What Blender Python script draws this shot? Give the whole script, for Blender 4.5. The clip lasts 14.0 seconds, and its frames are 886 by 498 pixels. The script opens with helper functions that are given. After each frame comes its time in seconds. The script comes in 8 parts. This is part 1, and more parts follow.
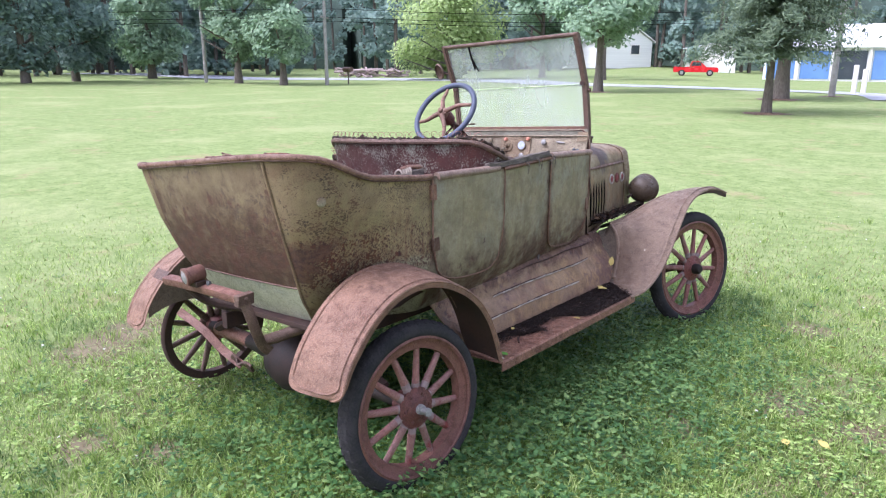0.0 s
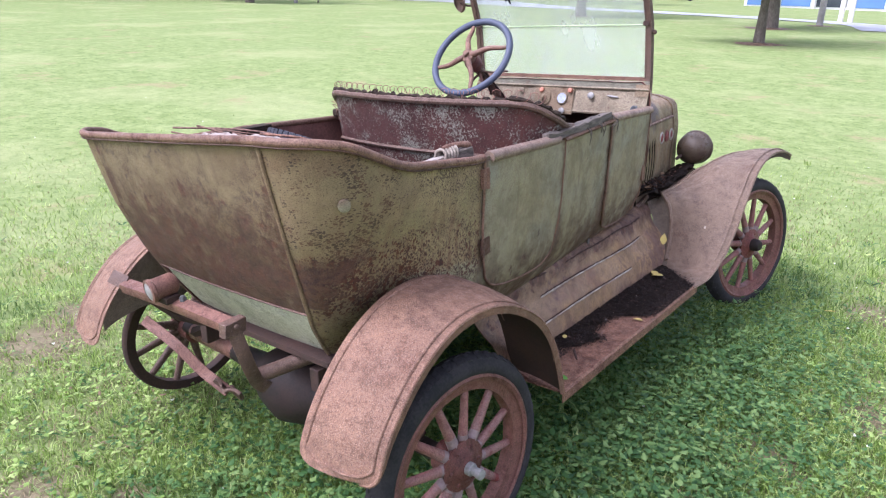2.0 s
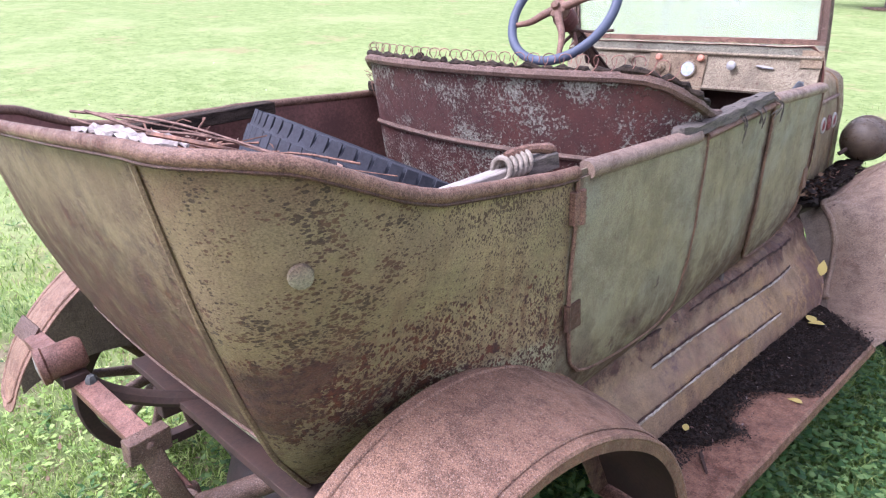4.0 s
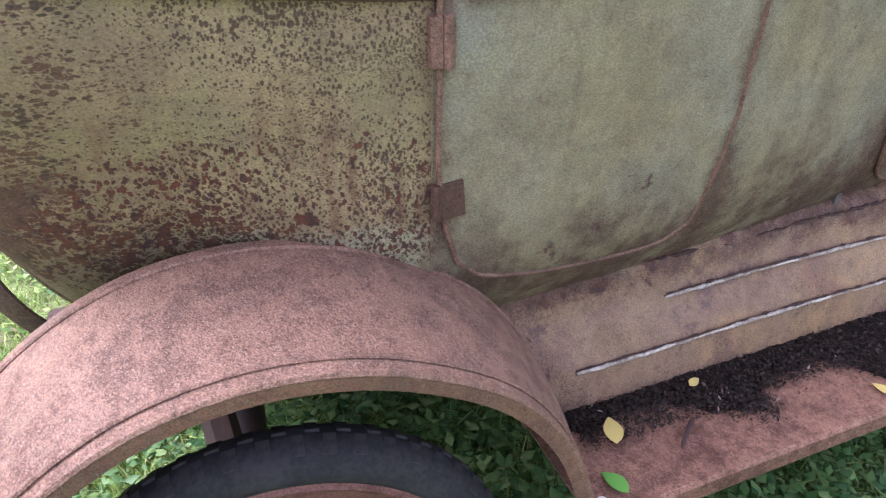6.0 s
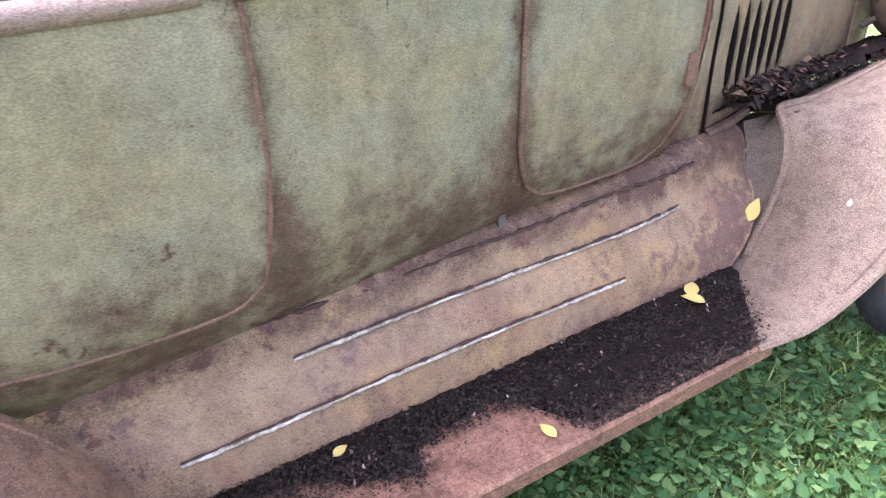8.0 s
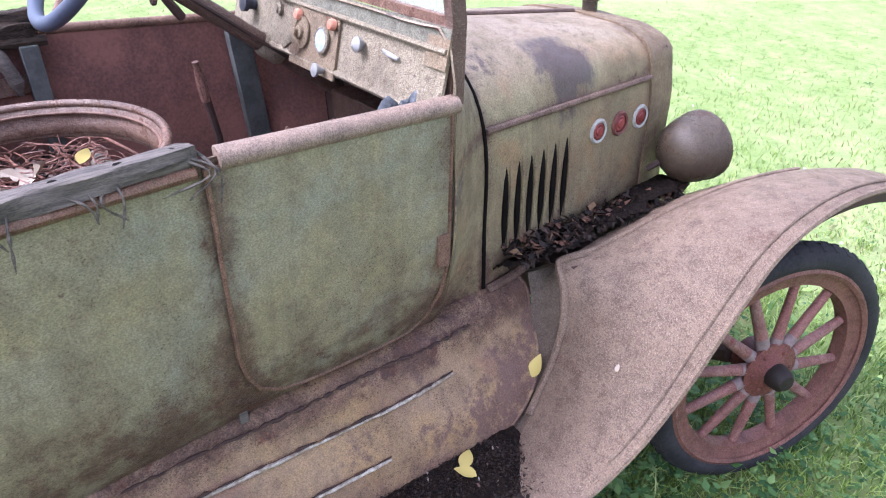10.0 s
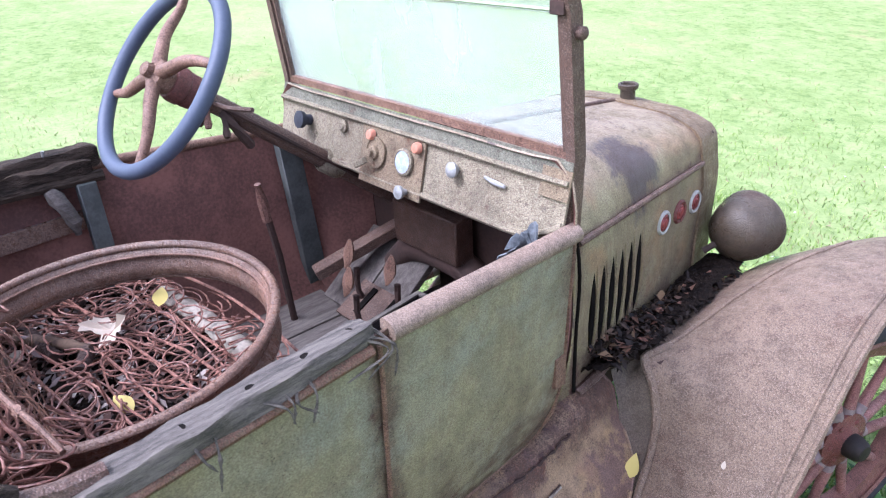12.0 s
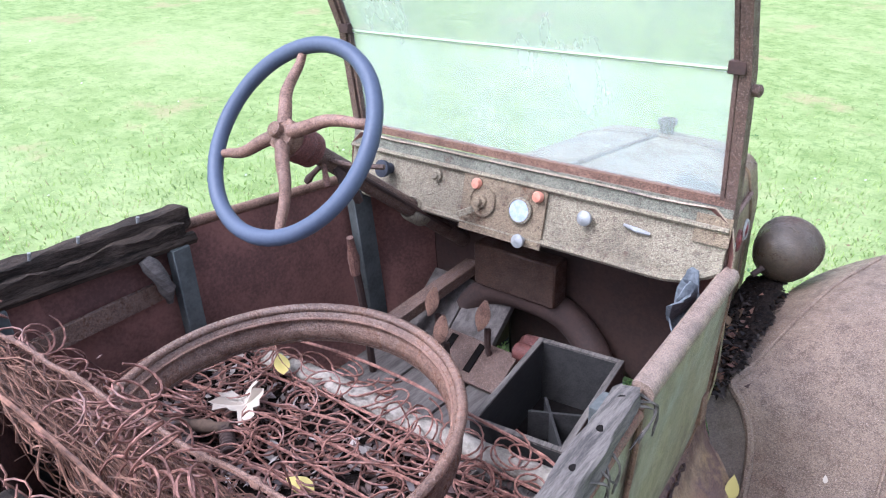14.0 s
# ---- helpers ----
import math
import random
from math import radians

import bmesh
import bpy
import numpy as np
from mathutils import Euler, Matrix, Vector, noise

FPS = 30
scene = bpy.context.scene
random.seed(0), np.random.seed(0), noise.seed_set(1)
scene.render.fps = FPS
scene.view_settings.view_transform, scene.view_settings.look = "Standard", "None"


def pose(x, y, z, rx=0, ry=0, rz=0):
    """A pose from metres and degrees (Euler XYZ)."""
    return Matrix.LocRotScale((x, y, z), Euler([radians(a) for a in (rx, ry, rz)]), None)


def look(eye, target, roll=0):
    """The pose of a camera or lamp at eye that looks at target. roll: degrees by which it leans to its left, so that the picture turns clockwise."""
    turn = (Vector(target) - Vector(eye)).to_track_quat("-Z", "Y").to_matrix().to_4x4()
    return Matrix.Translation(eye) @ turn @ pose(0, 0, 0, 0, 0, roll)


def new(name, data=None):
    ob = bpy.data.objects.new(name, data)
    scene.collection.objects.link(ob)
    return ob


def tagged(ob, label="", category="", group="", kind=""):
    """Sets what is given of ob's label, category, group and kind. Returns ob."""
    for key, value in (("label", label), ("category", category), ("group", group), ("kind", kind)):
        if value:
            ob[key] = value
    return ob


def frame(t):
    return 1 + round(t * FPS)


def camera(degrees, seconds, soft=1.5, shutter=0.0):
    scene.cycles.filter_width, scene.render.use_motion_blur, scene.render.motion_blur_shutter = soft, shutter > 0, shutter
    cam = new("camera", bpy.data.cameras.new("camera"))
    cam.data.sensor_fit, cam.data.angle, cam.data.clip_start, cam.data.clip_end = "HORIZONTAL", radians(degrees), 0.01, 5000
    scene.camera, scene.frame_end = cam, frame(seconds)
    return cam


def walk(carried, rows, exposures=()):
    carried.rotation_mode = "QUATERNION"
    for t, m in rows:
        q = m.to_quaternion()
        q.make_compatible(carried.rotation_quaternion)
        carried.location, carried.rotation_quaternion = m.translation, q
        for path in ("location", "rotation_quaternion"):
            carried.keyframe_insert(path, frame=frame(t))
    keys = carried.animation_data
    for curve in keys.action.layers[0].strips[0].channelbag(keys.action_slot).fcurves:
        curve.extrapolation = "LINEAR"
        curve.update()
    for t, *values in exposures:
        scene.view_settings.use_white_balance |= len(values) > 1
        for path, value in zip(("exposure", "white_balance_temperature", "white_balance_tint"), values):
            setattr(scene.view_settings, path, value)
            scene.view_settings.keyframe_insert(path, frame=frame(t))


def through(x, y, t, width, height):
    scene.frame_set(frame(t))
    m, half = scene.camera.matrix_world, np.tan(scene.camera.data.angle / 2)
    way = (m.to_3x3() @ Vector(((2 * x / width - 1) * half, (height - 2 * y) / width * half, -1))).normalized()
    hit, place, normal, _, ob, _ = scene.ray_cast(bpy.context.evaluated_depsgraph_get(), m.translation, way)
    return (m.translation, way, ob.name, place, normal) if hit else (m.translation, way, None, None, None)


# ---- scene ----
# The car leans to its left, where one rear wheel has lost its tyre: its own frame has x to the right, y ahead, z up.
CAR = pose(0, 0, -0.065, 0, -3.76, 0)
cam = camera(64.0, 14.0, soft=1.1, shutter=0.16)
# seconds, eye, target and roll in the car's frame
PATH = [
    (0, (2.571, -1.832, 1.576), (1.266, -0.379, 1.149), -2.8),
    (0.5, (2.394, -1.798, 1.589), (1.126, -0.338, 1.079), -1.6),
    (1, (2.223, -1.685, 1.617), (0.951, -0.23, 1.103), -2.7),
    (1.5, (2.078, -1.568, 1.645), (0.843, -0.124, 1.02), -2.2),
    (2, (1.865, -1.417, 1.669), (0.653, 0.043, 1.037), -1.8),
    (2.2, (1.784, -1.354, 1.683), (0.59, 0.113, 1.033), -1.9),
    (4.3, (1.27, -0.583, 1.53), (-0.139, 0.616, 0.77), -1.4),
    (4.5, (1.24, -0.51, 1.504), (-0.194, 0.613, 0.676), -1.3),
    (5, (1.229, -0.36, 1.465), (-0.284, 0.557, 0.531), -2.4),
    (5.5, (1.307, -0.167, 1.447), (-0.288, 0.541, 0.469), -0.2),
    (6, (1.407, -0.009, 1.416), (-0.177, 0.621, 0.37), -0.7),
    (6.5, (1.466, 0.101, 1.409), (-0.076, 0.749, 0.312), -2.2),
    (7, (1.474, 0.262, 1.403), (-0.057, 0.984, 0.338), -4.4),
    (7.5, (1.455, 0.458, 1.421), (-0.059, 1.227, 0.364), -2.2),
    (8, (1.476, 0.626, 1.399), (-0.024, 1.417, 0.338), -3.8),
    (8.5, (1.553, 0.839, 1.37), (0.045, 1.716, 0.392), -5.2),
    (8.7, (1.502, 0.881, 1.454), (0.112, 1.852, 0.394), -1.9),
    (10.8, (1.467, 1.07, 1.662), (-0.029, 2.031, 0.746), -1.5),
    (11, (1.439, 1.057, 1.686), (-0.089, 1.965, 0.77), -2.0),
    (11.5, (1.343, 0.982, 1.733), (-0.138, 1.98, 0.833), -1.8),
    (12, (1.217, 0.856, 1.772), (-0.151, 2.001, 0.867), -3.5),
    (12.5, (1.113, 0.74, 1.802), (-0.177, 1.987, 0.919), -3.1),
    (13, (1.015, 0.666, 1.812), (-0.281, 1.918, 0.944), -2.3),
    (13.5, (0.913, 0.591, 1.83), (-0.362, 1.857, 0.951), -3.8),
    (14, (0.844, 0.538, 1.859), (-0.321, 1.907, 0.983), -2.5),
]
walk(cam, [(t, CAR @ look(eye, target, roll)) for t, eye, target, roll in PATH], [(0.0, 1.22, 5560, 27), (2.2, 1.27, 5620, 28), (4.5, 1.60, 5560, 31), (6.3, 1.85, 5560, 31), (8.5, 2.46, 5480, 28), (9.3, 2.02, 5460, 27), (10.1, 1.76, 5400, 26), (11.0, 1.67, 5330, 25), (12.5, 1.60, 5240, 21), (14.0, 1.50, 5220, 18)])

# ---- light: a bright overcast day ----
world = bpy.data.worlds.new("overcast_sky")
scene.world = world
world.use_nodes = True
wn, wl = world.node_tree.nodes, world.node_tree.links
sky = wn.new("ShaderNodeTexSky")
sky.sky_type = "NISHITA"
sky.sun_disc = False
sky.sun_elevation, sky.sun_rotation = radians(55), radians(200)
sky.dust_density, sky.air_density = 4.0, 1.5
pale = wn.new("ShaderNodeHueSaturation")
pale.inputs["Saturation"].default_value = 0.42
wl.new(sky.outputs[0], pale.inputs["Color"])
wl.new(pale.outputs[0], wn["Background"].inputs["Color"])
wn["Background"].inputs["Strength"].default_value = 0.15
sun = new("sun", bpy.data.lights.new("sun", "SUN"))
sun.data.energy, sun.data.angle, sun.data.color = 1.5, radians(25), (1.0, 0.98, 0.96)
sun.matrix_world = look((0, 0, 20), (Vector((0, 0, 20)) - Vector((-0.38, -0.47, 0.80))))


# ---- materials ----
def material(name):
    m = bpy.data.materials.new(name)
    m.use_nodes = True
    n = m.node_tree.nodes
    return m, m.node_tree, n["Principled BSDF"]


def link(nt, a, b):
    nt.links.new(a, b)


def coords(nt):
    return nt.nodes.new("ShaderNodeTexCoord").outputs["Object"]


def scaled(nt, vec, s):
    m = nt.nodes.new("ShaderNodeMapping")
    m.inputs["Scale"].default_value = s
    link(nt, vec, m.inputs["Vector"])
    return m.outputs[0]


def grain(nt, vec, scale, detail=5.0, rough=0.6, distort=0.0):
    n = nt.nodes.new("ShaderNodeTexNoise")
    n.inputs["Scale"].default_value = scale
    n.inputs["Detail"].default_value = detail
    n.inputs["Roughness"].default_value = rough
    n.inputs["Distortion"].default_value = distort
    link(nt, vec, n.inputs["Vector"])
    return n.outputs["Fac"]


def between(nt, fac, a, b, lo=0.0, hi=1.0):
    m = nt.nodes.new("ShaderNodeMapRange")
    m.interpolation_type = "SMOOTHSTEP"
    for key, value in (("From Min", a), ("From Max", b), ("To Min", lo), ("To Max", hi)):
        m.inputs[key].default_value = value
    link(nt, fac, m.inputs["Value"])
    return m.outputs[0]


def maths(nt, op, a, b):
    m = nt.nodes.new("ShaderNodeMath")
    m.operation = op
    for i, v in enumerate((a, b)):
        if isinstance(v, (int, float)):
            m.inputs[i].default_value = v
        else:
            link(nt, v, m.inputs[i])
    return m.outputs[0]


def blend(nt, fac, a, b):
    m = nt.nodes.new("ShaderNodeMix")
    m.data_type = "RGBA"
    for sock, v in ((m.inputs[0], fac), (m.inputs[6], a), (m.inputs[7], b)):
        if isinstance(v, tuple):
            sock.default_value = (*v, 1.0)
        elif isinstance(v, (int, float)):
            sock.default_value = v
        else:
            link(nt, v, sock)
    return m.outputs[2]


def bump(nt, bsdf, height, strength, distance=0.002):
    b = nt.nodes.new("ShaderNodeBump")
    b.inputs["Strength"].default_value = strength
    b.inputs["Distance"].default_value = distance
    link(nt, height, b.inputs["Height"])
    link(nt, b.outputs[0], bsdf.inputs["Normal"])


def speckled(nt, col, fine, amount):
    """A colour made lighter and darker by fine grit."""
    m = nt.nodes.new("ShaderNodeVectorMath")
    m.operation = "SCALE"
    link(nt, col, m.inputs[0])
    link(nt, between(nt, fine, 0.36, 0.64, 1.0 - amount, 1.0 + amount), m.inputs["Scale"])
    return m.outputs[0]


def axis(nt, vec, which):
    s = nt.nodes.new("ShaderNodeSeparateXYZ")
    link(nt, vec, s.inputs[0])
    return s.outputs[which]


def dots(nt, vec, scale, dens, wobble=0.006):
    """Separate specks with ragged rims; dens sets how many and how large (0 to about 0.7)."""
    warp = nt.nodes.new("ShaderNodeTexNoise")
    warp.inputs["Scale"].default_value = scale * 1.7
    link(nt, vec, warp.inputs["Vector"])
    off = nt.nodes.new("ShaderNodeVectorMath")
    off.operation = "SCALE"
    off.inputs["Scale"].default_value = wobble
    link(nt, warp.outputs["Color"], off.inputs[0])
    place = nt.nodes.new("ShaderNodeVectorMath")
    place.operation = "ADD"
    link(nt, vec, place.inputs[0])
    link(nt, off.outputs[0], place.inputs[1])
    cell = nt.nodes.new("ShaderNodeTexVoronoi")
    cell.inputs["Scale"].default_value = scale
    link(nt, place.outputs[0], cell.inputs["Vector"])
    reach = maths(nt, "MULTIPLY", axis(nt, cell.outputs["Color"], 0), dens)
    return between(nt, maths(nt, "SUBTRACT", reach, cell.outputs["Distance"]), -0.05, 0.07)


def aged_paint(name, paint, paint2, rust, dark, cover, low=None, speck=0.66, rough=0.75, specs=150, pits=0.5, streak=True, grit=0.35, soft=0.09, flecks=0.0, spot_size=70, pocks=0.0):
    """Old paint worn through to rust in patches and fine specks. low: (z from, z to, more rust) where rust gathers along a lower edge."""
    m, nt, bsdf = material(name)
    v = coords(nt)
    big, mid, fine = grain(nt, v, 4.5, 6), grain(nt, v, 26, 7, 0.7), grain(nt, v, specs, 4, 0.6)
    wash = grain(nt, scaled(nt, v, (9, 9, 1.6)), 1.0, 5) if streak else big
    base = blend(nt, between(nt, wash, 0.35, 0.65), paint, paint2)
    base = blend(nt, between(nt, mid, 0.3, 0.75, 0.0, 0.9 * grit), base, tuple(0.72 * c for c in paint))
    base = blend(nt, between(nt, grain(nt, v, 2.3, 4), 0.38, 0.66, 0.0, 0.5), base, tuple(0.78 * c + 0.01 for c in paint2))
    base = blend(nt, between(nt, grain(nt, v, 13, 5, 0.7), 0.44, 0.70, 0.0, 0.72), base, tuple(0.46 * c + 0.006 for c in paint))
    base = blend(nt, between(nt, grain(nt, v, 95, 4, 0.7), 0.52, 0.70, 0.0, 0.65), base, tuple(0.40 * c for c in paint))
    amount = maths(nt, "ADD", maths(nt, "MULTIPLY", big, 0.55), maths(nt, "MULTIPLY", mid, 0.45))
    if low:
        z = axis(nt, v, 2)
        amount = maths(nt, "ADD", amount, between(nt, z, low[0], low[1], low[2], 0.0))
    mask = between(nt, amount, cover, cover + soft)
    rusty = blend(nt, between(nt, fine, 0.35, 0.65), rust, tuple(0.55 * c for c in rust))
    col = blend(nt, mask, base, rusty)
    spots = between(nt, grain(nt, v, spot_size, 6, 0.75), speck, speck + 0.06, 0.0, 0.85)
    col = blend(nt, spots, col, dark)
    tiny = between(nt, fine, 0.42, 0.62, 0.0, grit)
    col = blend(nt, tiny, col, tuple(0.6 * c for c in rust))
    if flecks:
        col = blend(nt, between(nt, grain(nt, v, 420, 2, 0.5), 0.56, 0.68, 0.0, flecks), col, (0.47, 0.38, 0.33))
    if pocks:
        col = blend(nt, maths(nt, "MULTIPLY", dots(nt, v, 300, between(nt, mid, 0.36, 0.62, 0.35 * pocks, 1.1 * pocks), 0.002), 0.5), col, tuple(0.42 * c for c in rust))
    grit_fine = grain(nt, v, 460, 2, 0.55)
    link(nt, speckled(nt, col, grit_fine, 0.30), bsdf.inputs["Base Color"])
    link(nt, between(nt, mid, 0.32, 0.68, rough - 0.32, rough + 0.05), bsdf.inputs["Roughness"])
    bsdf.inputs["Specular IOR Level"].default_value = 0.36
    bump(nt, bsdf, maths(nt, "ADD", maths(nt, "SUBTRACT", fine, maths(nt, "MULTIPLY", mask, 0.4)), maths(nt, "MULTIPLY", grit_fine, 0.6)), min(1.0, 1.3 * pits), 0.0035)
    return m


def plain(name, a, b, scale, rough=0.8, metal=0.0, relief=0.3, stretch=(1, 1, 1), fine=120.0, distance=0.002, gloss=0.38):
    """Two tones mixed by noise at two scales, with fine relief."""
    m, nt, bsdf = material(name)
    v = scaled(nt, coords(nt), stretch)
    n1, n2 = grain(nt, v, scale, 6), grain(nt, v, fine, 4)
    f = maths(nt, "ADD", maths(nt, "MULTIPLY", n1, 0.65), maths(nt, "MULTIPLY", n2, 0.35))
    link(nt, blend(nt, between(nt, f, 0.36, 0.64), a, b), bsdf.inputs["Base Color"])
    link(nt, between(nt, n1, 0.3, 0.7, rough - 0.08, min(1.0, rough + 0.08)), bsdf.inputs["Roughness"])
    bsdf.inputs["Metallic"].default_value = metal
    bsdf.inputs["Specular IOR Level"].default_value = gloss
    if relief:
        bump(nt, bsdf, n2, relief, distance)
    return m


def varied(name, tones, rough=0.6, through=0.0):
    """Leaves and blades: a tone picked for each loose piece."""
    m, nt, bsdf = material(name)
    g = nt.nodes.new("ShaderNodeNewGeometry")
    r = nt.nodes.new("ShaderNodeValToRGB")
    e = r.color_ramp.elements
    e[0].color, e[1].color = (*tones[0], 1), (*tones[-1], 1)
    for i, c in enumerate(tones[1:-1]):
        x = e.new((i + 1) / (len(tones) - 1))
        x.color = (*c, 1)
    link(nt, g.outputs["Random Per Island"], r.inputs[0])
    link(nt, r.outputs[0], bsdf.inputs["Base Color"])
    bsdf.inputs["Roughness"].default_value = rough
    bsdf.inputs["Specular IOR Level"].default_value = 0.25
    if through:
        t = nt.nodes.new("ShaderNodeBsdfTranslucent")
        link(nt, r.outputs[0], t.inputs[0])
        s = nt.nodes.new("ShaderNodeMixShader")
        s.inputs[0].default_value = through
        link(nt, bsdf.outputs[0], s.inputs[1])
        link(nt, t.outputs[0], s.inputs[2])
        link(nt, s.outputs[0], nt.nodes["Material Output"].inputs[0])
    return m


def body_paint(name, paint, paint2, fleck, low, stains=(), drip=0.35, rust=(0.115, 0.058, 0.036), dark=(0.04, 0.022, 0.017), mottle=0.55, patches=None, top=None, tints=(), spill=None):
    """Faded coachwork: washed paint, run-down dirt, small rust flecks denser towards a lower edge, and rust stains along seams.
    stains: (axis, middle, half width, strength); patches: (threshold, colour); top: (z from, z to, colour); tints: faded clouds of other
    paint, (noise scale, threshold, amount, colour); spill: (point, radius, colour), a dark stain run down from a point."""
    m, nt, bsdf = material(name)
    v = coords(nt)
    wash, cloud, dirt, fine = grain(nt, v, 3.1, 5), grain(nt, v, 11, 6, 0.65), grain(nt, v, 42, 6, 0.72), grain(nt, v, 210, 4, 0.6)
    z = axis(nt, v, 2)
    col = blend(nt, between(nt, wash, 0.36, 0.64), paint, paint2)
    for k, (scale, edge, amount, colour) in enumerate(tints):
        shift = nt.nodes.new("ShaderNodeMapping")
        shift.inputs["Location"].default_value = (3.7 * k + 1.3, 2.1 * k, 5.3 * k)
        link(nt, v, shift.inputs["Vector"])
        col = blend(nt, between(nt, grain(nt, shift.outputs[0], scale, 6, 0.62), edge - 0.08, edge + 0.10, 0.0, amount), col, colour)
    if top:
        col = blend(nt, maths(nt, "MULTIPLY", between(nt, z, top[0], top[1]), between(nt, cloud, 0.2, 0.5, 0.6, 1.0)), col, top[2])
    col = blend(nt, between(nt, cloud, 0.42, 0.70, 0.0, mottle), col, tuple(0.62 * c for c in paint))
    col = blend(nt, between(nt, dirt, 0.46, 0.72, 0.0, mottle), col, (0.15, 0.105, 0.066))
    run = grain(nt, scaled(nt, v, (32, 32, 2.0)), 1.0, 5)
    col = blend(nt, between(nt, run, 0.50, 0.74, 0.0, drip), col, (0.105, 0.072, 0.046))
    if patches:
        pn = maths(nt, "ADD", maths(nt, "MULTIPLY", grain(nt, v, 4.4, 6, 0.6), 0.7), maths(nt, "MULTIPLY", dirt, 0.3))
        col = blend(nt, between(nt, pn, patches[0], patches[0] + 0.07, 0.0, 0.85), col, patches[1])
    if spill:
        d = nt.nodes.new("ShaderNodeVectorMath")
        d.operation = "DISTANCE"
        d.inputs[1].default_value = tuple(c * k for c, k in zip(spill[0], (1, 1, 0.6)))
        link(nt, scaled(nt, v, (1, 1, 0.6)), d.inputs[0])
        ragged = maths(nt, "ADD", d.outputs["Value"], maths(nt, "MULTIPLY", maths(nt, "SUBTRACT", maths(nt, "ADD", maths(nt, "MULTIPLY", cloud, 0.6), maths(nt, "MULTIPLY", run, 0.4)), 0.5), 3.4 * spill[1]))
        col = blend(nt, between(nt, ragged, 0.7 * spill[1], 1.25 * spill[1], 0.88, 0.0), col, spill[2])
    dens = between(nt, z, low[0], low[1], low[2], 0.0)
    uneven = between(nt, cloud, 0.30, 0.62, 0.25, 1.25)
    total = dens
    for which, middle, half, strength in stains:
        off = maths(nt, "ABSOLUTE", maths(nt, "SUBTRACT", axis(nt, v, which), middle), 0.0)
        total = maths(nt, "ADD", total, maths(nt, "MULTIPLY", between(nt, off, 0.0, half, strength, 0.0), 1.0))
    stain = between(nt, maths(nt, "MULTIPLY", total, uneven), 0.0, 1.0, 0.0, 0.85)
    brown = blend(nt, between(nt, dirt, 0.36, 0.64), rust, tuple(0.5 * c for c in rust))
    col = blend(nt, stain, col, brown)
    more = maths(nt, "MULTIPLY", total, 0.11)
    gather = maths(nt, "MULTIPLY", maths(nt, "SUBTRACT", grain(nt, v, 5.5, 4, 0.6), 0.5), 0.45)
    n1 = maths(nt, "ADD", maths(nt, "ADD", grain(nt, scaled(nt, v, (1, 1, 2.0)), 105, 4, 0.65), more), gather)
    spots = between(nt, n1, fleck - 0.02, fleck + 0.09, 0.0, 0.85)
    n2 = maths(nt, "ADD", maths(nt, "ADD", grain(nt, scaled(nt, v, (1, 1, 1.4)), 240, 3, 0.6), more), maths(nt, "MULTIPLY", gather, 0.7))
    pins = between(nt, n2, fleck - 0.07, fleck + 0.01, 0.0, 0.8)
    clusters = between(nt, maths(nt, "ADD", maths(nt, "ADD", maths(nt, "MULTIPLY", grain(nt, v, 17, 5, 0.6), 0.7), maths(nt, "MULTIPLY", dirt, 0.3)), maths(nt, "MULTIPLY", more, 1.15)), fleck - 0.04, fleck + 0.03, 0.0, 0.9)
    col = blend(nt, clusters, col, blend(nt, between(nt, dirt, 0.4, 0.62), (0.115, 0.040, 0.025), (0.055, 0.024, 0.022)))
    deep = blend(nt, between(nt, grain(nt, v, 24, 4), 0.40, 0.62), (0.115, 0.052, 0.032), dark)
    col = blend(nt, pins, col, (0.075, 0.042, 0.028))
    col = blend(nt, spots, col, deep)
    link(nt, speckled(nt, col, grain(nt, scaled(nt, v, (1, 1, 1.5)), 280, 3, 0.6), 0.22), bsdf.inputs["Base Color"])
    link(nt, between(nt, cloud, 0.3, 0.7, 0.46, 0.78), bsdf.inputs["Roughness"])
    bsdf.inputs["Specular IOR Level"].default_value = 0.36
    bump(nt, bsdf, maths(nt, "ADD", maths(nt, "SUBTRACT", maths(nt, "MULTIPLY", fine, 0.9), maths(nt, "MULTIPLY", maths(nt, "ADD", spots, clusters), 0.8)), dirt), 0.6, 0.0028)
    return m


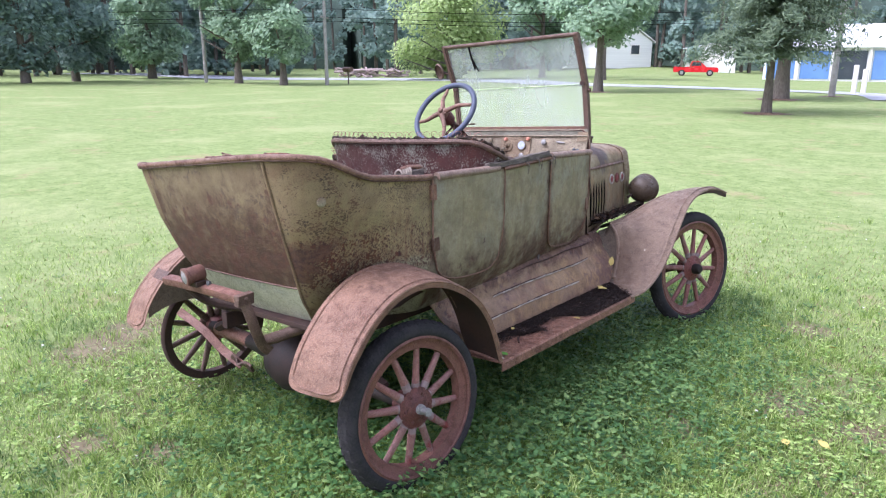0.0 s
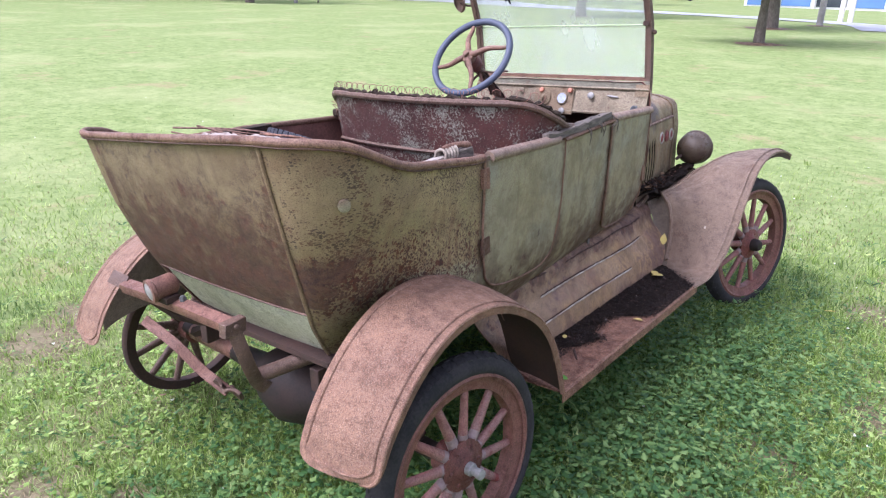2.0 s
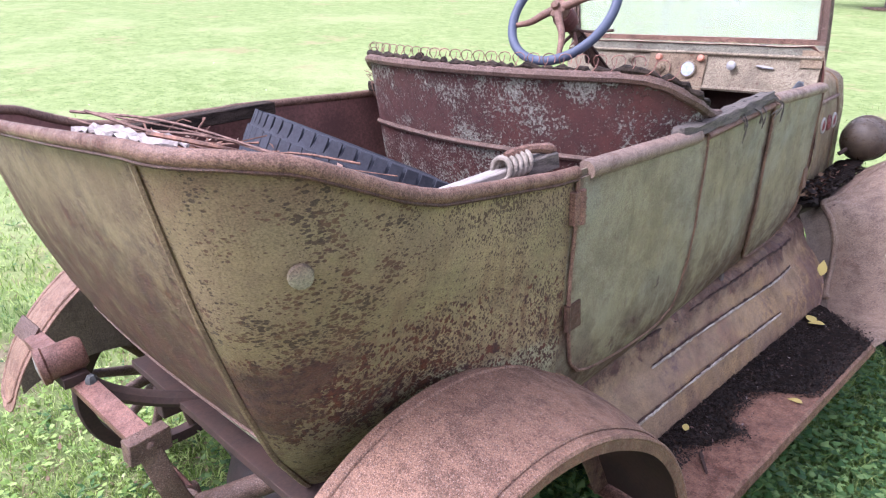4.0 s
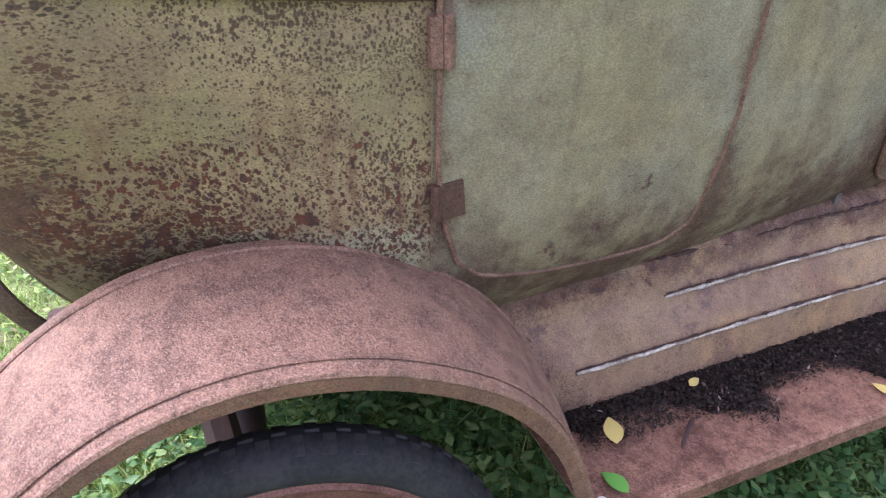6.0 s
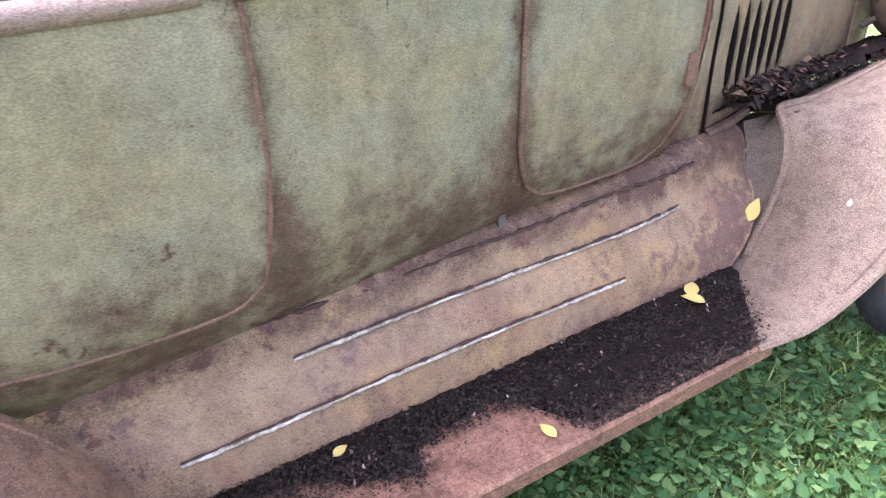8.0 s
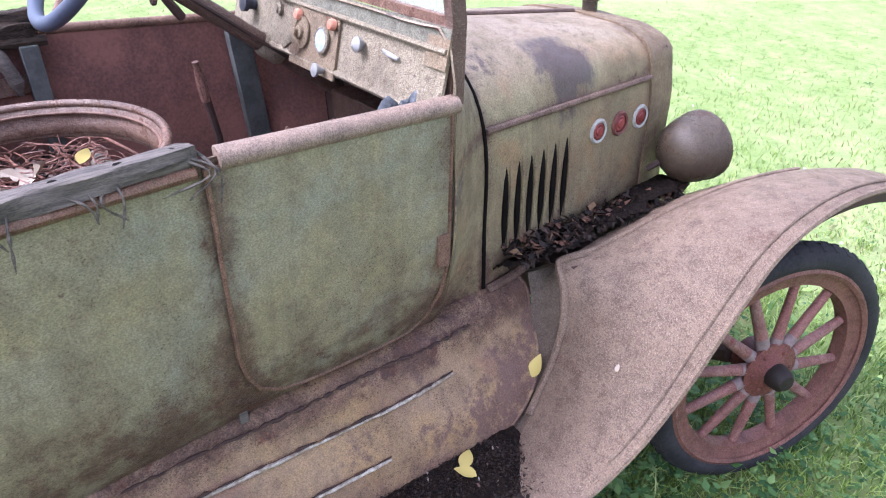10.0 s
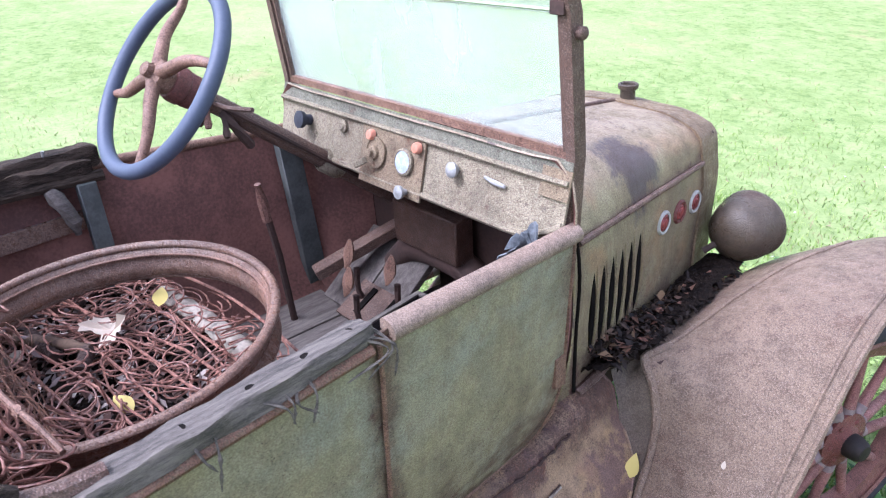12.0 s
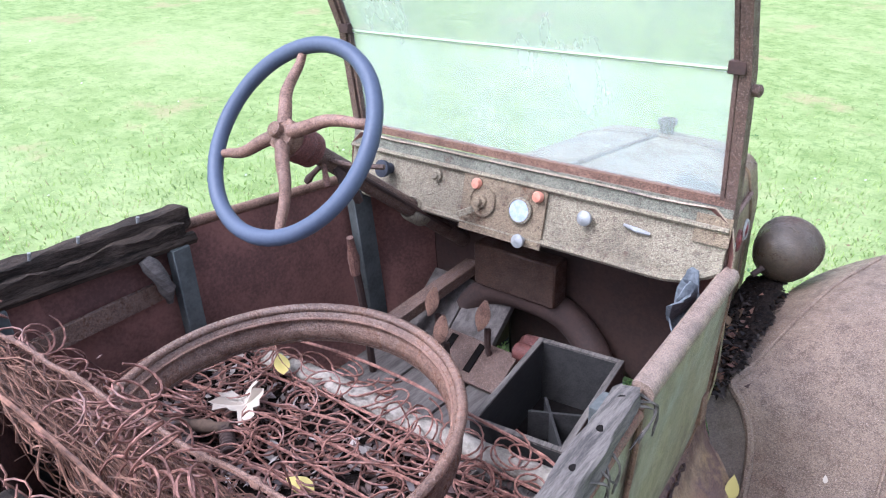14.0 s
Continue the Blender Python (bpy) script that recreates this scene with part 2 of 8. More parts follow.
def quarter_paint(name, paint, paint2):
    """The tub's corner: olive paint with short rust dashes towards the back, fine pits towards the door, red-brown blisters low down,
    bare brown metal along the lower seam and sound pale paint over the fender."""
    m, nt, bsdf = material(name)
    v = coords(nt)
    y, z = axis(nt, v, 1), axis(nt, v, 2)
    wash, cloud, dirt, fine = grain(nt, v, 3.1, 5), grain(nt, v, 11, 6, 0.65), grain(nt, v, 42, 6, 0.72), grain(nt, v, 210, 4, 0.6)
    col = blend(nt, between(nt, wash, 0.36, 0.64), paint, paint2)
    col = blend(nt, between(nt, grain(nt, v, 6.5, 5, 0.6), 0.44, 0.64, 0.0, 0.7), col, (0.210, 0.186, 0.088))
    col = blend(nt, between(nt, grain(nt, scaled(nt, v, (1, 1, 1.6)), 9.5, 5, 0.65), 0.46, 0.66, 0.0, 0.65), col, (0.175, 0.128, 0.074))
    col = blend(nt, between(nt, cloud, 0.46, 0.70, 0.0, 0.45), col, tuple(0.64 * c for c in paint))
    col = blend(nt, between(nt, dirt, 0.48, 0.72, 0.0, 0.5), col, (0.16, 0.115, 0.066))
    # thin rust run down from the pits
    run = grain(nt, scaled(nt, v, (46, 46, 2.4)), 1.0, 5)
    low = between(nt, z, 0.92, 1.20, 1.0, 0.35)
    col = blend(nt, maths(nt, "MULTIPLY", between(nt, run, 0.48, 0.68, 0.0, 0.85), low), col, (0.150, 0.080, 0.044))
    col = blend(nt, between(nt, y, -0.26, 0.02, 0.62, 0.0), col, (0.150, 0.108, 0.061))
    # sound paint over the fender
    edge = maths(nt, "ADD", z, maths(nt, "MULTIPLY", maths(nt, "SUBTRACT", cloud, 0.5), 0.12))
    sound = maths(nt, "MULTIPLY", between(nt, edge, 0.915, 0.945, 0.85, 0.0), between(nt, y, -0.06, 0.06))
    col = blend(nt, sound, col, blend(nt, between(nt, dirt, 0.42, 0.66, 0.0, 0.7), (0.285, 0.275, 0.170), (0.17, 0.15, 0.09)))
    # stain along the rim and the hinge side
    rim = maths(nt, "ADD", between(nt, z, 1.27, 1.36, 0.0, 0.45), between(nt, y, 0.27, 0.31, 0.0, 0.5))
    col = blend(nt, maths(nt, "MULTIPLY", rim, between(nt, cloud, 0.3, 0.6, 0.3, 1.3)), col, (0.125, 0.070, 0.042))
    # specks
    back = between(nt, y, -0.14, 0.08, 1.0, 0.0)
    front = between(nt, y, -0.20, 0.05, 0.35, 1.0)
    drift = grain(nt, v, 7.5, 5, 0.6)
    drift2 = grain(nt, scaled(nt, v, (1.0, 1.0, 0.8)), 5.0, 5, 0.6)
    dash = dots(nt, scaled(nt, v, (1, 1, 2.0)), 105, maths(nt, "MULTIPLY", between(nt, drift, 0.38, 0.58, 0.25, 0.88), back), 0.005)
    pit = dots(nt, scaled(nt, v, (1.25, 1.25, 0.85)), 205, maths(nt, "MULTIPLY", between(nt, drift2, 0.34, 0.60, 0.30, 0.82), front), 0.003)
    pin = dots(nt, scaled(nt, v, (1, 1, 1.3)), 260, between(nt, drift, 0.38, 0.62, 0.25, 0.68), 0.002)
    deep = blend(nt, between(nt, grain(nt, v, 24, 4), 0.42, 0.60), (0.088, 0.042, 0.026), (0.042, 0.026, 0.019))
    col = blend(nt, maths(nt, "MULTIPLY", pin, 0.75), col, (0.085, 0.052, 0.030))
    col = blend(nt, maths(nt, "MULTIPLY", dash, 0.85), col, deep)
    col = blend(nt, maths(nt, "MULTIPLY", pit, 0.9), col, (0.060, 0.033, 0.022))
    # blisters gather in a belt over the fender
    belt = maths(nt, "MULTIPLY", between(nt, maths(nt, "ABSOLUTE", maths(nt, "SUBTRACT", z, 0.965), 0.0), 0.06, 0.17, 1.0, 0.0), between(nt, grain(nt, v, 4.6, 4, 0.6), 0.38, 0.54, 0.55, 1.0))
    small = dots(nt, scaled(nt, v, (1.2, 1.2, 0.9)), 110, maths(nt, "MULTIPLY", belt, 0.88), 0.008)
    large = dots(nt, scaled(nt, v, (1.2, 1.2, 0.9)), 34, maths(nt, "MULTIPLY", belt, 0.68), 0.045)
    blister = maths(nt, "MAXIMUM", small, large)
    col = blend(nt, maths(nt, "MULTIPLY", blister, 0.92), col, blend(nt, between(nt, dirt, 0.40, 0.60), (0.098, 0.030, 0.017), (0.042, 0.018, 0.018)))
    # bare metal by the lower end of the seam
    along = maths(nt, "ADD", y, maths(nt, "MULTIPLY", z, -0.50))
    gap = maths(nt, "ADD", maths(nt, "ADD", along, 0.751), maths(nt, "MULTIPLY", maths(nt, "SUBTRACT", maths(nt, "ADD", maths(nt, "MULTIPLY", cloud, 0.6), maths(nt, "MULTIPLY", dirt, 0.4)), 0.5), 0.42))
    bare = maths(nt, "MULTIPLY", between(nt, gap, 0.035, 0.085, 0.95, 0.0), between(nt, z, 1.02, 1.09, 1.0, 0.0))
    col = blend(nt, bare, col, blend(nt, between(nt, dirt, 0.38, 0.64), (0.105, 0.054, 0.036), (0.052, 0.027, 0.027)))
    link(nt, speckled(nt, col, grain(nt, scaled(nt, v, (1, 1, 1.5)), 280, 3, 0.6), 0.18), bsdf.inputs["Base Color"])
    link(nt, between(nt, cloud, 0.3, 0.7, 0.46, 0.76), bsdf.inputs["Roughness"])
    bsdf.inputs["Specular IOR Level"].default_value = 0.36
    raised = maths(nt, "SUBTRACT", maths(nt, "MULTIPLY", fine, 0.8), maths(nt, "MULTIPLY", maths(nt, "MAXIMUM", maths(nt, "MAXIMUM", dash, pit), blister), 0.7))
    bump(nt, bsdf, maths(nt, "ADD", raised, dirt), 0.6, 0.0028)
    return m


OLIVE, OLIVE2 = (0.290, 0.222, 0.114), (0.255, 0.184, 0.100)
SAGE, SAGE2 = (0.236, 0.206, 0.118), (0.242, 0.220, 0.145)
RUST, DARK = (0.105, 0.045, 0.026), (0.035, 0.02, 0.017)
m_quarter = quarter_paint("worn_olive_paint", OLIVE, OLIVE2)
m_back = body_paint("rusted_tan_paint", (0.225, 0.175, 0.104), (0.155, 0.108, 0.062), 0.64, (0.93, 1.36, 1.15), ((0, 0.425, 0.05, 0.5), (0, -0.425, 0.05, 0.5)), 0.7, (0.085, 0.046, 0.028), patches=(0.55, (0.075, 0.05, 0.04)))
m_lowback = aged_paint("pale_green_paint", (0.52, 0.52, 0.41), (0.45, 0.44, 0.32), RUST, DARK, 0.60, None, 0.72, grit=0.12)
# low band is rust with the doors' shading put in; y 1.06 just darker
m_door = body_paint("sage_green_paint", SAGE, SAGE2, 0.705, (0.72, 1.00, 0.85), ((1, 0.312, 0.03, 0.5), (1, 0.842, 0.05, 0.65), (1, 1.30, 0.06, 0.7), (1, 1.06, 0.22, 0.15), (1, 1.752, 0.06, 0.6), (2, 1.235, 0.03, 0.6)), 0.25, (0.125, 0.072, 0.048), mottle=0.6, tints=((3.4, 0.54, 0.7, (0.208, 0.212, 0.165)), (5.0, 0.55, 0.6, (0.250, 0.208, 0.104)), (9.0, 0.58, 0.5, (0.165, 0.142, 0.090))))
m_hood = body_paint("tan_rusted_paint", (0.225, 0.188, 0.105), (0.198, 0.155, 0.086), 0.68, (0.72, 0.90, 0.6), ((2, 1.08, 0.03, 0.55), (1, 1.94, 0.03, 0.4), (1, 2.56, 0.05, 0.6)), 0.45, (0.13, 0.072, 0.05), patches=(0.555, (0.070, 0.050, 0.046)), top=(1.12, 1.22, (0.262, 0.200, 0.138)), tints=((5.0, 0.54, 0.7, (0.185, 0.125, 0.070)), (3.0, 0.53, 0.8, (0.27, 0.235, 0.13)), (7.0, 0.57, 0.7, (0.26, 0.155, 0.075))), spill=((0.290, 2.235, 1.165), 0.085, (0.062, 0.046, 0.046)))
m_fender = aged_paint("pink_brown_rust", (0.274, 0.154, 0.098), (0.236, 0.128, 0.080), (0.175, 0.084, 0.054), (0.088, 0.045, 0.034), 0.54, None, 0.70, 0.7, 190, 0.8, False, soft=0.2, flecks=0.34, pocks=0.7)
m_fender_front = aged_paint("grey_brown_rust", (0.222, 0.155, 0.106), (0.186, 0.126, 0.084), (0.145, 0.082, 0.054), (0.095, 0.056, 0.040), 0.55, None, 0.70, 0.65, 190, 0.9, False, soft=0.2, flecks=0.33, pocks=0.6)
m_board = aged_paint("red_board_rust", (0.315, 0.165, 0.105), (0.235, 0.118, 0.075), (0.150, 0.066, 0.042), (0.045, 0.026, 0.021), 0.535, None, 0.585, 0.7, 120, 0.8, False, grit=0.5, pocks=0.8)
m_apron = body_paint("brown_apron_rust", (0.278, 0.184, 0.106), (0.222, 0.142, 0.086), 0.66, (0.40, 0.47, 0.55), ((2, 0.655, 0.06, 0.8), (1, 1.93, 0.05, 0.3), (1, 0.50, 0.2, 0.35)), 0.25, (0.145, 0.078, 0.055), mottle=0.75, patches=(0.515, (0.120, 0.070, 0.058)), tints=((5.0, 0.53, 0.8, (0.310, 0.195, 0.085)), (7.0, 0.56, 0.7, (0.165, 0.082, 0.062))))
m_inside = plain("maroon_rust", (0.095, 0.043, 0.035), (0.220, 0.100, 0.077), 6, 0.8, 0, 0.3)
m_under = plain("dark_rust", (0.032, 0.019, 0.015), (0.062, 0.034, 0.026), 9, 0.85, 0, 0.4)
m_iron = aged_paint("red_iron_rust", (0.235, 0.118, 0.086), (0.19, 0.092, 0.066), (0.13, 0.055, 0.04), (0.07, 0.035, 0.03), 0.6, None, 0.7, 0.7, 170, 0.4, False, pocks=0.6)
m_felloe = aged_paint("dark_red_felloe", (0.200, 0.086, 0.064), (0.160, 0.070, 0.052), (0.11, 0.045, 0.032), (0.06, 0.03, 0.025), 0.56, None, 0.70, 0.7, 170, 0.4, False)
m_brown = aged_paint("brown_iron_rust", (0.145, 0.088, 0.063), (0.115, 0.066, 0.046), (0.10, 0.048, 0.033), (0.045, 0.03, 0.024), 0.56, None, 0.64, 0.7, 170, 0.6, False, flecks=0.25, spot_size=110)
m_rail = aged_paint("pink_rail_rust", (0.255, 0.142, 0.098), (0.195, 0.106, 0.070), (0.13, 0.06, 0.04), (0.07, 0.04, 0.03), 0.55, None, 0.68, 0.7, 160, 0.5, False, pocks=0.6)
m_sill = aged_paint("mauve_sill_rust", (0.255, 0.182, 0.138), (0.205, 0.142, 0.105), (0.160, 0.090, 0.060), (0.085, 0.05, 0.038), 0.56, None, 0.70, 0.65, 160, 0.4, False, grit=0.2)
m_railrear = aged_paint("brown_rail_rust", (0.225, 0.128, 0.086), (0.170, 0.094, 0.060), (0.125, 0.056, 0.036), (0.04, 0.026, 0.02), 0.55, None, 0.66, 0.7, 160, 0.5, False, pocks=0.6)
m_rimband = aged_paint("rose_rim_rust", (0.205, 0.112, 0.074), (0.180, 0.115, 0.084), (0.088, 0.036, 0.022), (0.048, 0.026, 0.02), 0.52, None, 0.67, 0.48, 190, 0.5, False, soft=0.18, flecks=0.2)
m_strand = plain("rose_brown_strands", (0.060, 0.027, 0.016), (0.262, 0.130, 0.082), 45, 0.7, 0, 0.0)
m_lichen = aged_paint("lichen_on_rust", (0.08, 0.026, 0.02), (0.055, 0.02, 0.017), (0.10, 0.04, 0.03), (0.03, 0.018, 0.015), 0.6, None, 0.72, 0.85, 150, 0.6)
nt = m_lichen.node_tree
flakes = between(nt, maths(nt, "ADD", maths(nt, "MULTIPLY", grain(nt, coords(nt), 125, 5, 0.75), 0.60), maths(nt, "MULTIPLY", grain(nt, coords(nt), 8, 4), 0.40)), 0.508, 0.540)
old = nt.nodes["Principled BSDF"].inputs["Base Color"].links[0].from_socket
crust = blend(nt, between(nt, grain(nt, coords(nt), 210, 3), 0.35, 0.65), (0.12, 0.115, 0.088), (0.30, 0.295, 0.245))
link(nt, blend(nt, flakes, old, crust), nt.nodes["Principled BSDF"].inputs["Base Color"])
bump(nt, nt.nodes["Principled BSDF"], maths(nt, "MULTIPLY", flakes, grain(nt, coords(nt), 160, 3)), 1.0, 0.006)
m_dash = aged_paint("tan_dash_paint", (0.345, 0.295, 0.200), (0.282, 0.235, 0.155), (0.18, 0.105, 0.07), (0.145, 0.105, 0.078), 0.575, None, 0.535, 0.8, 230, 0.7, False, spot_size=150)
m_plate = aged_paint("rusted_plate_paint", (0.300, 0.232, 0.145), (0.235, 0.165, 0.100), (0.165, 0.082, 0.045), (0.10, 0.06, 0.04), 0.52, None, 0.56, 0.8, 230, 0.7, False, spot_size=130)
m_flange = aged_paint("flaking_flange_rust", (0.205, 0.100, 0.062), (0.165, 0.080, 0.050), (0.205, 0.175, 0.105), (0.07, 0.035, 0.028), 0.60, None, 0.68, 0.75, 170, 0.5, False, soft=0.04)
m_dashstrip = aged_paint("grey_green_strip", (0.205, 0.200, 0.145), (0.165, 0.158, 0.115), (0.13, 0.08, 0.055), (0.06, 0.045, 0.035), 0.58, None, 0.62, 0.8, 190, 0.7, False)
m_seam = aged_paint("tan_seam_rust", (0.235, 0.165, 0.095), (0.19, 0.13, 0.075), (0.13, 0.07, 0.04), (0.06, 0.035, 0.025), 0.56, None, 0.66, 0.7, 170, 0.5, False)
m_hingeplate = aged_paint("dark_hinge_rust", (0.095, 0.048, 0.030), (0.075, 0.040, 0.026), (0.06, 0.03, 0.02), (0.03, 0.018, 0.014), 0.58, None, 0.66, 0.75, 170, 0.5, False)
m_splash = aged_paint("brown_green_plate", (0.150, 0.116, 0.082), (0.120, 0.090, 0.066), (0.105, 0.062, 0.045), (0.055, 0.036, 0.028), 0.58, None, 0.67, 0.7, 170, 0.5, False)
m_lamp = aged_paint("grey_brown_lamp", (0.062, 0.045, 0.029), (0.088, 0.066, 0.043), (0.062, 0.033, 0.022), (0.040, 0.027, 0.020), 0.55, None, 0.66, 0.52, 190, 0.4, False)
m_tyre = plain("weathered_black_rubber", (0.011, 0.0105, 0.012), (0.034, 0.031, 0.032), 14, 0.85, 0, 0.25)
m_tyre2 = plain("blue_grey_rubber", (0.017, 0.018, 0.024), (0.038, 0.040, 0.050), 20, 0.8, 0, 0.25)
m_black_iron = plain("near_black_iron", (0.009, 0.006, 0.005), (0.028, 0.016, 0.013), 12, 0.7, 0, 0.3)
m_wheelrim = plain("blue_grey_wheel_cover", (0.05, 0.061, 0.092), (0.063, 0.077, 0.113), 10, 0.55, 0, 0.08)
m_spoke = aged_paint("faded_red_spoke", (0.275, 0.118, 0.098), (0.255, 0.160, 0.138), (0.215, 0.048, 0.040), (0.10, 0.05, 0.04), 0.55, None, 0.74, 0.75, 170, 0.3, False)
m_spoke_grey = plain("blue_grey_spoke_paint", (0.17, 0.12, 0.115), (0.26, 0.195, 0.185), 40, 0.7, 0, 0.2)
m_hub = aged_paint("dark_red_hub", (0.175, 0.052, 0.042), (0.135, 0.048, 0.038), (0.09, 0.04, 0.03), (0.045, 0.028, 0.024), 0.56, None, 0.68, 0.65, 170, 0.5, False)
m_greywood = plain("grey_weathered_wood", (0.040, 0.033, 0.028), (0.150, 0.126, 0.106), 9, 0.8, 0, 0.7, (14, 1.3, 14), 70)
m_blackwood = plain("charred_black_wood", (0.011, 0.008, 0.006), (0.070, 0.050, 0.037), 9, 0.85, 0, 1.0, (9, 1, 9), 60, 0.004, gloss=0.15)
m_floorwood = plain("brown_grey_floor_wood", (0.060, 0.048, 0.042), (0.150, 0.128, 0.112), 7, 0.85, 0, 0.5, (9, 1, 9), 60)
m_greypost = plain("grey_green_post", (0.055, 0.058, 0.055), (0.10, 0.105, 0.098), 16, 0.75, 0, 0.2)
m_wire = plain("rusty_wire", (0.10, 0.041, 0.029), (0.285, 0.135, 0.098), 60, 0.55, 0, 0.0)
m_twig = plain("dry_brown_twig", (0.10, 0.055, 0.04), (0.23, 0.14, 0.105), 50, 0.85, 0, 0.0)
m_soil = plain("black_leaf_mould", (0.005, 0.0035, 0.003), (0.020, 0.013, 0.0095), 50, 0.95, 0, 1.0, (1, 1, 1), 150, 0.01, gloss=0.12)
m_burlap = plain("pale_burlap", (0.19, 0.16, 0.125), (0.33, 0.285, 0.235), 30, 0.95, 0, 0.8)
m_dullwhite = plain("yellowed_white_ring", (0.29, 0.275, 0.24), (0.38, 0.36, 0.32), 40, 0.6, 0, 0.1)
m_palewood = plain("pale_bleached_batten", (0.20, 0.172, 0.15), (0.35, 0.315, 0.28), 9, 0.8, 0, 0.4, (12, 1, 12), 70)
m_white = plain("off_white_paint", (0.62, 0.60, 0.55), (0.72, 0.70, 0.66), 40, 0.5, 0, 0.0)
m_red = plain("red_lens", (0.13, 0.024, 0.02), (0.24, 0.05, 0.042), 30, 0.4, 0, 0.0)
m_orange = plain("orange_knob", (0.46, 0.185, 0.115), (0.54, 0.24, 0.16), 30, 0.5, 0, 0.0)
m_metal = plain("dull_grey_metal", (0.22, 0.215, 0.205), (0.33, 0.325, 0.31), 40, 0.6, 0.3, 0.1)
m_chalk = plain("flaking_white_strip", (0.20, 0.155, 0.115), (0.54, 0.49, 0.42), 15, 0.7, 0, 0.3)
m_black = plain("dark_recess", (0.006, 0.005, 0.0045), (0.011, 0.009, 0.008), 20, 0.95, 0, 0.0, gloss=0.05)
m_dial = plain("pale_blue_dial", (0.30, 0.34, 0.43), (0.38, 0.42, 0.52), 30, 0.25, 0, 0.0)
m_bark = plain("grey_bark", (0.09, 0.075, 0.06), (0.16, 0.14, 0.12), 5, 0.95, 0, 0.8, (4, 4, 1), 20, 0.02)
m_deadleaf = varied("dead_leaves", ((0.05, 0.03, 0.025), (0.12, 0.062, 0.048), (0.055, 0.042, 0.042), (0.19, 0.105, 0.08), (0.08, 0.048, 0.038), (0.40, 0.34, 0.30), (0.10, 0.05, 0.04), (0.26, 0.22, 0.205)), 0.7)
m_crumb = varied("mould_crumbs", ((0.005, 0.0037, 0.003), (0.022, 0.013, 0.009), (0.009, 0.006, 0.0045), (0.045, 0.026, 0.018)), 0.65)
m_yellow = varied("yellow_leaves", ((0.50, 0.40, 0.10), (0.58, 0.47, 0.16)), 0.6, 0.2)
m_blade = varied("grass_blades", ((0.125, 0.21, 0.038), (0.250, 0.37, 0.082), (0.390, 0.51, 0.145), (0.56, 0.64, 0.27)), 0.5, 0.5)
# darker copy of the blades: shade beside the car put into their tones
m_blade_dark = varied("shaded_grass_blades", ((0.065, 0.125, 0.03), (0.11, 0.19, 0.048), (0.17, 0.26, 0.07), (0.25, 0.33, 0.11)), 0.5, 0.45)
m_blade_pale = varied("pale_grass_blades", ((0.205, 0.285, 0.088), (0.275, 0.355, 0.125), (0.340, 0.42, 0.170)), 0.6, 0.5)
# weed tones darkened to put in the shade beside the car
m_clover = varied("weed_leaves", ((0.035, 0.095, 0.030), (0.070, 0.155, 0.045), (0.12, 0.225, 0.068), (0.22, 0.33, 0.11)), 0.42, 0.35)
m_straw = varied("dry_grass", ((0.24, 0.20, 0.10), (0.34, 0.27, 0.16), (0.20, 0.16, 0.09)), 0.8, 0.2)


def glass_material():
    """A thin dusty pane: clear, a little gloss, and a film of pale dust."""
    m, nt, bsdf = material("dusty_glass")
    v = coords(nt)
    film = grain(nt, scaled(nt, v, (3, 3, 1.2)), 2.2, 6)
    clear, gloss, dust = nt.nodes.new("ShaderNodeBsdfTransparent"), nt.nodes.new("ShaderNodeBsdfGlossy"), nt.nodes.new("ShaderNodeBsdfDiffuse")
    clear.inputs[0].default_value = (0.94, 0.965, 0.95, 1)
    gloss.inputs["Roughness"].default_value = 0.3
    dust.inputs[0].default_value = (0.54, 0.585, 0.53, 1)
    a, b = nt.nodes.new("ShaderNodeMixShader"), nt.nodes.new("ShaderNodeMixShader")
    fres = nt.nodes.new("ShaderNodeFresnel")
    fres.inputs[0].default_value = 1.13
    link(nt, fres.outputs[0], a.inputs[0])
    link(nt, clear.outputs[0], a.inputs[1])
    link(nt, gloss.outputs[0], a.inputs[2])
    link(nt, between(nt, film, 0.35, 0.7, 0.22, 0.40), b.inputs[0])
    link(nt, a.outputs[0], b.inputs[1])
    link(nt, dust.outputs[0], b.inputs[2])
    link(nt, b.outputs[0], nt.nodes["Material Output"].inputs[0])
    return m


m_glass = glass_material()


# trodden patches of bare earth: middle and size
BARE = ((-1.75, -0.2, 0.30), (-1.9, 0.1, 0.26), (-2.2, 0.7, 0.22), (-0.62, -0.75, 0.16), (-0.3, -0.55, 0.13), (2.6, 2.2, 0.2), (1.30, 1.15, 0.22), (1.60, 1.75, 0.2), (1.16, 0.72, 0.14), (1.95, 1.7, 0.16), (1.4, 2.95, 0.2))


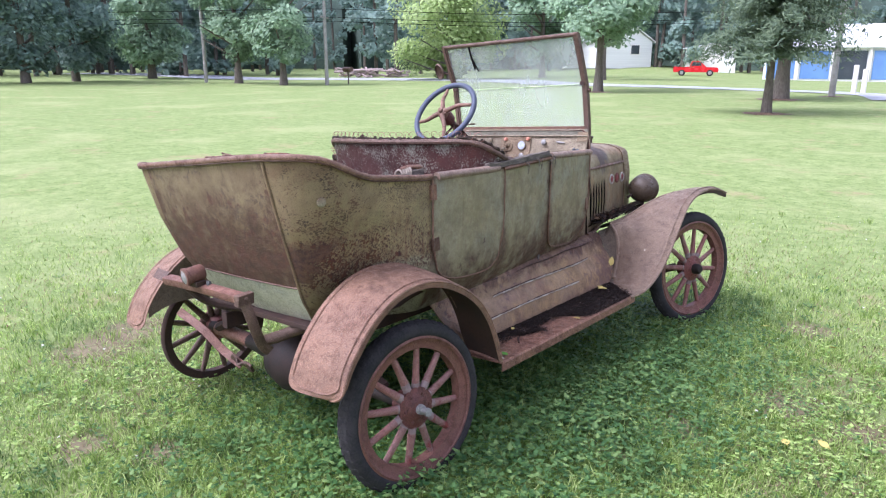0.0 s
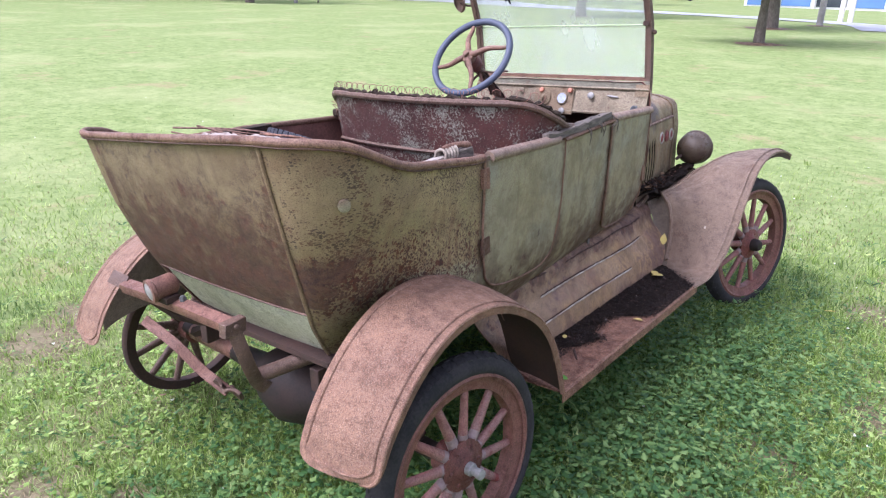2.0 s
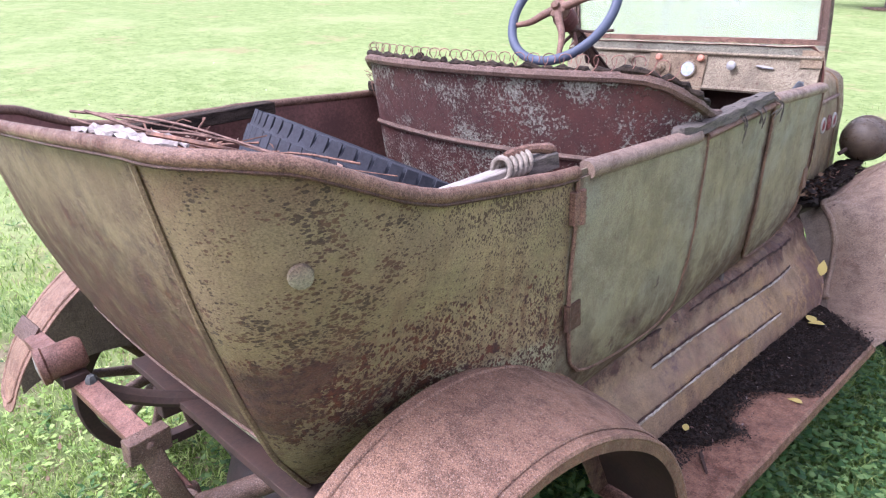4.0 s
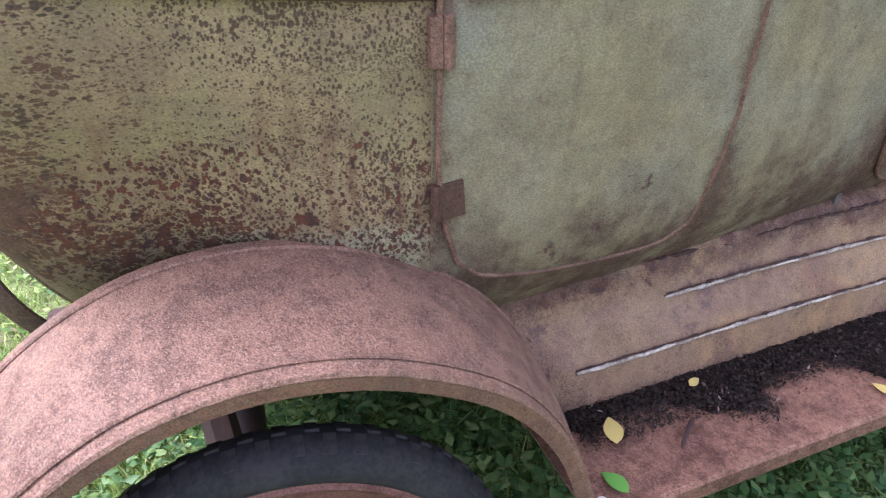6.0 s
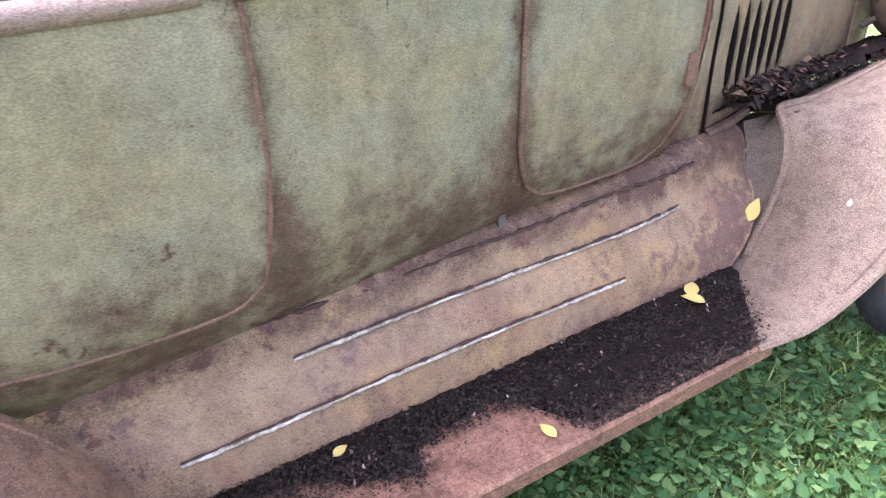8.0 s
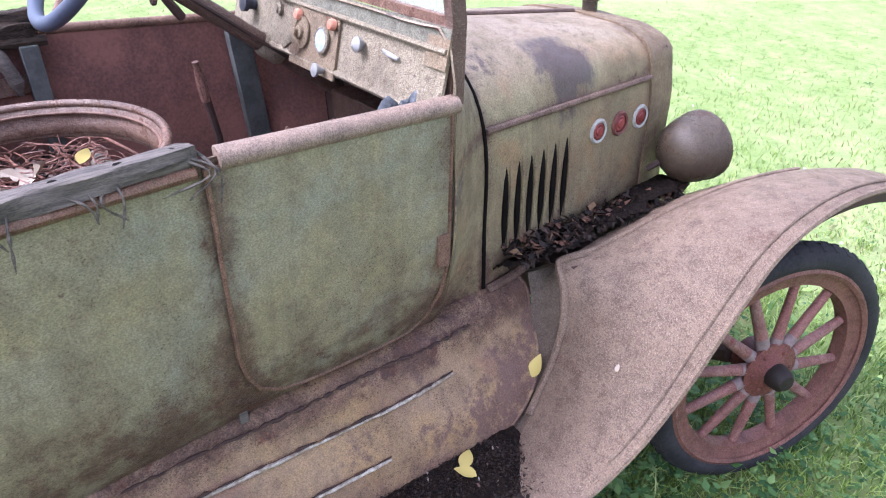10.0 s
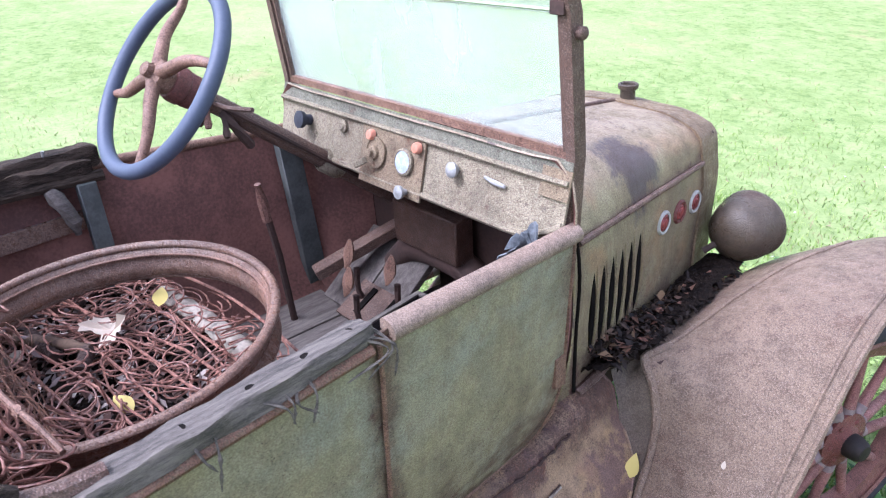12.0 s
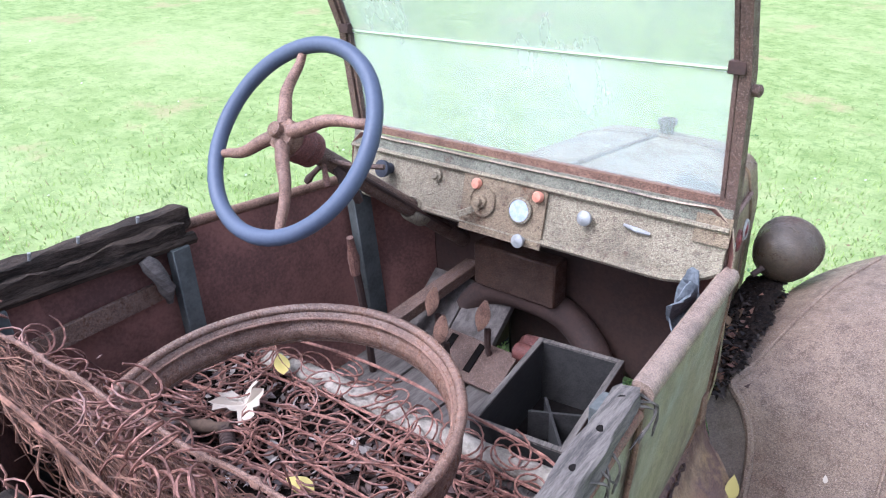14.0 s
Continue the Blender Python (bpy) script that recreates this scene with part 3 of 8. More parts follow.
def lawn_material():
    m, nt, bsdf = material("mown_lawn")
    v = coords(nt)
    patch, tuft, fine = grain(nt, v, 0.35, 5), grain(nt, v, 3.2, 6, 0.7), grain(nt, v, 42, 4, 0.7)
    col = blend(nt, between(nt, tuft, 0.35, 0.68), (0.178, 0.232, 0.078), (0.262, 0.315, 0.128))
    col = blend(nt, between(nt, grain(nt, v, 11, 5, 0.7), 0.46, 0.66, 0, 0.7), col, (0.105, 0.165, 0.045))
    col = blend(nt, between(nt, patch, 0.48, 0.66, 0, 0.55), col, (0.305, 0.335, 0.158))
    col = blend(nt, between(nt, fine, 0.5, 0.75, 0, 0.6), col, (0.09, 0.14, 0.045))
    bare = between(nt, maths(nt, "ADD", maths(nt, "MULTIPLY", grain(nt, v, 0.9, 4), 0.6), maths(nt, "MULTIPLY", tuft, 0.4)), 0.55, 0.64, 0, 0.65)
    col = blend(nt, bare, col, (0.27, 0.215, 0.12))
    # thatch round the car, darkened so that the car's shade is in the colour
    d = nt.nodes.new("ShaderNodeVectorMath")
    d.operation = "DISTANCE"
    d.inputs[1].default_value = (0.55, 0.8, 0.0)
    link(nt, v, d.inputs[0])
    thatch = between(nt, maths(nt, "ADD", d.outputs["Value"], maths(nt, "MULTIPLY", patch, 3.0)), 2.4, 4.2, 0.55, 0.0)
    col = blend(nt, thatch, col, blend(nt, between(nt, fine, 0.4, 0.65), (0.075, 0.085, 0.034), (0.14, 0.135, 0.06)))
    for bx, by, size in BARE:
        d = nt.nodes.new("ShaderNodeVectorMath")
        d.operation = "DISTANCE"
        d.inputs[1].default_value = (bx, by, 0.0)
        link(nt, v, d.inputs[0])
        worn = between(nt, maths(nt, "SUBTRACT", maths(nt, "ADD", d.outputs["Value"], 0.45 * size), maths(nt, "MULTIPLY", tuft, 1.3 * size)), 0.35 * size, 1.0 * size, 0.9, 0.0)
        col = blend(nt, worn, col, blend(nt, between(nt, fine, 0.4, 0.65), (0.21, 0.165, 0.108), (0.13, 0.105, 0.065)))
    link(nt, col, bsdf.inputs["Base Color"])
    bsdf.inputs["Roughness"].default_value = 0.9
    bsdf.inputs["Specular IOR Level"].default_value = 0.1
    bump(nt, bsdf, maths(nt, "ADD", fine, tuft), 0.3, 0.02)
    return m


m_lawn = lawn_material()


# ---- mesh building ----
class Build:
    """Collects vertices and faces, each face with a material number."""

    def __init__(self):
        self.v, self.f, self.m = [], [], []

    def add(self, verts, faces, mat=0):
        k = len(self.v)
        self.v += [tuple(float(c) for c in p) for p in verts]
        self.f += [tuple(i + k for i in q) for q in faces]
        self.m += [mat] * len(faces)
        return self

    def grid(self, p, mat=0, loop_u=False, loop_v=False, flip=False):
        p = np.asarray(p, float)
        n, k = p.shape[:2]
        faces = []
        for i in range(n if loop_u else n - 1):
            for j in range(k if loop_v else k - 1):
                a, b = i * k + j, ((i + 1) % n) * k + j
                c, d = ((i + 1) % n) * k + (j + 1) % k, i * k + (j + 1) % k
                faces.append((a, d, c, b) if flip else (a, b, c, d))
        return self.add(p.reshape(-1, 3), faces, mat)

    def sheet(self, p, thick, back=0, flip=False):
        """A curved sheet of a grid of points, with thickness behind it and closed edges."""
        p = np.asarray(p, float)
        du, dv = np.gradient(p, axis=0), np.gradient(p, axis=1)
        nor = np.cross(du, dv)
        nor /= np.linalg.norm(nor, axis=-1, keepdims=True) + 1e-9
        if flip:
            nor = -nor
        q = p - nor * thick
        self.grid(p, 0, flip=flip)
        self.grid(q, back, flip=not flip)
        for a, b in ((p[0], q[0]), (q[-1], p[-1]), (q[:, 0], p[:, 0]), (p[:, -1], q[:, -1])):
            self.grid(np.stack([a, b]), 0, flip=flip)
        return self

    def tube(self, pts, r, n=8, loop=False, mat=0, flat=1.0, caps=True):
        """A round bar along points; r: one radius or one for each point; flat: squeezes it upright."""
        p = np.asarray(pts, float)
        k = len(p)
        r = np.full(k, r) if np.isscalar(r) else np.asarray(r, float)
        t = (np.roll(p, -1, 0) - np.roll(p, 1, 0)) if loop else np.gradient(p, axis=0)
        t /= np.linalg.norm(t, axis=1, keepdims=True) + 1e-12
        side = np.cross(t, (0, 0, 1.0))
        weak = np.linalg.norm(side, axis=1) < 0.15
        side[weak] = np.cross(t[weak], (1.0, 0, 0))
        for i in range(1, k):
            if side[i] @ side[i - 1] < 0:
                side[i] = -side[i]
        side /= np.linalg.norm(side, axis=1, keepdims=True)
        up = np.cross(side, t)
        a = np.linspace(0, 2 * np.pi, n, endpoint=False)
        ring = p[:, None] + r[:, None, None] * (np.cos(a)[None, :, None] * side[:, None] + flat * np.sin(a)[None, :, None] * up[:, None])
        self.grid(ring, mat, loop_u=loop, loop_v=True)
        if not loop and caps:
            self.add(ring[0], [tuple(range(n))], mat)
            self.add(ring[-1], [tuple(range(n - 1, -1, -1))], mat)
        return self

    def lathe(self, profile, at=(0, 0, 0), along=(0, 0, 1), n=24, mat=0):
        """A turned shape: profile of (radius, height) round the axis 'along' from 'at'."""
        w = np.array(along, float)
        w /= np.linalg.norm(w)
        u = np.cross(w, (0, 0, 1.0) if abs(w[2]) < 0.9 else (1.0, 0, 0))
        u /= np.linalg.norm(u)
        s = np.cross(w, u)
        a = np.linspace(0, 2 * np.pi, n, endpoint=False)
        ring = np.array([[np.array(at) + h * w + r * (math.cos(x) * u + math.sin(x) * s) for x in a] for r, h in profile])
        return self.grid(ring, mat, loop_v=True)

    def box(self, c, size, turn=None, mat=0, bevel=0.15):
        """A box with chamfered edges: c the middle, size its three edges."""
        h = np.array(size, float) / 2
        e = min(h) * bevel
        bm = bmesh.new()
        bmesh.ops.create_cube(bm, size=1)
        for q in bm.verts:
            q.co = Vector((q.co.x * 2 * h[0], q.co.y * 2 * h[1], q.co.z * 2 * h[2]))
        bmesh.ops.bevel(bm, geom=bm.edges[:], offset=e, segments=1, affect="EDGES", profile=0.5)
        rot = turn.to_3x3() if turn is not None else Matrix.Identity(3)
        self.add([rot @ q.co + Vector(c) for q in bm.verts], [[q.index for q in fc.verts] for fc in bm.faces], mat)
        bm.free()
        return self

    def done(self, name, mats, smooth=40):
        me = bpy.data.meshes.new(name)
        me.from_pydata(self.v, [], self.f)
        for m in mats if isinstance(mats, (list, tuple)) else [mats]:
            me.materials.append(m)
        if any(self.m):
            me.polygons.foreach_set("material_index", self.m)
        if smooth:
            me.polygons.foreach_set("use_smooth", [True] * len(me.polygons))
            me.set_sharp_from_angle(angle=radians(smooth))
        me.update()
        return me


def part(name, b, mats, parent, label="", smooth=40):
    ob = new(name, b.done(name, mats, smooth))
    ob.parent = parent
    if label:
        ob["label"] = label
    return ob


def thing(name, b, mats, label, category, m=None, group="", kind="", smooth=40):
    ob = new(name, b.done(name, mats, smooth))
    if m is not None:
        ob.matrix_world = m
    return tagged(ob, label, category, group, kind)


def holder(name, label, category, m=None, group="", kind=""):
    ob = new(name)
    ob.empty_display_size = 0.2
    if m is not None:
        ob.matrix_world = m
    return tagged(ob, label, category, group, kind)


def smooth_line(pts, n):
    """Points evenly along a smooth curve through the given ones."""
    p = np.asarray(pts, float)
    d = np.r_[0, np.cumsum(np.linalg.norm(np.diff(p, axis=0), axis=1))]
    m = np.gradient(p, d, axis=0)
    out = []
    for s in np.linspace(0, d[-1], n):
        i = min(max(np.searchsorted(d, s) - 1, 0), len(d) - 2)
        h = d[i + 1] - d[i]
        t = (s - d[i]) / h
        out.append((2 * t**3 - 3 * t**2 + 1) * p[i] + (t**3 - 2 * t**2 + t) * h * m[i] + (3 * t**2 - 2 * t**3) * p[i + 1] + (t**3 - t**2) * h * m[i + 1])
    return np.array(out)


def flat_strap(pts, width, thick, across=(1, 0, 0)):
    """A flat iron strap along points, its width lying along 'across'."""
    p = smooth_line(pts, 22)
    t = np.gradient(p, axis=0)
    t /= np.linalg.norm(t, axis=1, keepdims=True)
    w = np.array(across, float) - (t @ np.array(across, float))[:, None] * t
    w /= np.linalg.norm(w, axis=1, keepdims=True)
    n = np.cross(t, w)
    ring = np.stack([p + w * a * width / 2 + n * c * thick / 2 for a, c in ((-1, -0.7), (-0.92, -1), (0.92, -1), (1, -0.7), (1, 0.7), (0.92, 1), (-0.92, 1), (-1, 0.7))], 1)
    bb = Build().grid(ring, loop_v=True)
    return bb.add(ring[0], [tuple(range(8))]).add(ring[-1], [tuple(range(7, -1, -1))])


def mirrored(p):
    return np.asarray(p, float) * (-1, 1, 1)


rng = np.random.default_rng(7)


# ---- ground ----
def ground_z(x, y):
    """The lawn: level round the car, with slow swells further off and a bank under the far house."""
    x, y = np.asarray(x, float), np.asarray(y, float)
    far = np.clip((np.hypot(x, y) - 8) / 40, 0, 1)
    z = 0.012 * np.sin(1.3 * x + 0.6) * np.cos(1.1 * y) + far * 0.12 * np.sin(0.09 * x + 0.07 * y)
    return z + 1.3 * np.exp(-(((x + 50) / 13) ** 2 + ((y - 103) / 12) ** 2))


radii = np.r_[0, np.geomspace(0.4, 900, 90)]
angles = np.linspace(0, 2 * np.pi, 120, endpoint=False)
gx, gy = radii[:, None] * np.cos(angles) + 1.0, radii[:, None] * np.sin(angles) + 0.5
b = Build().grid(np.stack([gx, gy, ground_z(gx, gy)], -1), loop_v=True)
thing("ground", b, m_lawn, "wide mown green lawn with paler dry patches", "lawn", kind="structure")


def on_ground(x, y):
    return (x, y, float(ground_z(x, y)))


m_road = plain("pale_gravel_drive", (0.30, 0.31, 0.33), (0.38, 0.39, 0.41), 0.8, 0.9, 0, 0.2)
track = smooth_line([(-3.0, 33.8, 0), (-5.1, 39.5, 0), (-14.2, 42.0, 0), (-23.4, 43.2, 0), (-40.7, 50.9, 0), (-55.4, 47.7, 0), (-60.9, 40.5, 0), (-70.5, 40.3, 0), (-100, 40, 0)], 60)
tan = np.gradient(track, axis=0)
nrm = np.stack([-tan[:, 1], tan[:, 0]], -1) / np.linalg.norm(tan[:, :2], axis=1, keepdims=True)
rp = np.array([[(p[0] + n[0] * w, p[1] + n[1] * w, float(ground_z(p[0] + n[0] * w, p[1] + n[1] * w)) + 0.03) for w in np.linspace(-1, 1, 5) * float(np.interp(p[0], [-45, -20, -5], [4.0, 1.6, 1.2]))] for p, n in zip(track, nrm)])
thing("road", Build().grid(rp, flip=True), m_road, "pale grey gravel drive across the lawn", "road", kind="structure")


def scatter(verts, faces_each, name, mat, label, category, n_each):
    """One object of many alike small pieces, from an array of (pieces, points, 3)."""
    count = verts.shape[0]
    k = verts.shape[1]
    me = bpy.data.meshes.new(name)
    me.vertices.add(count * k)
    me.vertices.foreach_set("co", verts.reshape(-1).astype(np.float32))
    loops = np.concatenate([np.array(f) for f in faces_each])
    sizes = np.array([len(f) for f in faces_each])
    all_loops = (np.arange(count)[:, None] * k + loops[None]).ravel()
    me.loops.add(len(all_loops))
    me.loops.foreach_set("vertex_index", all_loops.astype(np.int32))
    starts = np.r_[0, np.cumsum(np.tile(sizes, count))[:-1]]
    me.polygons.add(count * len(sizes))
    me.polygons.foreach_set("loop_start", starts.astype(np.int32))
    me.update(calc_edges=True)
    me.materials.append(mat)
    ob = new(name, me)
    return tagged(ob, label, category, "", "stuff") if label else ob


def blades(x, y, height, width, lean, r):
    """Bent, tapered blades of grass at the given places."""
    n = len(x)
    a, b2 = r.uniform(0, 2 * np.pi, n), r.uniform(0, 2 * np.pi, n)
    across = np.stack([np.cos(a), np.sin(a), 0 * a], -1) * width[:, None]
    bend = np.stack([np.cos(b2), np.sin(b2), 0 * a], -1) * (height * lean)[:, None]
    root = np.stack([x, y, ground_z(x, y) - 0.004], -1)
    mid = root + bend * 0.3 + np.stack([0 * a, 0 * a, 0.62 * height], -1)
    tip = root + bend + np.stack([0 * a, 0 * a, height * np.clip(1.05 - 0.3 * lean, 0.4, 1)], -1)
    return np.stack([root - across, root + across, mid + across * 0.8, mid - across * 0.8, tip], 1)


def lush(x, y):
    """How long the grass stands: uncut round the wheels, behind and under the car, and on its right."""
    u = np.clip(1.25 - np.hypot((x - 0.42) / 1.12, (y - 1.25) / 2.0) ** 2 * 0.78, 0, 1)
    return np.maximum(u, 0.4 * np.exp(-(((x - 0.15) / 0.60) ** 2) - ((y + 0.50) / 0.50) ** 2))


r = np.random.default_rng(11)


def places(n, spread):
    d = spread * np.sqrt(-2 * np.log(1 - r.random(n)))
    d = np.where(d > 4 * spread, spread, d)
    a = r.uniform(0, 2 * np.pi, n)
    return 0.9 + d * np.cos(a), 0.4 + d * np.sin(a)


def clumps(x, y):
    """Where the lawn grows dark and close (high) or thin and light (low), in patches a hand to a pace across."""
    u = np.sin(2.1 * x + 0.7 * y) * np.sin(1.7 * y - 0.9 * x) + 0.7 * np.sin(5.3 * x + 1.1 * y) * np.sin(4.7 * y - 1.3 * x)
    return u + 0.6 * np.sin(11.3 * x - 3.1 * y + 1) * np.sin(12.9 * y + 4.1 * x) + 0.4 * np.sin(23 * x + 9 * y) * np.sin(21 * y - 7 * x + 2)


x, y = places(210000, 1.9)
dense = clumps(x, y)
keep = (dense > -0.9) | (r.random(len(x)) < 0.35) | (lush(x, y) > 0.3)
for bx, by, size in BARE:
    keep &= r.random(len(x)) < np.clip(np.hypot(x - bx, y - by) / size, 0.12, 1) ** 2
x, y, dense = x[keep], y[keep], dense[keep]
lu = lush(x, y)
h = (0.024 + 0.026 * r.random(len(x))) * (1 + 1.9 * lu * r.random(len(x)) ** 0.6) * np.clip(1 + 0.25 * dense, 0.6, 1.5)
bl = blades(x, y, h, 0.0017 + 0.0017 * r.random(len(x)), r.uniform(0.3, 1.3, len(x)), r)
# blades near the car take the shaded tones, as do close-grown patches
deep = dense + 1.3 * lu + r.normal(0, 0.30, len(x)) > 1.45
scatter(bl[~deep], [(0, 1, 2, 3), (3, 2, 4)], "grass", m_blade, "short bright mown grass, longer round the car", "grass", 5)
scatter(bl[deep], [(0, 1, 2, 3), (3, 2, 4)], "grass", m_blade_dark, "darker grass in close-grown patches, and beside the car with shade in its tone", "grass", 5)
x, y = places(100000, 3.2)
h = 0.020 + 0.018 * r.random(len(x))
scatter(blades(x, y, h, 0.0018 + 0.0022 * r.random(len(x)), r.uniform(1.0, 2.0, len(x)), r), [(0, 1, 2, 3), (3, 2, 4)], "grass", m_blade_pale, "short mown grass of the open lawn", "grass", 5)
x, y = places(42000, 2.2)
keep = (r.random(len(x)) > lush(x, y)) & (clumps(x, y) < 0.5)
x, y = x[keep], y[keep]
h = 0.02 + 0.03 * r.random(len(x))
scatter(blades(x, y, h, 0.0018 + 0.001 * r.random(len(x)), r.uniform(0.8, 1.6, len(x)), r), [(0, 1, 2, 3), (3, 2, 4)], "dry_grass", m_straw, "scattered dry straw-coloured grass in the lawn", "grass", 5)
# brown thatch and leaf bits lying between the blades
x, y = places(16000, 1.9)
keep = (clumps(x, y) < 0.35) & (r.random(len(x)) > 0.8 * lush(x, y))
x, y = x[keep], y[keep]
a = r.uniform(0, 2 * np.pi, len(x))
size = 0.004 + 0.012 * r.random(len(x)) ** 3
c = np.stack([x, y, ground_z(x, y) + 0.012 + 0.014 * r.random(len(x))], -1)
d = np.stack([np.cos(a), np.sin(a), r.normal(0, 0.25, len(x))], -1) * size[:, None]
w = np.stack([-np.sin(a), np.cos(a), r.normal(0, 0.25, len(x))], -1) * (size * 0.5)[:, None]
scatter(np.stack([c - d, c + w, c + d, c - w], 1), [(0, 1, 2), (0, 2, 3)], "thatch", varied("brown_thatch", ((0.11, 0.07, 0.045), (0.20, 0.14, 0.085), (0.27, 0.20, 0.13), (0.15, 0.095, 0.06)), 0.9), "brown thatch and leaf bits in the thin parts of the lawn", "thatch", 4)
# small white clover heads
x, y = places(420, 2.8)
fl = []
for k in range(3):
    a = k * 2.094 + r.uniform(0, 6.28, len(x))
    c = np.stack([x, y, ground_z(x, y) + 0.035 + 0.012 * np.sin(9 * x)], -1)
    s = (0.005 + 0.004 * r.random(len(x)))[:, None]
    u1 = np.stack([np.cos(a), np.sin(a), 0.3 + 0 * a], -1) * s
    u2 = np.stack([-np.sin(a), np.cos(a), 0.3 + 0 * a], -1) * s
    fl.append(np.stack([c - u1, c + u2 + (0, 0, 0.003), c + u1, c - u2 + (0, 0, 0.003)], 1))
scatter(np.concatenate(fl), [(0, 1, 2), (0, 2, 3)], "clover_flowers", varied("clover_heads", ((0.55, 0.56, 0.48), (0.68, 0.68, 0.62)), 0.8), "small white clover heads in the lawn", "flowers", 4)
# taller tufts
cx, cy = places(700, 1.7)
k = r.integers(0, len(cx), 16000)
x, y = cx[k] + r.normal(0, 0.022, len(k)), cy[k] + r.normal(0, 0.022, len(k))
h = (0.06 + 0.05 * r.random(len(x))) * (0.75 + 0.5 * lush(x, y))
scatter(blades(x, y, h, 0.0016 + 0.0014 * r.random(len(x)), r.uniform(0.3, 1.0, len(x)), r), [(0, 1, 2, 3), (3, 2, 4)], "grass", m_blade, "taller tufts of grass standing out of the lawn", "grass", 5)
# low broad-leaved weeds, three leaflets to a stalk
x, y = places(70000, 1.9)
keep = (r.random(len(x)) < 0.05 + 0.80 * lush(x, y) ** 1.5 + 0.12 * (clumps(x, y) > 0.9)) & (np.hypot(x - 0.5, y - 0.4) < 3.8)
x, y = x[keep], y[keep]
leafs = []
for k in range(3):
    a = r.uniform(0, 2 * np.pi, len(x)) * 0.35 + k * 2.094 + x * 7
    size = 0.007 + (0.011 + 0.008 * lush(x, y)) * r.random(len(x)) ** 1.5
    tilt = r.uniform(-0.2, 0.45, len(x))
    hz = ground_z(x, y) + (0.016 + 0.045 * r.random(len(x))) * (1 + 0.9 * lush(x, y))
    d = np.stack([np.cos(a), np.sin(a), tilt], -1) * size[:, None]
    w = np.stack([-np.sin(a), np.cos(a), 0 * a], -1) * (size * 0.55)[:, None]
    c = np.stack([x, y, hz], -1)
    lift = np.stack([0 * a, 0 * a, 0.25 * size], -1)
    leafs.append(np.stack([c, c + d * 0.8 + w - lift, c + d * 1.7, c + d * 0.8 - w - lift], 1))
scatter(np.concatenate(leafs), [(0, 1, 2), (0, 2, 3)], "weeds", m_clover, "low broad-leaved weeds and clover in the grass", "weeds", 4)
# brighter small leaves out in the sun, its light put into their tones
x, y = places(20000, 1.8)
keep = (r.random(len(x)) > 1.2 * lush(x, y)) & (clumps(x + 3.0, y) > -0.2) & (np.hypot(x - 0.5, y - 0.4) < 3.6)
x, y = x[keep], y[keep]
leafs = []
for k in range(3):
    a = r.uniform(0, 2 * np.pi, len(x)) * 0.35 + k * 2.094 + x * 7
    size = 0.006 + 0.012 * r.random(len(x)) ** 1.5
    d = np.stack([np.cos(a), np.sin(a), r.uniform(-0.2, 0.5, len(x))], -1) * size[:, None]
    w = np.stack([-np.sin(a), np.cos(a), 0 * a], -1) * (size * 0.6)[:, None]
    c = np.stack([x, y, ground_z(x, y) + 0.022 + 0.03 * r.random(len(x))], -1)
    leafs.append(np.stack([c, c + d * 0.8 + w, c + d * 1.7, c + d * 0.8 - w], 1))
scatter(np.concatenate(leafs), [(0, 1, 2), (0, 2, 3)], "weeds", varied("sunlit_weed_leaves", ((0.15, 0.27, 0.055), (0.25, 0.38, 0.09), (0.36, 0.49, 0.14), (0.46, 0.57, 0.21)), 0.45, 0.4), "bright clover leaves in the open lawn", "weeds", 4)
# larger leaves and tufts by the wheels
x, y = places(420, 1.7)
a = r.uniform(0, 2 * np.pi, len(x))
size = 0.016 + 0.022 * r.random(len(x)) ** 1.5
big = []
for k in range(4):
    aa = a + k * 1.57 + 0.3 * r.random(len(x))
    d = np.stack([np.cos(aa), np.sin(aa), 0.35 + 0.5 * r.random(len(x))], -1) * size[:, None]
    w = np.stack([-np.sin(aa), np.cos(aa), 0 * aa], -1) * (size * 0.3)[:, None]
    c = np.stack([x, y, ground_z(x, y) + 0.01], -1)
    big.append(np.stack([c, c + d * 0.9 + w, c + d * 1.9 - (0, 0, 0.01), c + d * 0.9 - w], 1))
scatter(np.concatenate(big), [(0, 1, 2), (0, 2, 3)], "weeds", m_clover, "broad plantain-like leaf rosettes in the lawn", "weeds", 4)


# ---- distance ----
def leaf_mat(name, tones):
    return varied(name, tones, 0.6, 0.4)


# mid and dark tones are paled and blued to put in distance haze
m_leaf_mid = leaf_mat("mid_green_leaves", ((0.21, 0.32, 0.21), (0.28, 0.40, 0.26), (0.36, 0.49, 0.32)))
m_leaf_dark = leaf_mat("dark_green_leaves", ((0.145, 0.225, 0.195), (0.20, 0.295, 0.25), (0.275, 0.375, 0.31)))
m_leaf_bright = leaf_mat("yellow_green_leaves", ((0.34, 0.45, 0.17), (0.42, 0.53, 0.22), (0.50, 0.60, 0.29)))
m_leaf_fir = leaf_mat("fir_needles", ((0.10, 0.145, 0.095), (0.14, 0.195, 0.12), (0.19, 0.25, 0.15)))


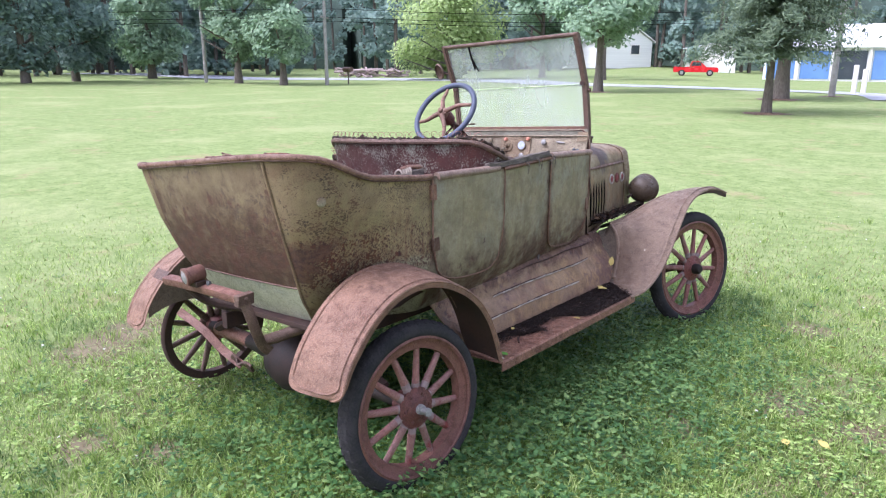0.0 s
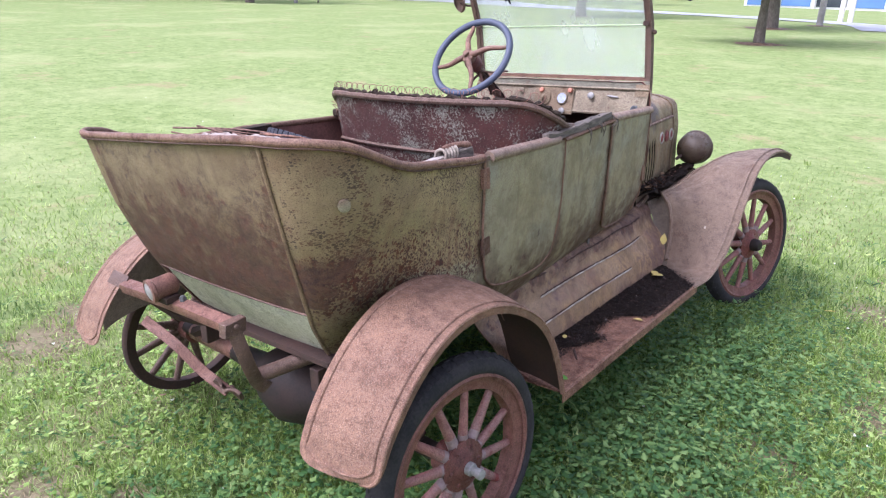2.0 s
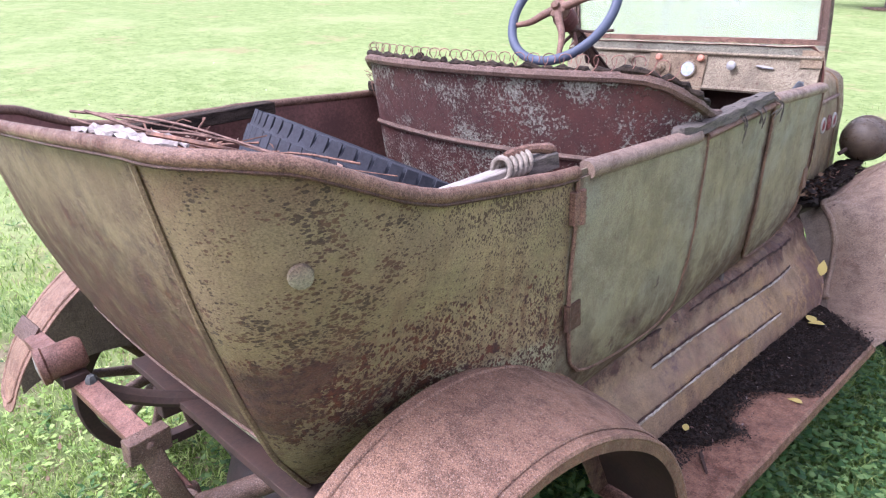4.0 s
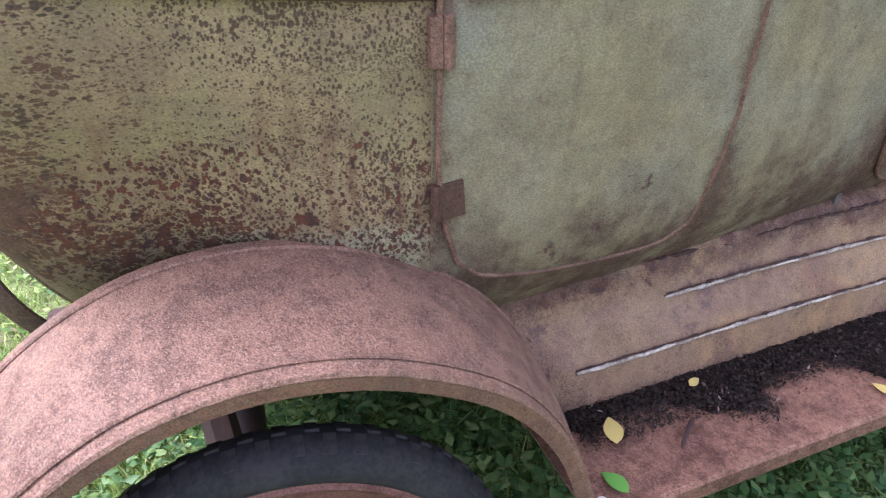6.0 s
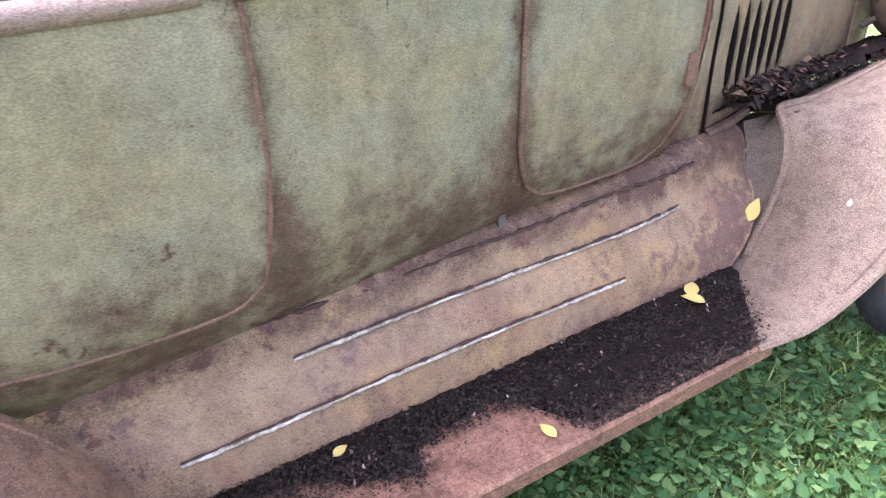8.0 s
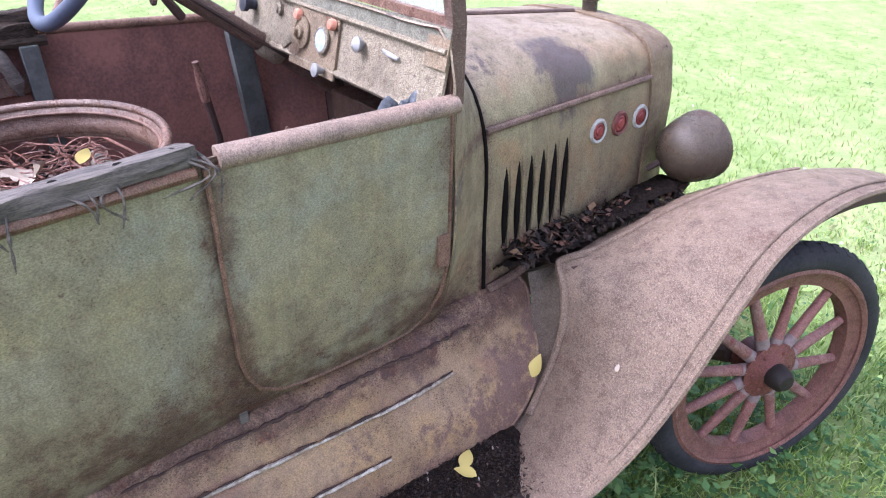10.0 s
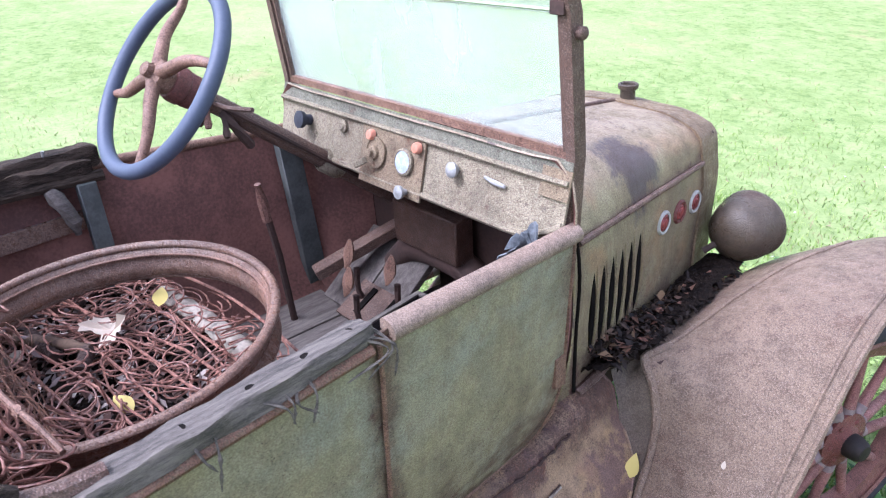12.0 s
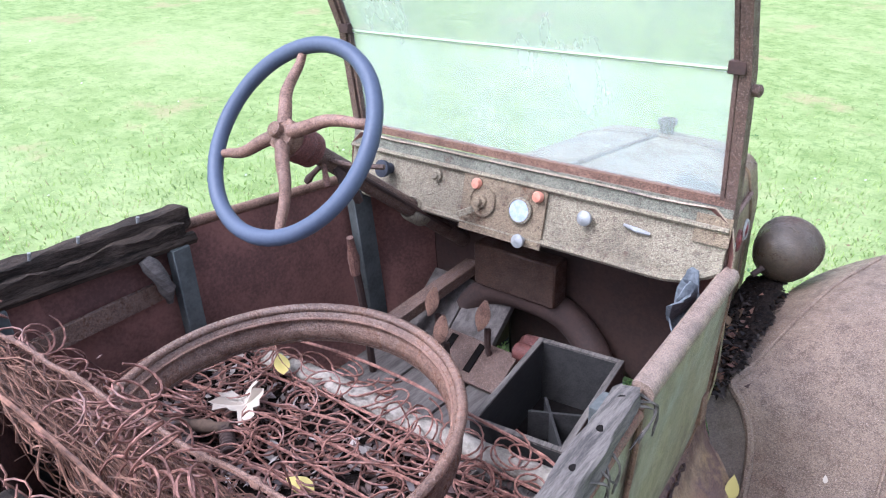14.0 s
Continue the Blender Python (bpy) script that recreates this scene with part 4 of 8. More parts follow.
def cards(centres, size, r, outward, slim=0.55):
    """Small four-pointed leaf clumps about the given places, turned outwards and up to the light, as leaves are."""
    n = len(centres)
    face = outward / (np.linalg.norm(outward, axis=1, keepdims=True) + 1e-6) * 0.8 + (0, 0, 0.75) + r.normal(0, 0.42, (n, 3))
    face /= np.linalg.norm(face, axis=1, keepdims=True)
    u = np.cross(face, r.normal(size=(n, 3)))
    u /= np.linalg.norm(u, axis=1, keepdims=True)
    w = np.cross(face, u)
    s = (size * r.uniform(0.6, 1.3, n))[:, None]
    return np.stack([centres - u * s, centres + w * s * slim, centres + u * s, centres - w * s * slim], 1)


def crown(base, top, radius, count, size, r, lumps=26, low=1.0):
    """Leaf places in an uneven crown of overlapping lumps between two heights."""
    out = []
    for _ in range(lumps):
        t = r.random() ** low
        rr = radius * math.sqrt(max(0.08, 1 - (2 * t - 0.9) ** 2)) * 0.75
        a, d = r.uniform(0, 2 * math.pi), rr * math.sqrt(r.random())
        c = np.array((d * math.cos(a), d * math.sin(a), base + (top - base) * t))
        q = r.normal(size=(count // lumps, 3))
        q /= np.linalg.norm(q, axis=1, keepdims=True)
        q *= (radius * r.uniform(0.22, 0.42)) * r.random((len(q), 1)) ** 0.4
        q[:, 2] *= 0.75
        out.append(c + q)
    return np.concatenate(out)


def tree(x, y, height, base, radius, girth, mat, label, count=3000, size=0.32, seed=1, fir=False):
    r = np.random.default_rng(seed)
    g = float(ground_z(x, y))
    t = holder("tree", label, "tree", pose(x, y, g))
    bend = r.normal(0, 0.15, 2)
    trunk = [(bend[0] * s**2, bend[1] * s**2, height * 0.9 * s - 0.1) for s in np.linspace(0, 1, 8)]
    wood = Build().tube(trunk, [girth * (1.35 if k == 0 else 1.0 - 0.11 * k) for k in range(8)], 10)
    for k in range(7):
        a, z0 = r.uniform(0, 2 * math.pi), base + (height - base) * 0.1 * k
        reach = radius * r.uniform(0.5, 0.85)
        wood.tube([(0, 0, z0 * 0.92), (reach * 0.5 * math.cos(a), reach * 0.5 * math.sin(a), z0 + 0.5), (reach * math.cos(a), reach * math.sin(a), z0 + (0.2 if fir else 1.3))], [girth * 0.42, girth * 0.28, girth * 0.1], 6)
    part("trunk", wood, m_bark, t)
    if fir:
        out = []
        for k in range(240):
            s = r.random() ** 1.2
            z0 = base + (height - base) * s
            reach = radius * (1 - 0.75 * s) * r.uniform(0.6, 1.08)
            a = r.uniform(0, 2 * math.pi)
            q = r.random(count // 240)
            side = r.normal(0, 0.13, (len(q), 3)) * (0.3 + 1.0 * q[:, None]) * (1, 1, 0.7)
            out.append(np.stack([reach * q * math.cos(a), reach * q * math.sin(a), z0 + 0.35 * q - 0.55 * q**2], -1) + side)
        places_c = np.concatenate(out)
    else:
        places_c = crown(base, height, radius, count, size, r, 34)
    ob = scatter(cards(places_c, np.full(len(places_c), size * (1.5 if fir else 1.0)), r, places_c * (1, 1, 0), 0.24 if fir else 0.55), [(0, 1, 2, 3)], "crown", mat, "", "", 4)
    ob.parent = t
    return t


tree(-5.10, 22.73, 9.0, 1.75, 2.7, 0.135, m_leaf_fir, "dark spreading fir with a bare lower trunk", 48000, 0.065, 5, True)
tree(-7.37, 31.76, 11.0, 2.6, 3.4, 0.30, m_leaf_fir, "broad old conifer behind the fir", 20000, 0.12, 6, True)
tree(-17.31, 33.51, 9.0, 3.0, 3.6, 0.24, m_leaf_mid, "maple with a straight dark trunk on the lawn", 16000, 0.13, 7)
tree(-43.42, 31.99, 11.0, 2.0, 3.4, 0.26, m_leaf_mid, "round-crowned maple beside the drive", 16000, 0.17, 8)
tree(-49.49, 32.0, 12.0, 2.2, 3.6, 0.28, m_leaf_mid, "tall maple beside the drive", 16000, 0.18, 9)
tree(-64.35, 32.24, 14.0, 2.0, 5.0, 0.34, m_leaf_mid, "large leafy maple at the wood's edge", 18000, 0.21, 10)
tree(-58.7, 22.9, 14.0, 1.6, 4.2, 0.28, m_leaf_dark, "tall shady tree at the wood's edge", 15000, 0.20, 11)
tree(-56.2, 18.3, 15.0, 1.4, 4.4, 0.30, m_leaf_dark, "tall shady tree at the wood's edge", 15000, 0.20, 12)
tree(-57.2, 12.5, 15.0, 1.4, 4.4, 0.30, m_leaf_mid, "tall tree at the wood's edge", 15000, 0.20, 13)
tree(-43.4, 51.4, 9.5, 0.6, 6.2, 0.25, m_leaf_bright, "bright yellow-green spreading tree", 20000, 0.19, 14)
tree(-38.98, 60.68, 12.0, 2.6, 4.6, 0.30, m_leaf_mid, "leafy tree behind the windshield's view", 14000, 0.20, 15)
tree(-29.0, 55.0, 12.0, 3.4, 4.2, 0.30, m_leaf_mid, "leafy tree near the far house", 13000, 0.20, 16)

# the wood behind: trunks and foliage too many to count
r = np.random.default_rng(21)
ang = np.radians(np.r_[r.uniform(85, 190, 200)])
dist = r.uniform(78, 150, 200) + 26 * (ang < radians(128))
wood, leaves = Build(), []
for a, d in zip(ang, dist):
    x, y = d * math.cos(a), d * math.sin(a)
    hgt = r.uniform(14, 24)
    wood.tube([(x, y, -0.2), (x + r.normal(0, 0.3), y, hgt * 0.8)], [0.28, 0.12], 6)
    leaves.append(crown(r.uniform(0.6, 3.0), hgt, r.uniform(3.2, 5.0), 1100, 0.7, r, 18) + (x, y, 0))
thing("wood_trunks", wood, m_bark, "grey trunks of the wood behind the lawn", "trees", kind="stuff")
leaves = np.concatenate(leaves)
scatter(cards(leaves, np.full(len(leaves), 0.46), r, leaves * (-1, -1, 0)), [(0, 1, 2, 3)], "wood_foliage", m_leaf_dark, "dark foliage of the wood behind the lawn", "trees", 4)
# dark sheet behind the trees that stands in for the wood's deep shade
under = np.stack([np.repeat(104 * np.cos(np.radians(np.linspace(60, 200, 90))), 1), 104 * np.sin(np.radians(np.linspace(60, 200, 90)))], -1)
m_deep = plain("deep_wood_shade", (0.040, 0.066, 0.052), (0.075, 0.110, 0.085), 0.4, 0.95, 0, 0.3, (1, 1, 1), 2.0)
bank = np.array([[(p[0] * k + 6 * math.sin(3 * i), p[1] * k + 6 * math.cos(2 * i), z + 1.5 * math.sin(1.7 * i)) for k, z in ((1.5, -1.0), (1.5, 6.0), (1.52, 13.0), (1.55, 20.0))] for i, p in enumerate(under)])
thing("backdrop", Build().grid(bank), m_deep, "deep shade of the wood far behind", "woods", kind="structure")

# far buildings
m_siding = plain("white_siding", (0.66, 0.67, 0.66), (0.74, 0.75, 0.74), 0.6, 0.7, 0, 0.2, (0.2, 0.2, 8))
m_roof = plain("pale_metal_roof", (0.58, 0.59, 0.60), (0.68, 0.69, 0.70), 0.8, 0.5, 0, 0.1)
m_blue = plain("blue_wall_panel", (0.10, 0.20, 0.42), (0.13, 0.25, 0.48), 0.8, 0.6, 0, 0.1)
m_pane = plain("dark_window", (0.03, 0.04, 0.05), (0.06, 0.07, 0.08), 0.5, 0.2, 0, 0.0)
m_carred = plain("red_car_paint", (0.50, 0.012, 0.018), (0.56, 0.02, 0.024), 2, 0.25, 0, 0.0)


def house(x, y, turn, w, d, eave, ridge, label, wall, roof):
    g = float(ground_z(x, y))
    h = holder("house", label, "house", pose(x, y, g, 0, 0, turn))
    prof = [(-w / 2, -0.4), (w / 2, -0.4), (w / 2, eave), (0, ridge), (-w / 2, eave)]
    bb = Build()
    k = len(prof)
    bb.add([(a, -d / 2, c) for a, c in prof] + [(a, d / 2, c) for a, c in prof], [tuple(range(k)), tuple(range(2 * k - 1, k - 1, -1))] + [(i, i + k, (i + 1) % k + k, (i + 1) % k) for i in range(k)])
    part("wall", bb, wall, h, "", 0)
    for s in (-1, 1):
        rp = np.array([[(s * (w / 2 + 0.35) * t, yy, ridge + 0.06 - (ridge - eave + 0.14) * t) for t in (0, 1)] for yy in (-d / 2 - 0.35, d / 2 + 0.35)])
        part("roof", Build().sheet(rp, 0.12, 0, s < 0), roof, h, "", 0)
    return h


def window(parent, x, y, z, w, h):
    f = part("window", Build().box((x, y, z), (w + 0.2, 0.08, h + 0.2)), m_white, parent)
    part("pane", Build().box((x, y - 0.04, z), (w, 0.04, h)), m_pane, f)


h = house(-53.2, 97.7, 60, 8.6, 14, 3.3, 6.0, "white-sided gabled house on a grassy bank", m_siding, m_roof)
window(h, 1.5, -7.02, 2.2, 1.3, 1.2)
part("chimney", Build().box((0.4, -5.5, 6.6), (0.7, 0.7, 1.6)), m_siding, h)
h = house(-37.6, 101.0, 22, 6.6, 6, 3.0, 3.5, "low white garage beside the house", m_siding, m_roof)
part("garage_door", Build().box((0, -3.03, 1.1), (2.6, 0.06, 2.1)), m_white, h)
h = house(-13.5, 79.5, 102, 9, 18, 3.1, 5.2, "long white-roofed building with blue wall panels", m_siding, m_roof)
for k in range(6):
    # every third panel is a dark sheet for the shade in an opening
    part("wall_panel", Build().box((-4.53, -7.5 + 3 * k, 1.5), (0.06, 2.5, 2.6)), m_blue if k % 3 else m_pane, h, "blue wall panel, dark at open bays")
    part("post", Build().box((-4.65, -9 + 3 * k, 1.5), (0.2, 0.22, 3.1)), m_white, h)


def pickup(x, y, turn):
    t = holder("pickup_truck", "red pickup truck parked on the grass by the drive", "truck", pose(x, y, float(ground_z(x, y)), 0, 0, turn))
    low = [(-2.5, 0.45), (2.5, 0.45), (2.55, 0.75), (2.4, 0.98), (1.0, 1.05), (-2.5, 1.05)]
    k = len(low)
    bb = Build().add([(a, -0.95, c) for a, c in low] + [(a, 0.95, c) for a, c in low], [tuple(range(k)), tuple(range(2 * k - 1, k - 1, -1))] + [(i, i + k, (i + 1) % k + k, (i + 1) % k) for i in range(k)])
    part("body", bb, m_carred, t, "", 30)
    cab = [(-0.7, 1.04), (1.15, 1.04), (0.55, 1.62), (0.3, 1.72), (-0.5, 1.72)]
    k = len(cab)
    bb = Build().add([(a, -0.85, c) for a, c in cab] + [(a, 0.85, c) for a, c in cab], [tuple(range(k)), tuple(range(2 * k - 1, k - 1, -1))] + [(i, i + k, (i + 1) % k + k, (i + 1) % k) for i in range(k)])
    c = part("cab", bb, m_carred, t, "", 30)
    for s in (-1, 1):
        part("window", Build().box((0.08, s * 0.855, 1.38), (1.0, 0.02, 0.42)), m_pane, c)
        for xx in (-1.55, 1.6):
            w = part("wheel", Build().lathe([(0.2, 0), (0.36, 0.01), (0.38, 0.06), (0.38, 0.2), (0.2, 0.21)], (xx, s * 0.96, 0.38), (0, -s, 0), 18), m_tyre, t)
            part("rim", Build().lathe([(0.21, 0.0), (0.1, -0.01), (0, -0.01)], (xx, s * 0.96, 0.38), (0, -s, 0), 16), m_metal, w)
    return t


pickup(-32.3, 83.3, 22)


m_poles = plain("weathered_pole_wood", (0.24, 0.23, 0.21), (0.36, 0.35, 0.33), 3, 0.9, 0, 0.3)


def pole(x, y, h, r, label, arm=True):
    p = holder("utility_pole", label, "pole", pose(*on_ground(x, y)))
    part("shaft", Build().tube([(0, 0, -0.2), (0, 0, h)], [r, r * 0.75], 10), m_poles, p)
    if arm:
        part("crossarm", Build().box((0, 0, h - 1.2), (0.12, 2.0, 0.12), pose(0, 0, 0, 0, 0, 35)), m_poles, p)


pole(-52.55, 30.87, 10.5, 0.16, "grey wooden utility pole by the drive", False)
pole(-41.41, 34.56, 6.2, 0.15, "grey wooden utility pole with a crossarm")
pole(-6.36, 36.16, 7.0, 0.15, "brown wooden pole on the lawn", False)
for k, z in enumerate((5.5, 4.9, 4.6)):
    w = Build().tube(smooth_line([(-41.4, 34.6, z), (-33.0, 45.0, z - 0.25), (-20.0, 62.0, z + 0.3)], 14), 0.02, 5)
    thing("overhead_wire", w, m_black, "thin overhead wire strung from the pole", "wire", group="overhead wires")
    w = Build().tube(smooth_line([(-41.4, 34.6, z), (-62, 22, z - 0.1), (-90, 8, z + 0.4)], 14), 0.02, 5)
    thing("overhead_wire", w, m_black, "thin overhead wire strung from the pole", "wire", group="overhead wires")
mb = holder("mailbox", "small dark mailbox on a post by the drive", "mailbox", pose(*on_ground(-41.6, 36.9)))
part("post", Build().tube([(0, 0, -0.1), (0.05, 0, 0.55), (0, 0, 1.0)], 0.06, 8), m_bark, mb)
part("box", Build().tube([(-0.45, 0, 1.15), (0.45, 0, 1.15)], 0.2, 10), m_brown, mb)
wp = holder("white_post", "short white square posts beside the drive", "post", pose(*on_ground(-6.52, 41.24)))
for dx, hh in ((0, 1.45), (0.45, 1.25)):
    part("upright", Build().box((dx, 0, hh / 2), (0.22, 0.22, hh)), m_white, wp)
r = np.random.default_rng(31)
lp = Build()
for k in range(80):
    c = np.array((r.choice((-2.6, -0.6, 2.2)) + r.normal(0, 0.6), r.uniform(-0.8, 0.8), r.uniform(0.1, 0.9)))
    d = r.normal(0, 0.5, 3) * (1, 1, 0.3)
    lp.tube([c - d, c + d], r.uniform(0.06, 0.16), 6)
thing("log_pile", lp, varied("cut_logs", ((0.30, 0.24, 0.22), (0.42, 0.34, 0.33), (0.22, 0.18, 0.17)), 0.9), "heap of cut logs and brush across the drive", "logs", pose(*on_ground(-59.0, 56.0), 0, 0, 40), kind="stuff")
for x, y, s in ((-5.1, 22.73, 0.75), (-7.37, 31.76, 1.0), (-6.36, 36.16, 0.6), (-17.31, 33.51, 0.8)):
    a = np.linspace(0, 2 * np.pi, 28, endpoint=False)
    rr = np.array([0.02, 0.5, 1.0])
    gp = np.array([[(x + s * q * math.cos(t) * (1 + 0.15 * math.sin(5 * t)), y + s * q * math.sin(t) * (1 + 0.12 * math.cos(4 * t)), float(ground_z(x, y)) + 0.05 - 0.045 * q) for t in a] for q in rr])
    thing("mulch_ring", Build().grid(gp, loop_v=True), m_apron, "ring of bare brown mulch round a trunk", "mulch", kind="structure")


# ---- the car ----
car = holder("vintage_car", "rusted olive-green 1920s open touring car standing in long grass", "car", CAR)


def half_width(y, z):
    """Half the body's width at the doors and rear quarter."""
    top = np.interp(y, [-0.40, -0.10, 0.0, 0.32, 0.5, 0.8, 1.31, 1.75, 1.80], [0.618, 0.612, 0.610, 0.603, 0.594, 0.580, 0.535, 0.502, 0.50])
    inward = np.interp(z, [0.60, 0.66, 0.72, 0.80, 0.90, 0.98, 1.06, 1.16, 1.25, 1.40], [0.16, 0.115, 0.072, 0.036, 0.020, 0.014, 0.010, 0.002, 0.0, -0.02])
    return top - inward


def rim_z(y):
    """The height of the body's top edge."""
    return np.interp(y, [-0.40, -0.33, -0.26, -0.20, -0.12, -0.05, 0.05, 0.25, 0.75, 1.31, 1.75, 1.80], [1.392, 1.388, 1.374, 1.345, 1.305, 1.284, 1.272, 1.250, 1.232, 1.238, 1.216, 1.216])


def back_y(z):
    return np.interp(z, [0.62, 0.70, 0.816, 0.95, 1.05, 1.131, 1.277, 1.40], [-0.085, -0.150, -0.222, -0.276, -0.308, -0.332, -0.363, -0.387])


def seam_x(z):
    """How far from the middle the corner seam runs: it draws in where the tub rounds under."""
    return np.interp(z, [0.64, 0.70, 0.816, 0.95, 1.131, 1.40], [0.325, 0.345, 0.375, 0.408, 0.428, 0.428])


def quarter_point(u, v):
    """u from the door's hinge (0) round the corner to the seam (1); v from the lower edge to the rim."""
    def plan(z):
        yb, sx = back_y(z), seam_x(z)
        w = max(half_width(-0.1, z) - 0.15 * max(0.0, (1.25 - z) / 0.5) ** 1.3, sx + 0.035)
        taper = half_width(-0.1, z) - w
        if u < 0.5:
            y = 0.303 + (yb + 0.24 - 0.303) * u / 0.5
            return half_width(y, z) - taper * (u / 0.5) ** 1.6, y
        a = (u - 0.5) / 0.5 * math.pi / 2
        return sx + (w - sx) * math.cos(a) ** 0.85, yb + 0.24 - 0.24 * math.sin(a) ** 0.95
    y_top = plan(1.38)[1]
    zt = rim_z(y_top)
    z = 0.655 + (zt - 0.655) * v
    x, y = plan(z)
    return x, y, z


us, vs = np.linspace(0, 1, 34), np.linspace(0, 1, 26)
quarter = np.array([[quarter_point(u, v) for v in vs] for u in us])
def sunk(p):
    """The left rear corner has sunk a little: lowers points towards it and towards the rim."""
    p = np.array(p, float)
    side_w = np.clip((0.43 - p[..., 0]) / 0.86, 0, 1)
    rear_w = np.clip((0.30 - p[..., 1]) / 0.45, 0, 1)
    up_w = np.clip((p[..., 2] - 0.80) / 0.55, 0, 1)
    p[..., 2] -= 0.055 * side_w * rear_w * up_w
    return p


quarter_panel = part("quarter_panel", Build().sheet(quarter, 0.004, 1, True), [m_quarter, m_inside], car, "curved olive quarter panel, rust-flecked along its lower edge")
part("quarter_panel", Build().sheet(sunk(mirrored(quarter)), 0.004, 1), [m_quarter, m_inside], car)
seam_line = quarter[-1]
part("seam_strip", Build().tube(seam_line + (0.006, -0.003, 0), 0.0065, 6, flat=0.8), m_seam, quarter_panel, "tan seam strip at the body's corner")
# back panel between the two corner seams, with a bead across it and the lower panel set in a little
xs = np.linspace(-1, 1, 15)
BEAD = 0.868


def back_point(s, z):
    return (s * seam_x(z), back_y(z) - 0.012 * (1 - s * s), z)


upper = np.array([[back_point(s, z) for z in np.linspace(BEAD, 1.392, 14)] for s in xs])
back_panel = part("back_panel", Build().sheet(sunk(upper), 0.004, 1), [m_back, m_inside], car, "flat tan back panel darkened by rust")
lower = np.array([[np.array(back_point(s, z)) + (0, 0.012, 0) for z in np.linspace(0.665, BEAD + 0.01, 9)] for s in xs])
part("lower_back_panel", Build().sheet(lower, 0.004, 1), [m_lowback, m_inside], car, "pale green lower back panel with a wavy rust line")
part("bead", Build().tube(upper[:, 0] + (0, -0.002, 0), 0.0035, 6), m_brown, back_panel)
# rolled rail along the whole top edge
rail = [(half_width(y, rim_z(y)), y, rim_z(y)) for y in np.linspace(1.77, 0.31, 40)]
rail += [tuple(p) for p in quarter[1:, -1]]
rail += [tuple(p) for p in upper[::-1, -1][1:-1]]
right_rail = np.array(rail)
full = sunk(np.concatenate([right_rail, mirrored(right_rail[: 40 + 33])[::-1]])) + (0, 0, 0.003)
rear_rim = full[39:]
out = np.cross(np.gradient(rear_rim, axis=0), (0, 0, 1.0))
out /= np.linalg.norm(out, axis=1, keepdims=True)
out *= np.sign((out * (rear_rim - (0, 0.4, 1.3))).sum(1, keepdims=True))
top_rail = part("top_rail", Build().tube(rear_rim + (0, 0, -0.005), 0.0118, 12, flat=1.05), m_railrear, car, "rolled brown rail round the body's rear edge")
# thin dark line that follows the rolled edge just below it
part("dark_line", Build().tube(rear_rim + out * 0.0065 + (0, 0, -0.0165), 0.0032, 6), m_hingeplate, top_rail, "thin dark line under the rolled edge")
RAILS = (full[:13] + (0.002, 0, 0.001), full[13:26], full[26:39] + (0.002, 0, 0.001))


def side_sheet(y0, y1, low, proud, ny=26, nz=18, top=0.0):
    """A panel that follows the body's side from the line low(y) to the rim, standing proud by so much."""
    return np.array([[(half_width(y, z) + proud, y, z) for z in low(y) + (rim_z(y) - top - low(y)) * np.linspace(0, 1, nz)] for y in np.linspace(y0, y1, ny)])


def line(pts):
    ys, zs = zip(*pts)
    return lambda y: float(np.interp(y, ys, zs))


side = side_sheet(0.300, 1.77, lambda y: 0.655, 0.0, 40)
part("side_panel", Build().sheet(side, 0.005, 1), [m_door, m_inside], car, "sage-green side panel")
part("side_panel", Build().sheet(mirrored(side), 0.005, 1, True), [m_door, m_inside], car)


def door(y0, y1, low, mirror=False, label=""):
    ys = np.r_[y0, y0 + 0.012, y0 + 0.035, np.linspace(y0 + 0.07, y1 - 0.07, 16), y1 - 0.035, y1 - 0.012, y1]
    p = np.array([[(half_width(y, z) + 0.007, y, z) for z in low(y) + (rim_z(y) - 0.012 - low(y)) * np.linspace(0, 1, 18)] for y in ys])
    edge = np.concatenate([p[0, ::-1], p[1:-1, 0], p[-1]])
    if mirror:
        p, edge = mirrored(p), mirrored(edge)
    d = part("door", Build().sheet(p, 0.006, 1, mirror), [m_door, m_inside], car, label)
    part("edge_bead", Build().tube(edge, 0.0042, 6), m_railrear, d)
    return d


rear_low = line([(0.308, 1.0), (0.318, 0.92), (0.335, 0.85), (0.365, 0.812), (0.42, 0.786), (0.50, 0.765), (0.60, 0.752), (0.70, 0.747), (0.75, 0.75), (0.79, 0.768), (0.812, 0.80), (0.826, 0.88), (0.842, 1.0)])
front_low = line([(1.298, 0.88), (1.315, 0.80), (1.345, 0.757), (1.39, 0.732), (1.46, 0.716), (1.60, 0.704), (1.68, 0.706), (1.72, 0.742), (1.745, 0.82), (1.754, 0.88)])


def sill_strip(p):
    """A rolled sheet-metal sill along the body's edge: broad, nearly flat on top, rounded outside."""
    prof = ((-0.017, -0.006), (-0.016, 0.008), (-0.010, 0.013), (0.004, 0.012), (0.013, 0.007), (0.018, -0.002), (0.017, -0.012), (0.011, -0.018), (0.0, -0.016))
    ring = np.stack([p + (a, 0, c) for a, c in prof], 1)
    bb = Build().grid(ring, loop_v=True, flip=True)
    return bb.add(ring[0], [tuple(range(9))]).add(ring[-1], [tuple(range(8, -1, -1))])


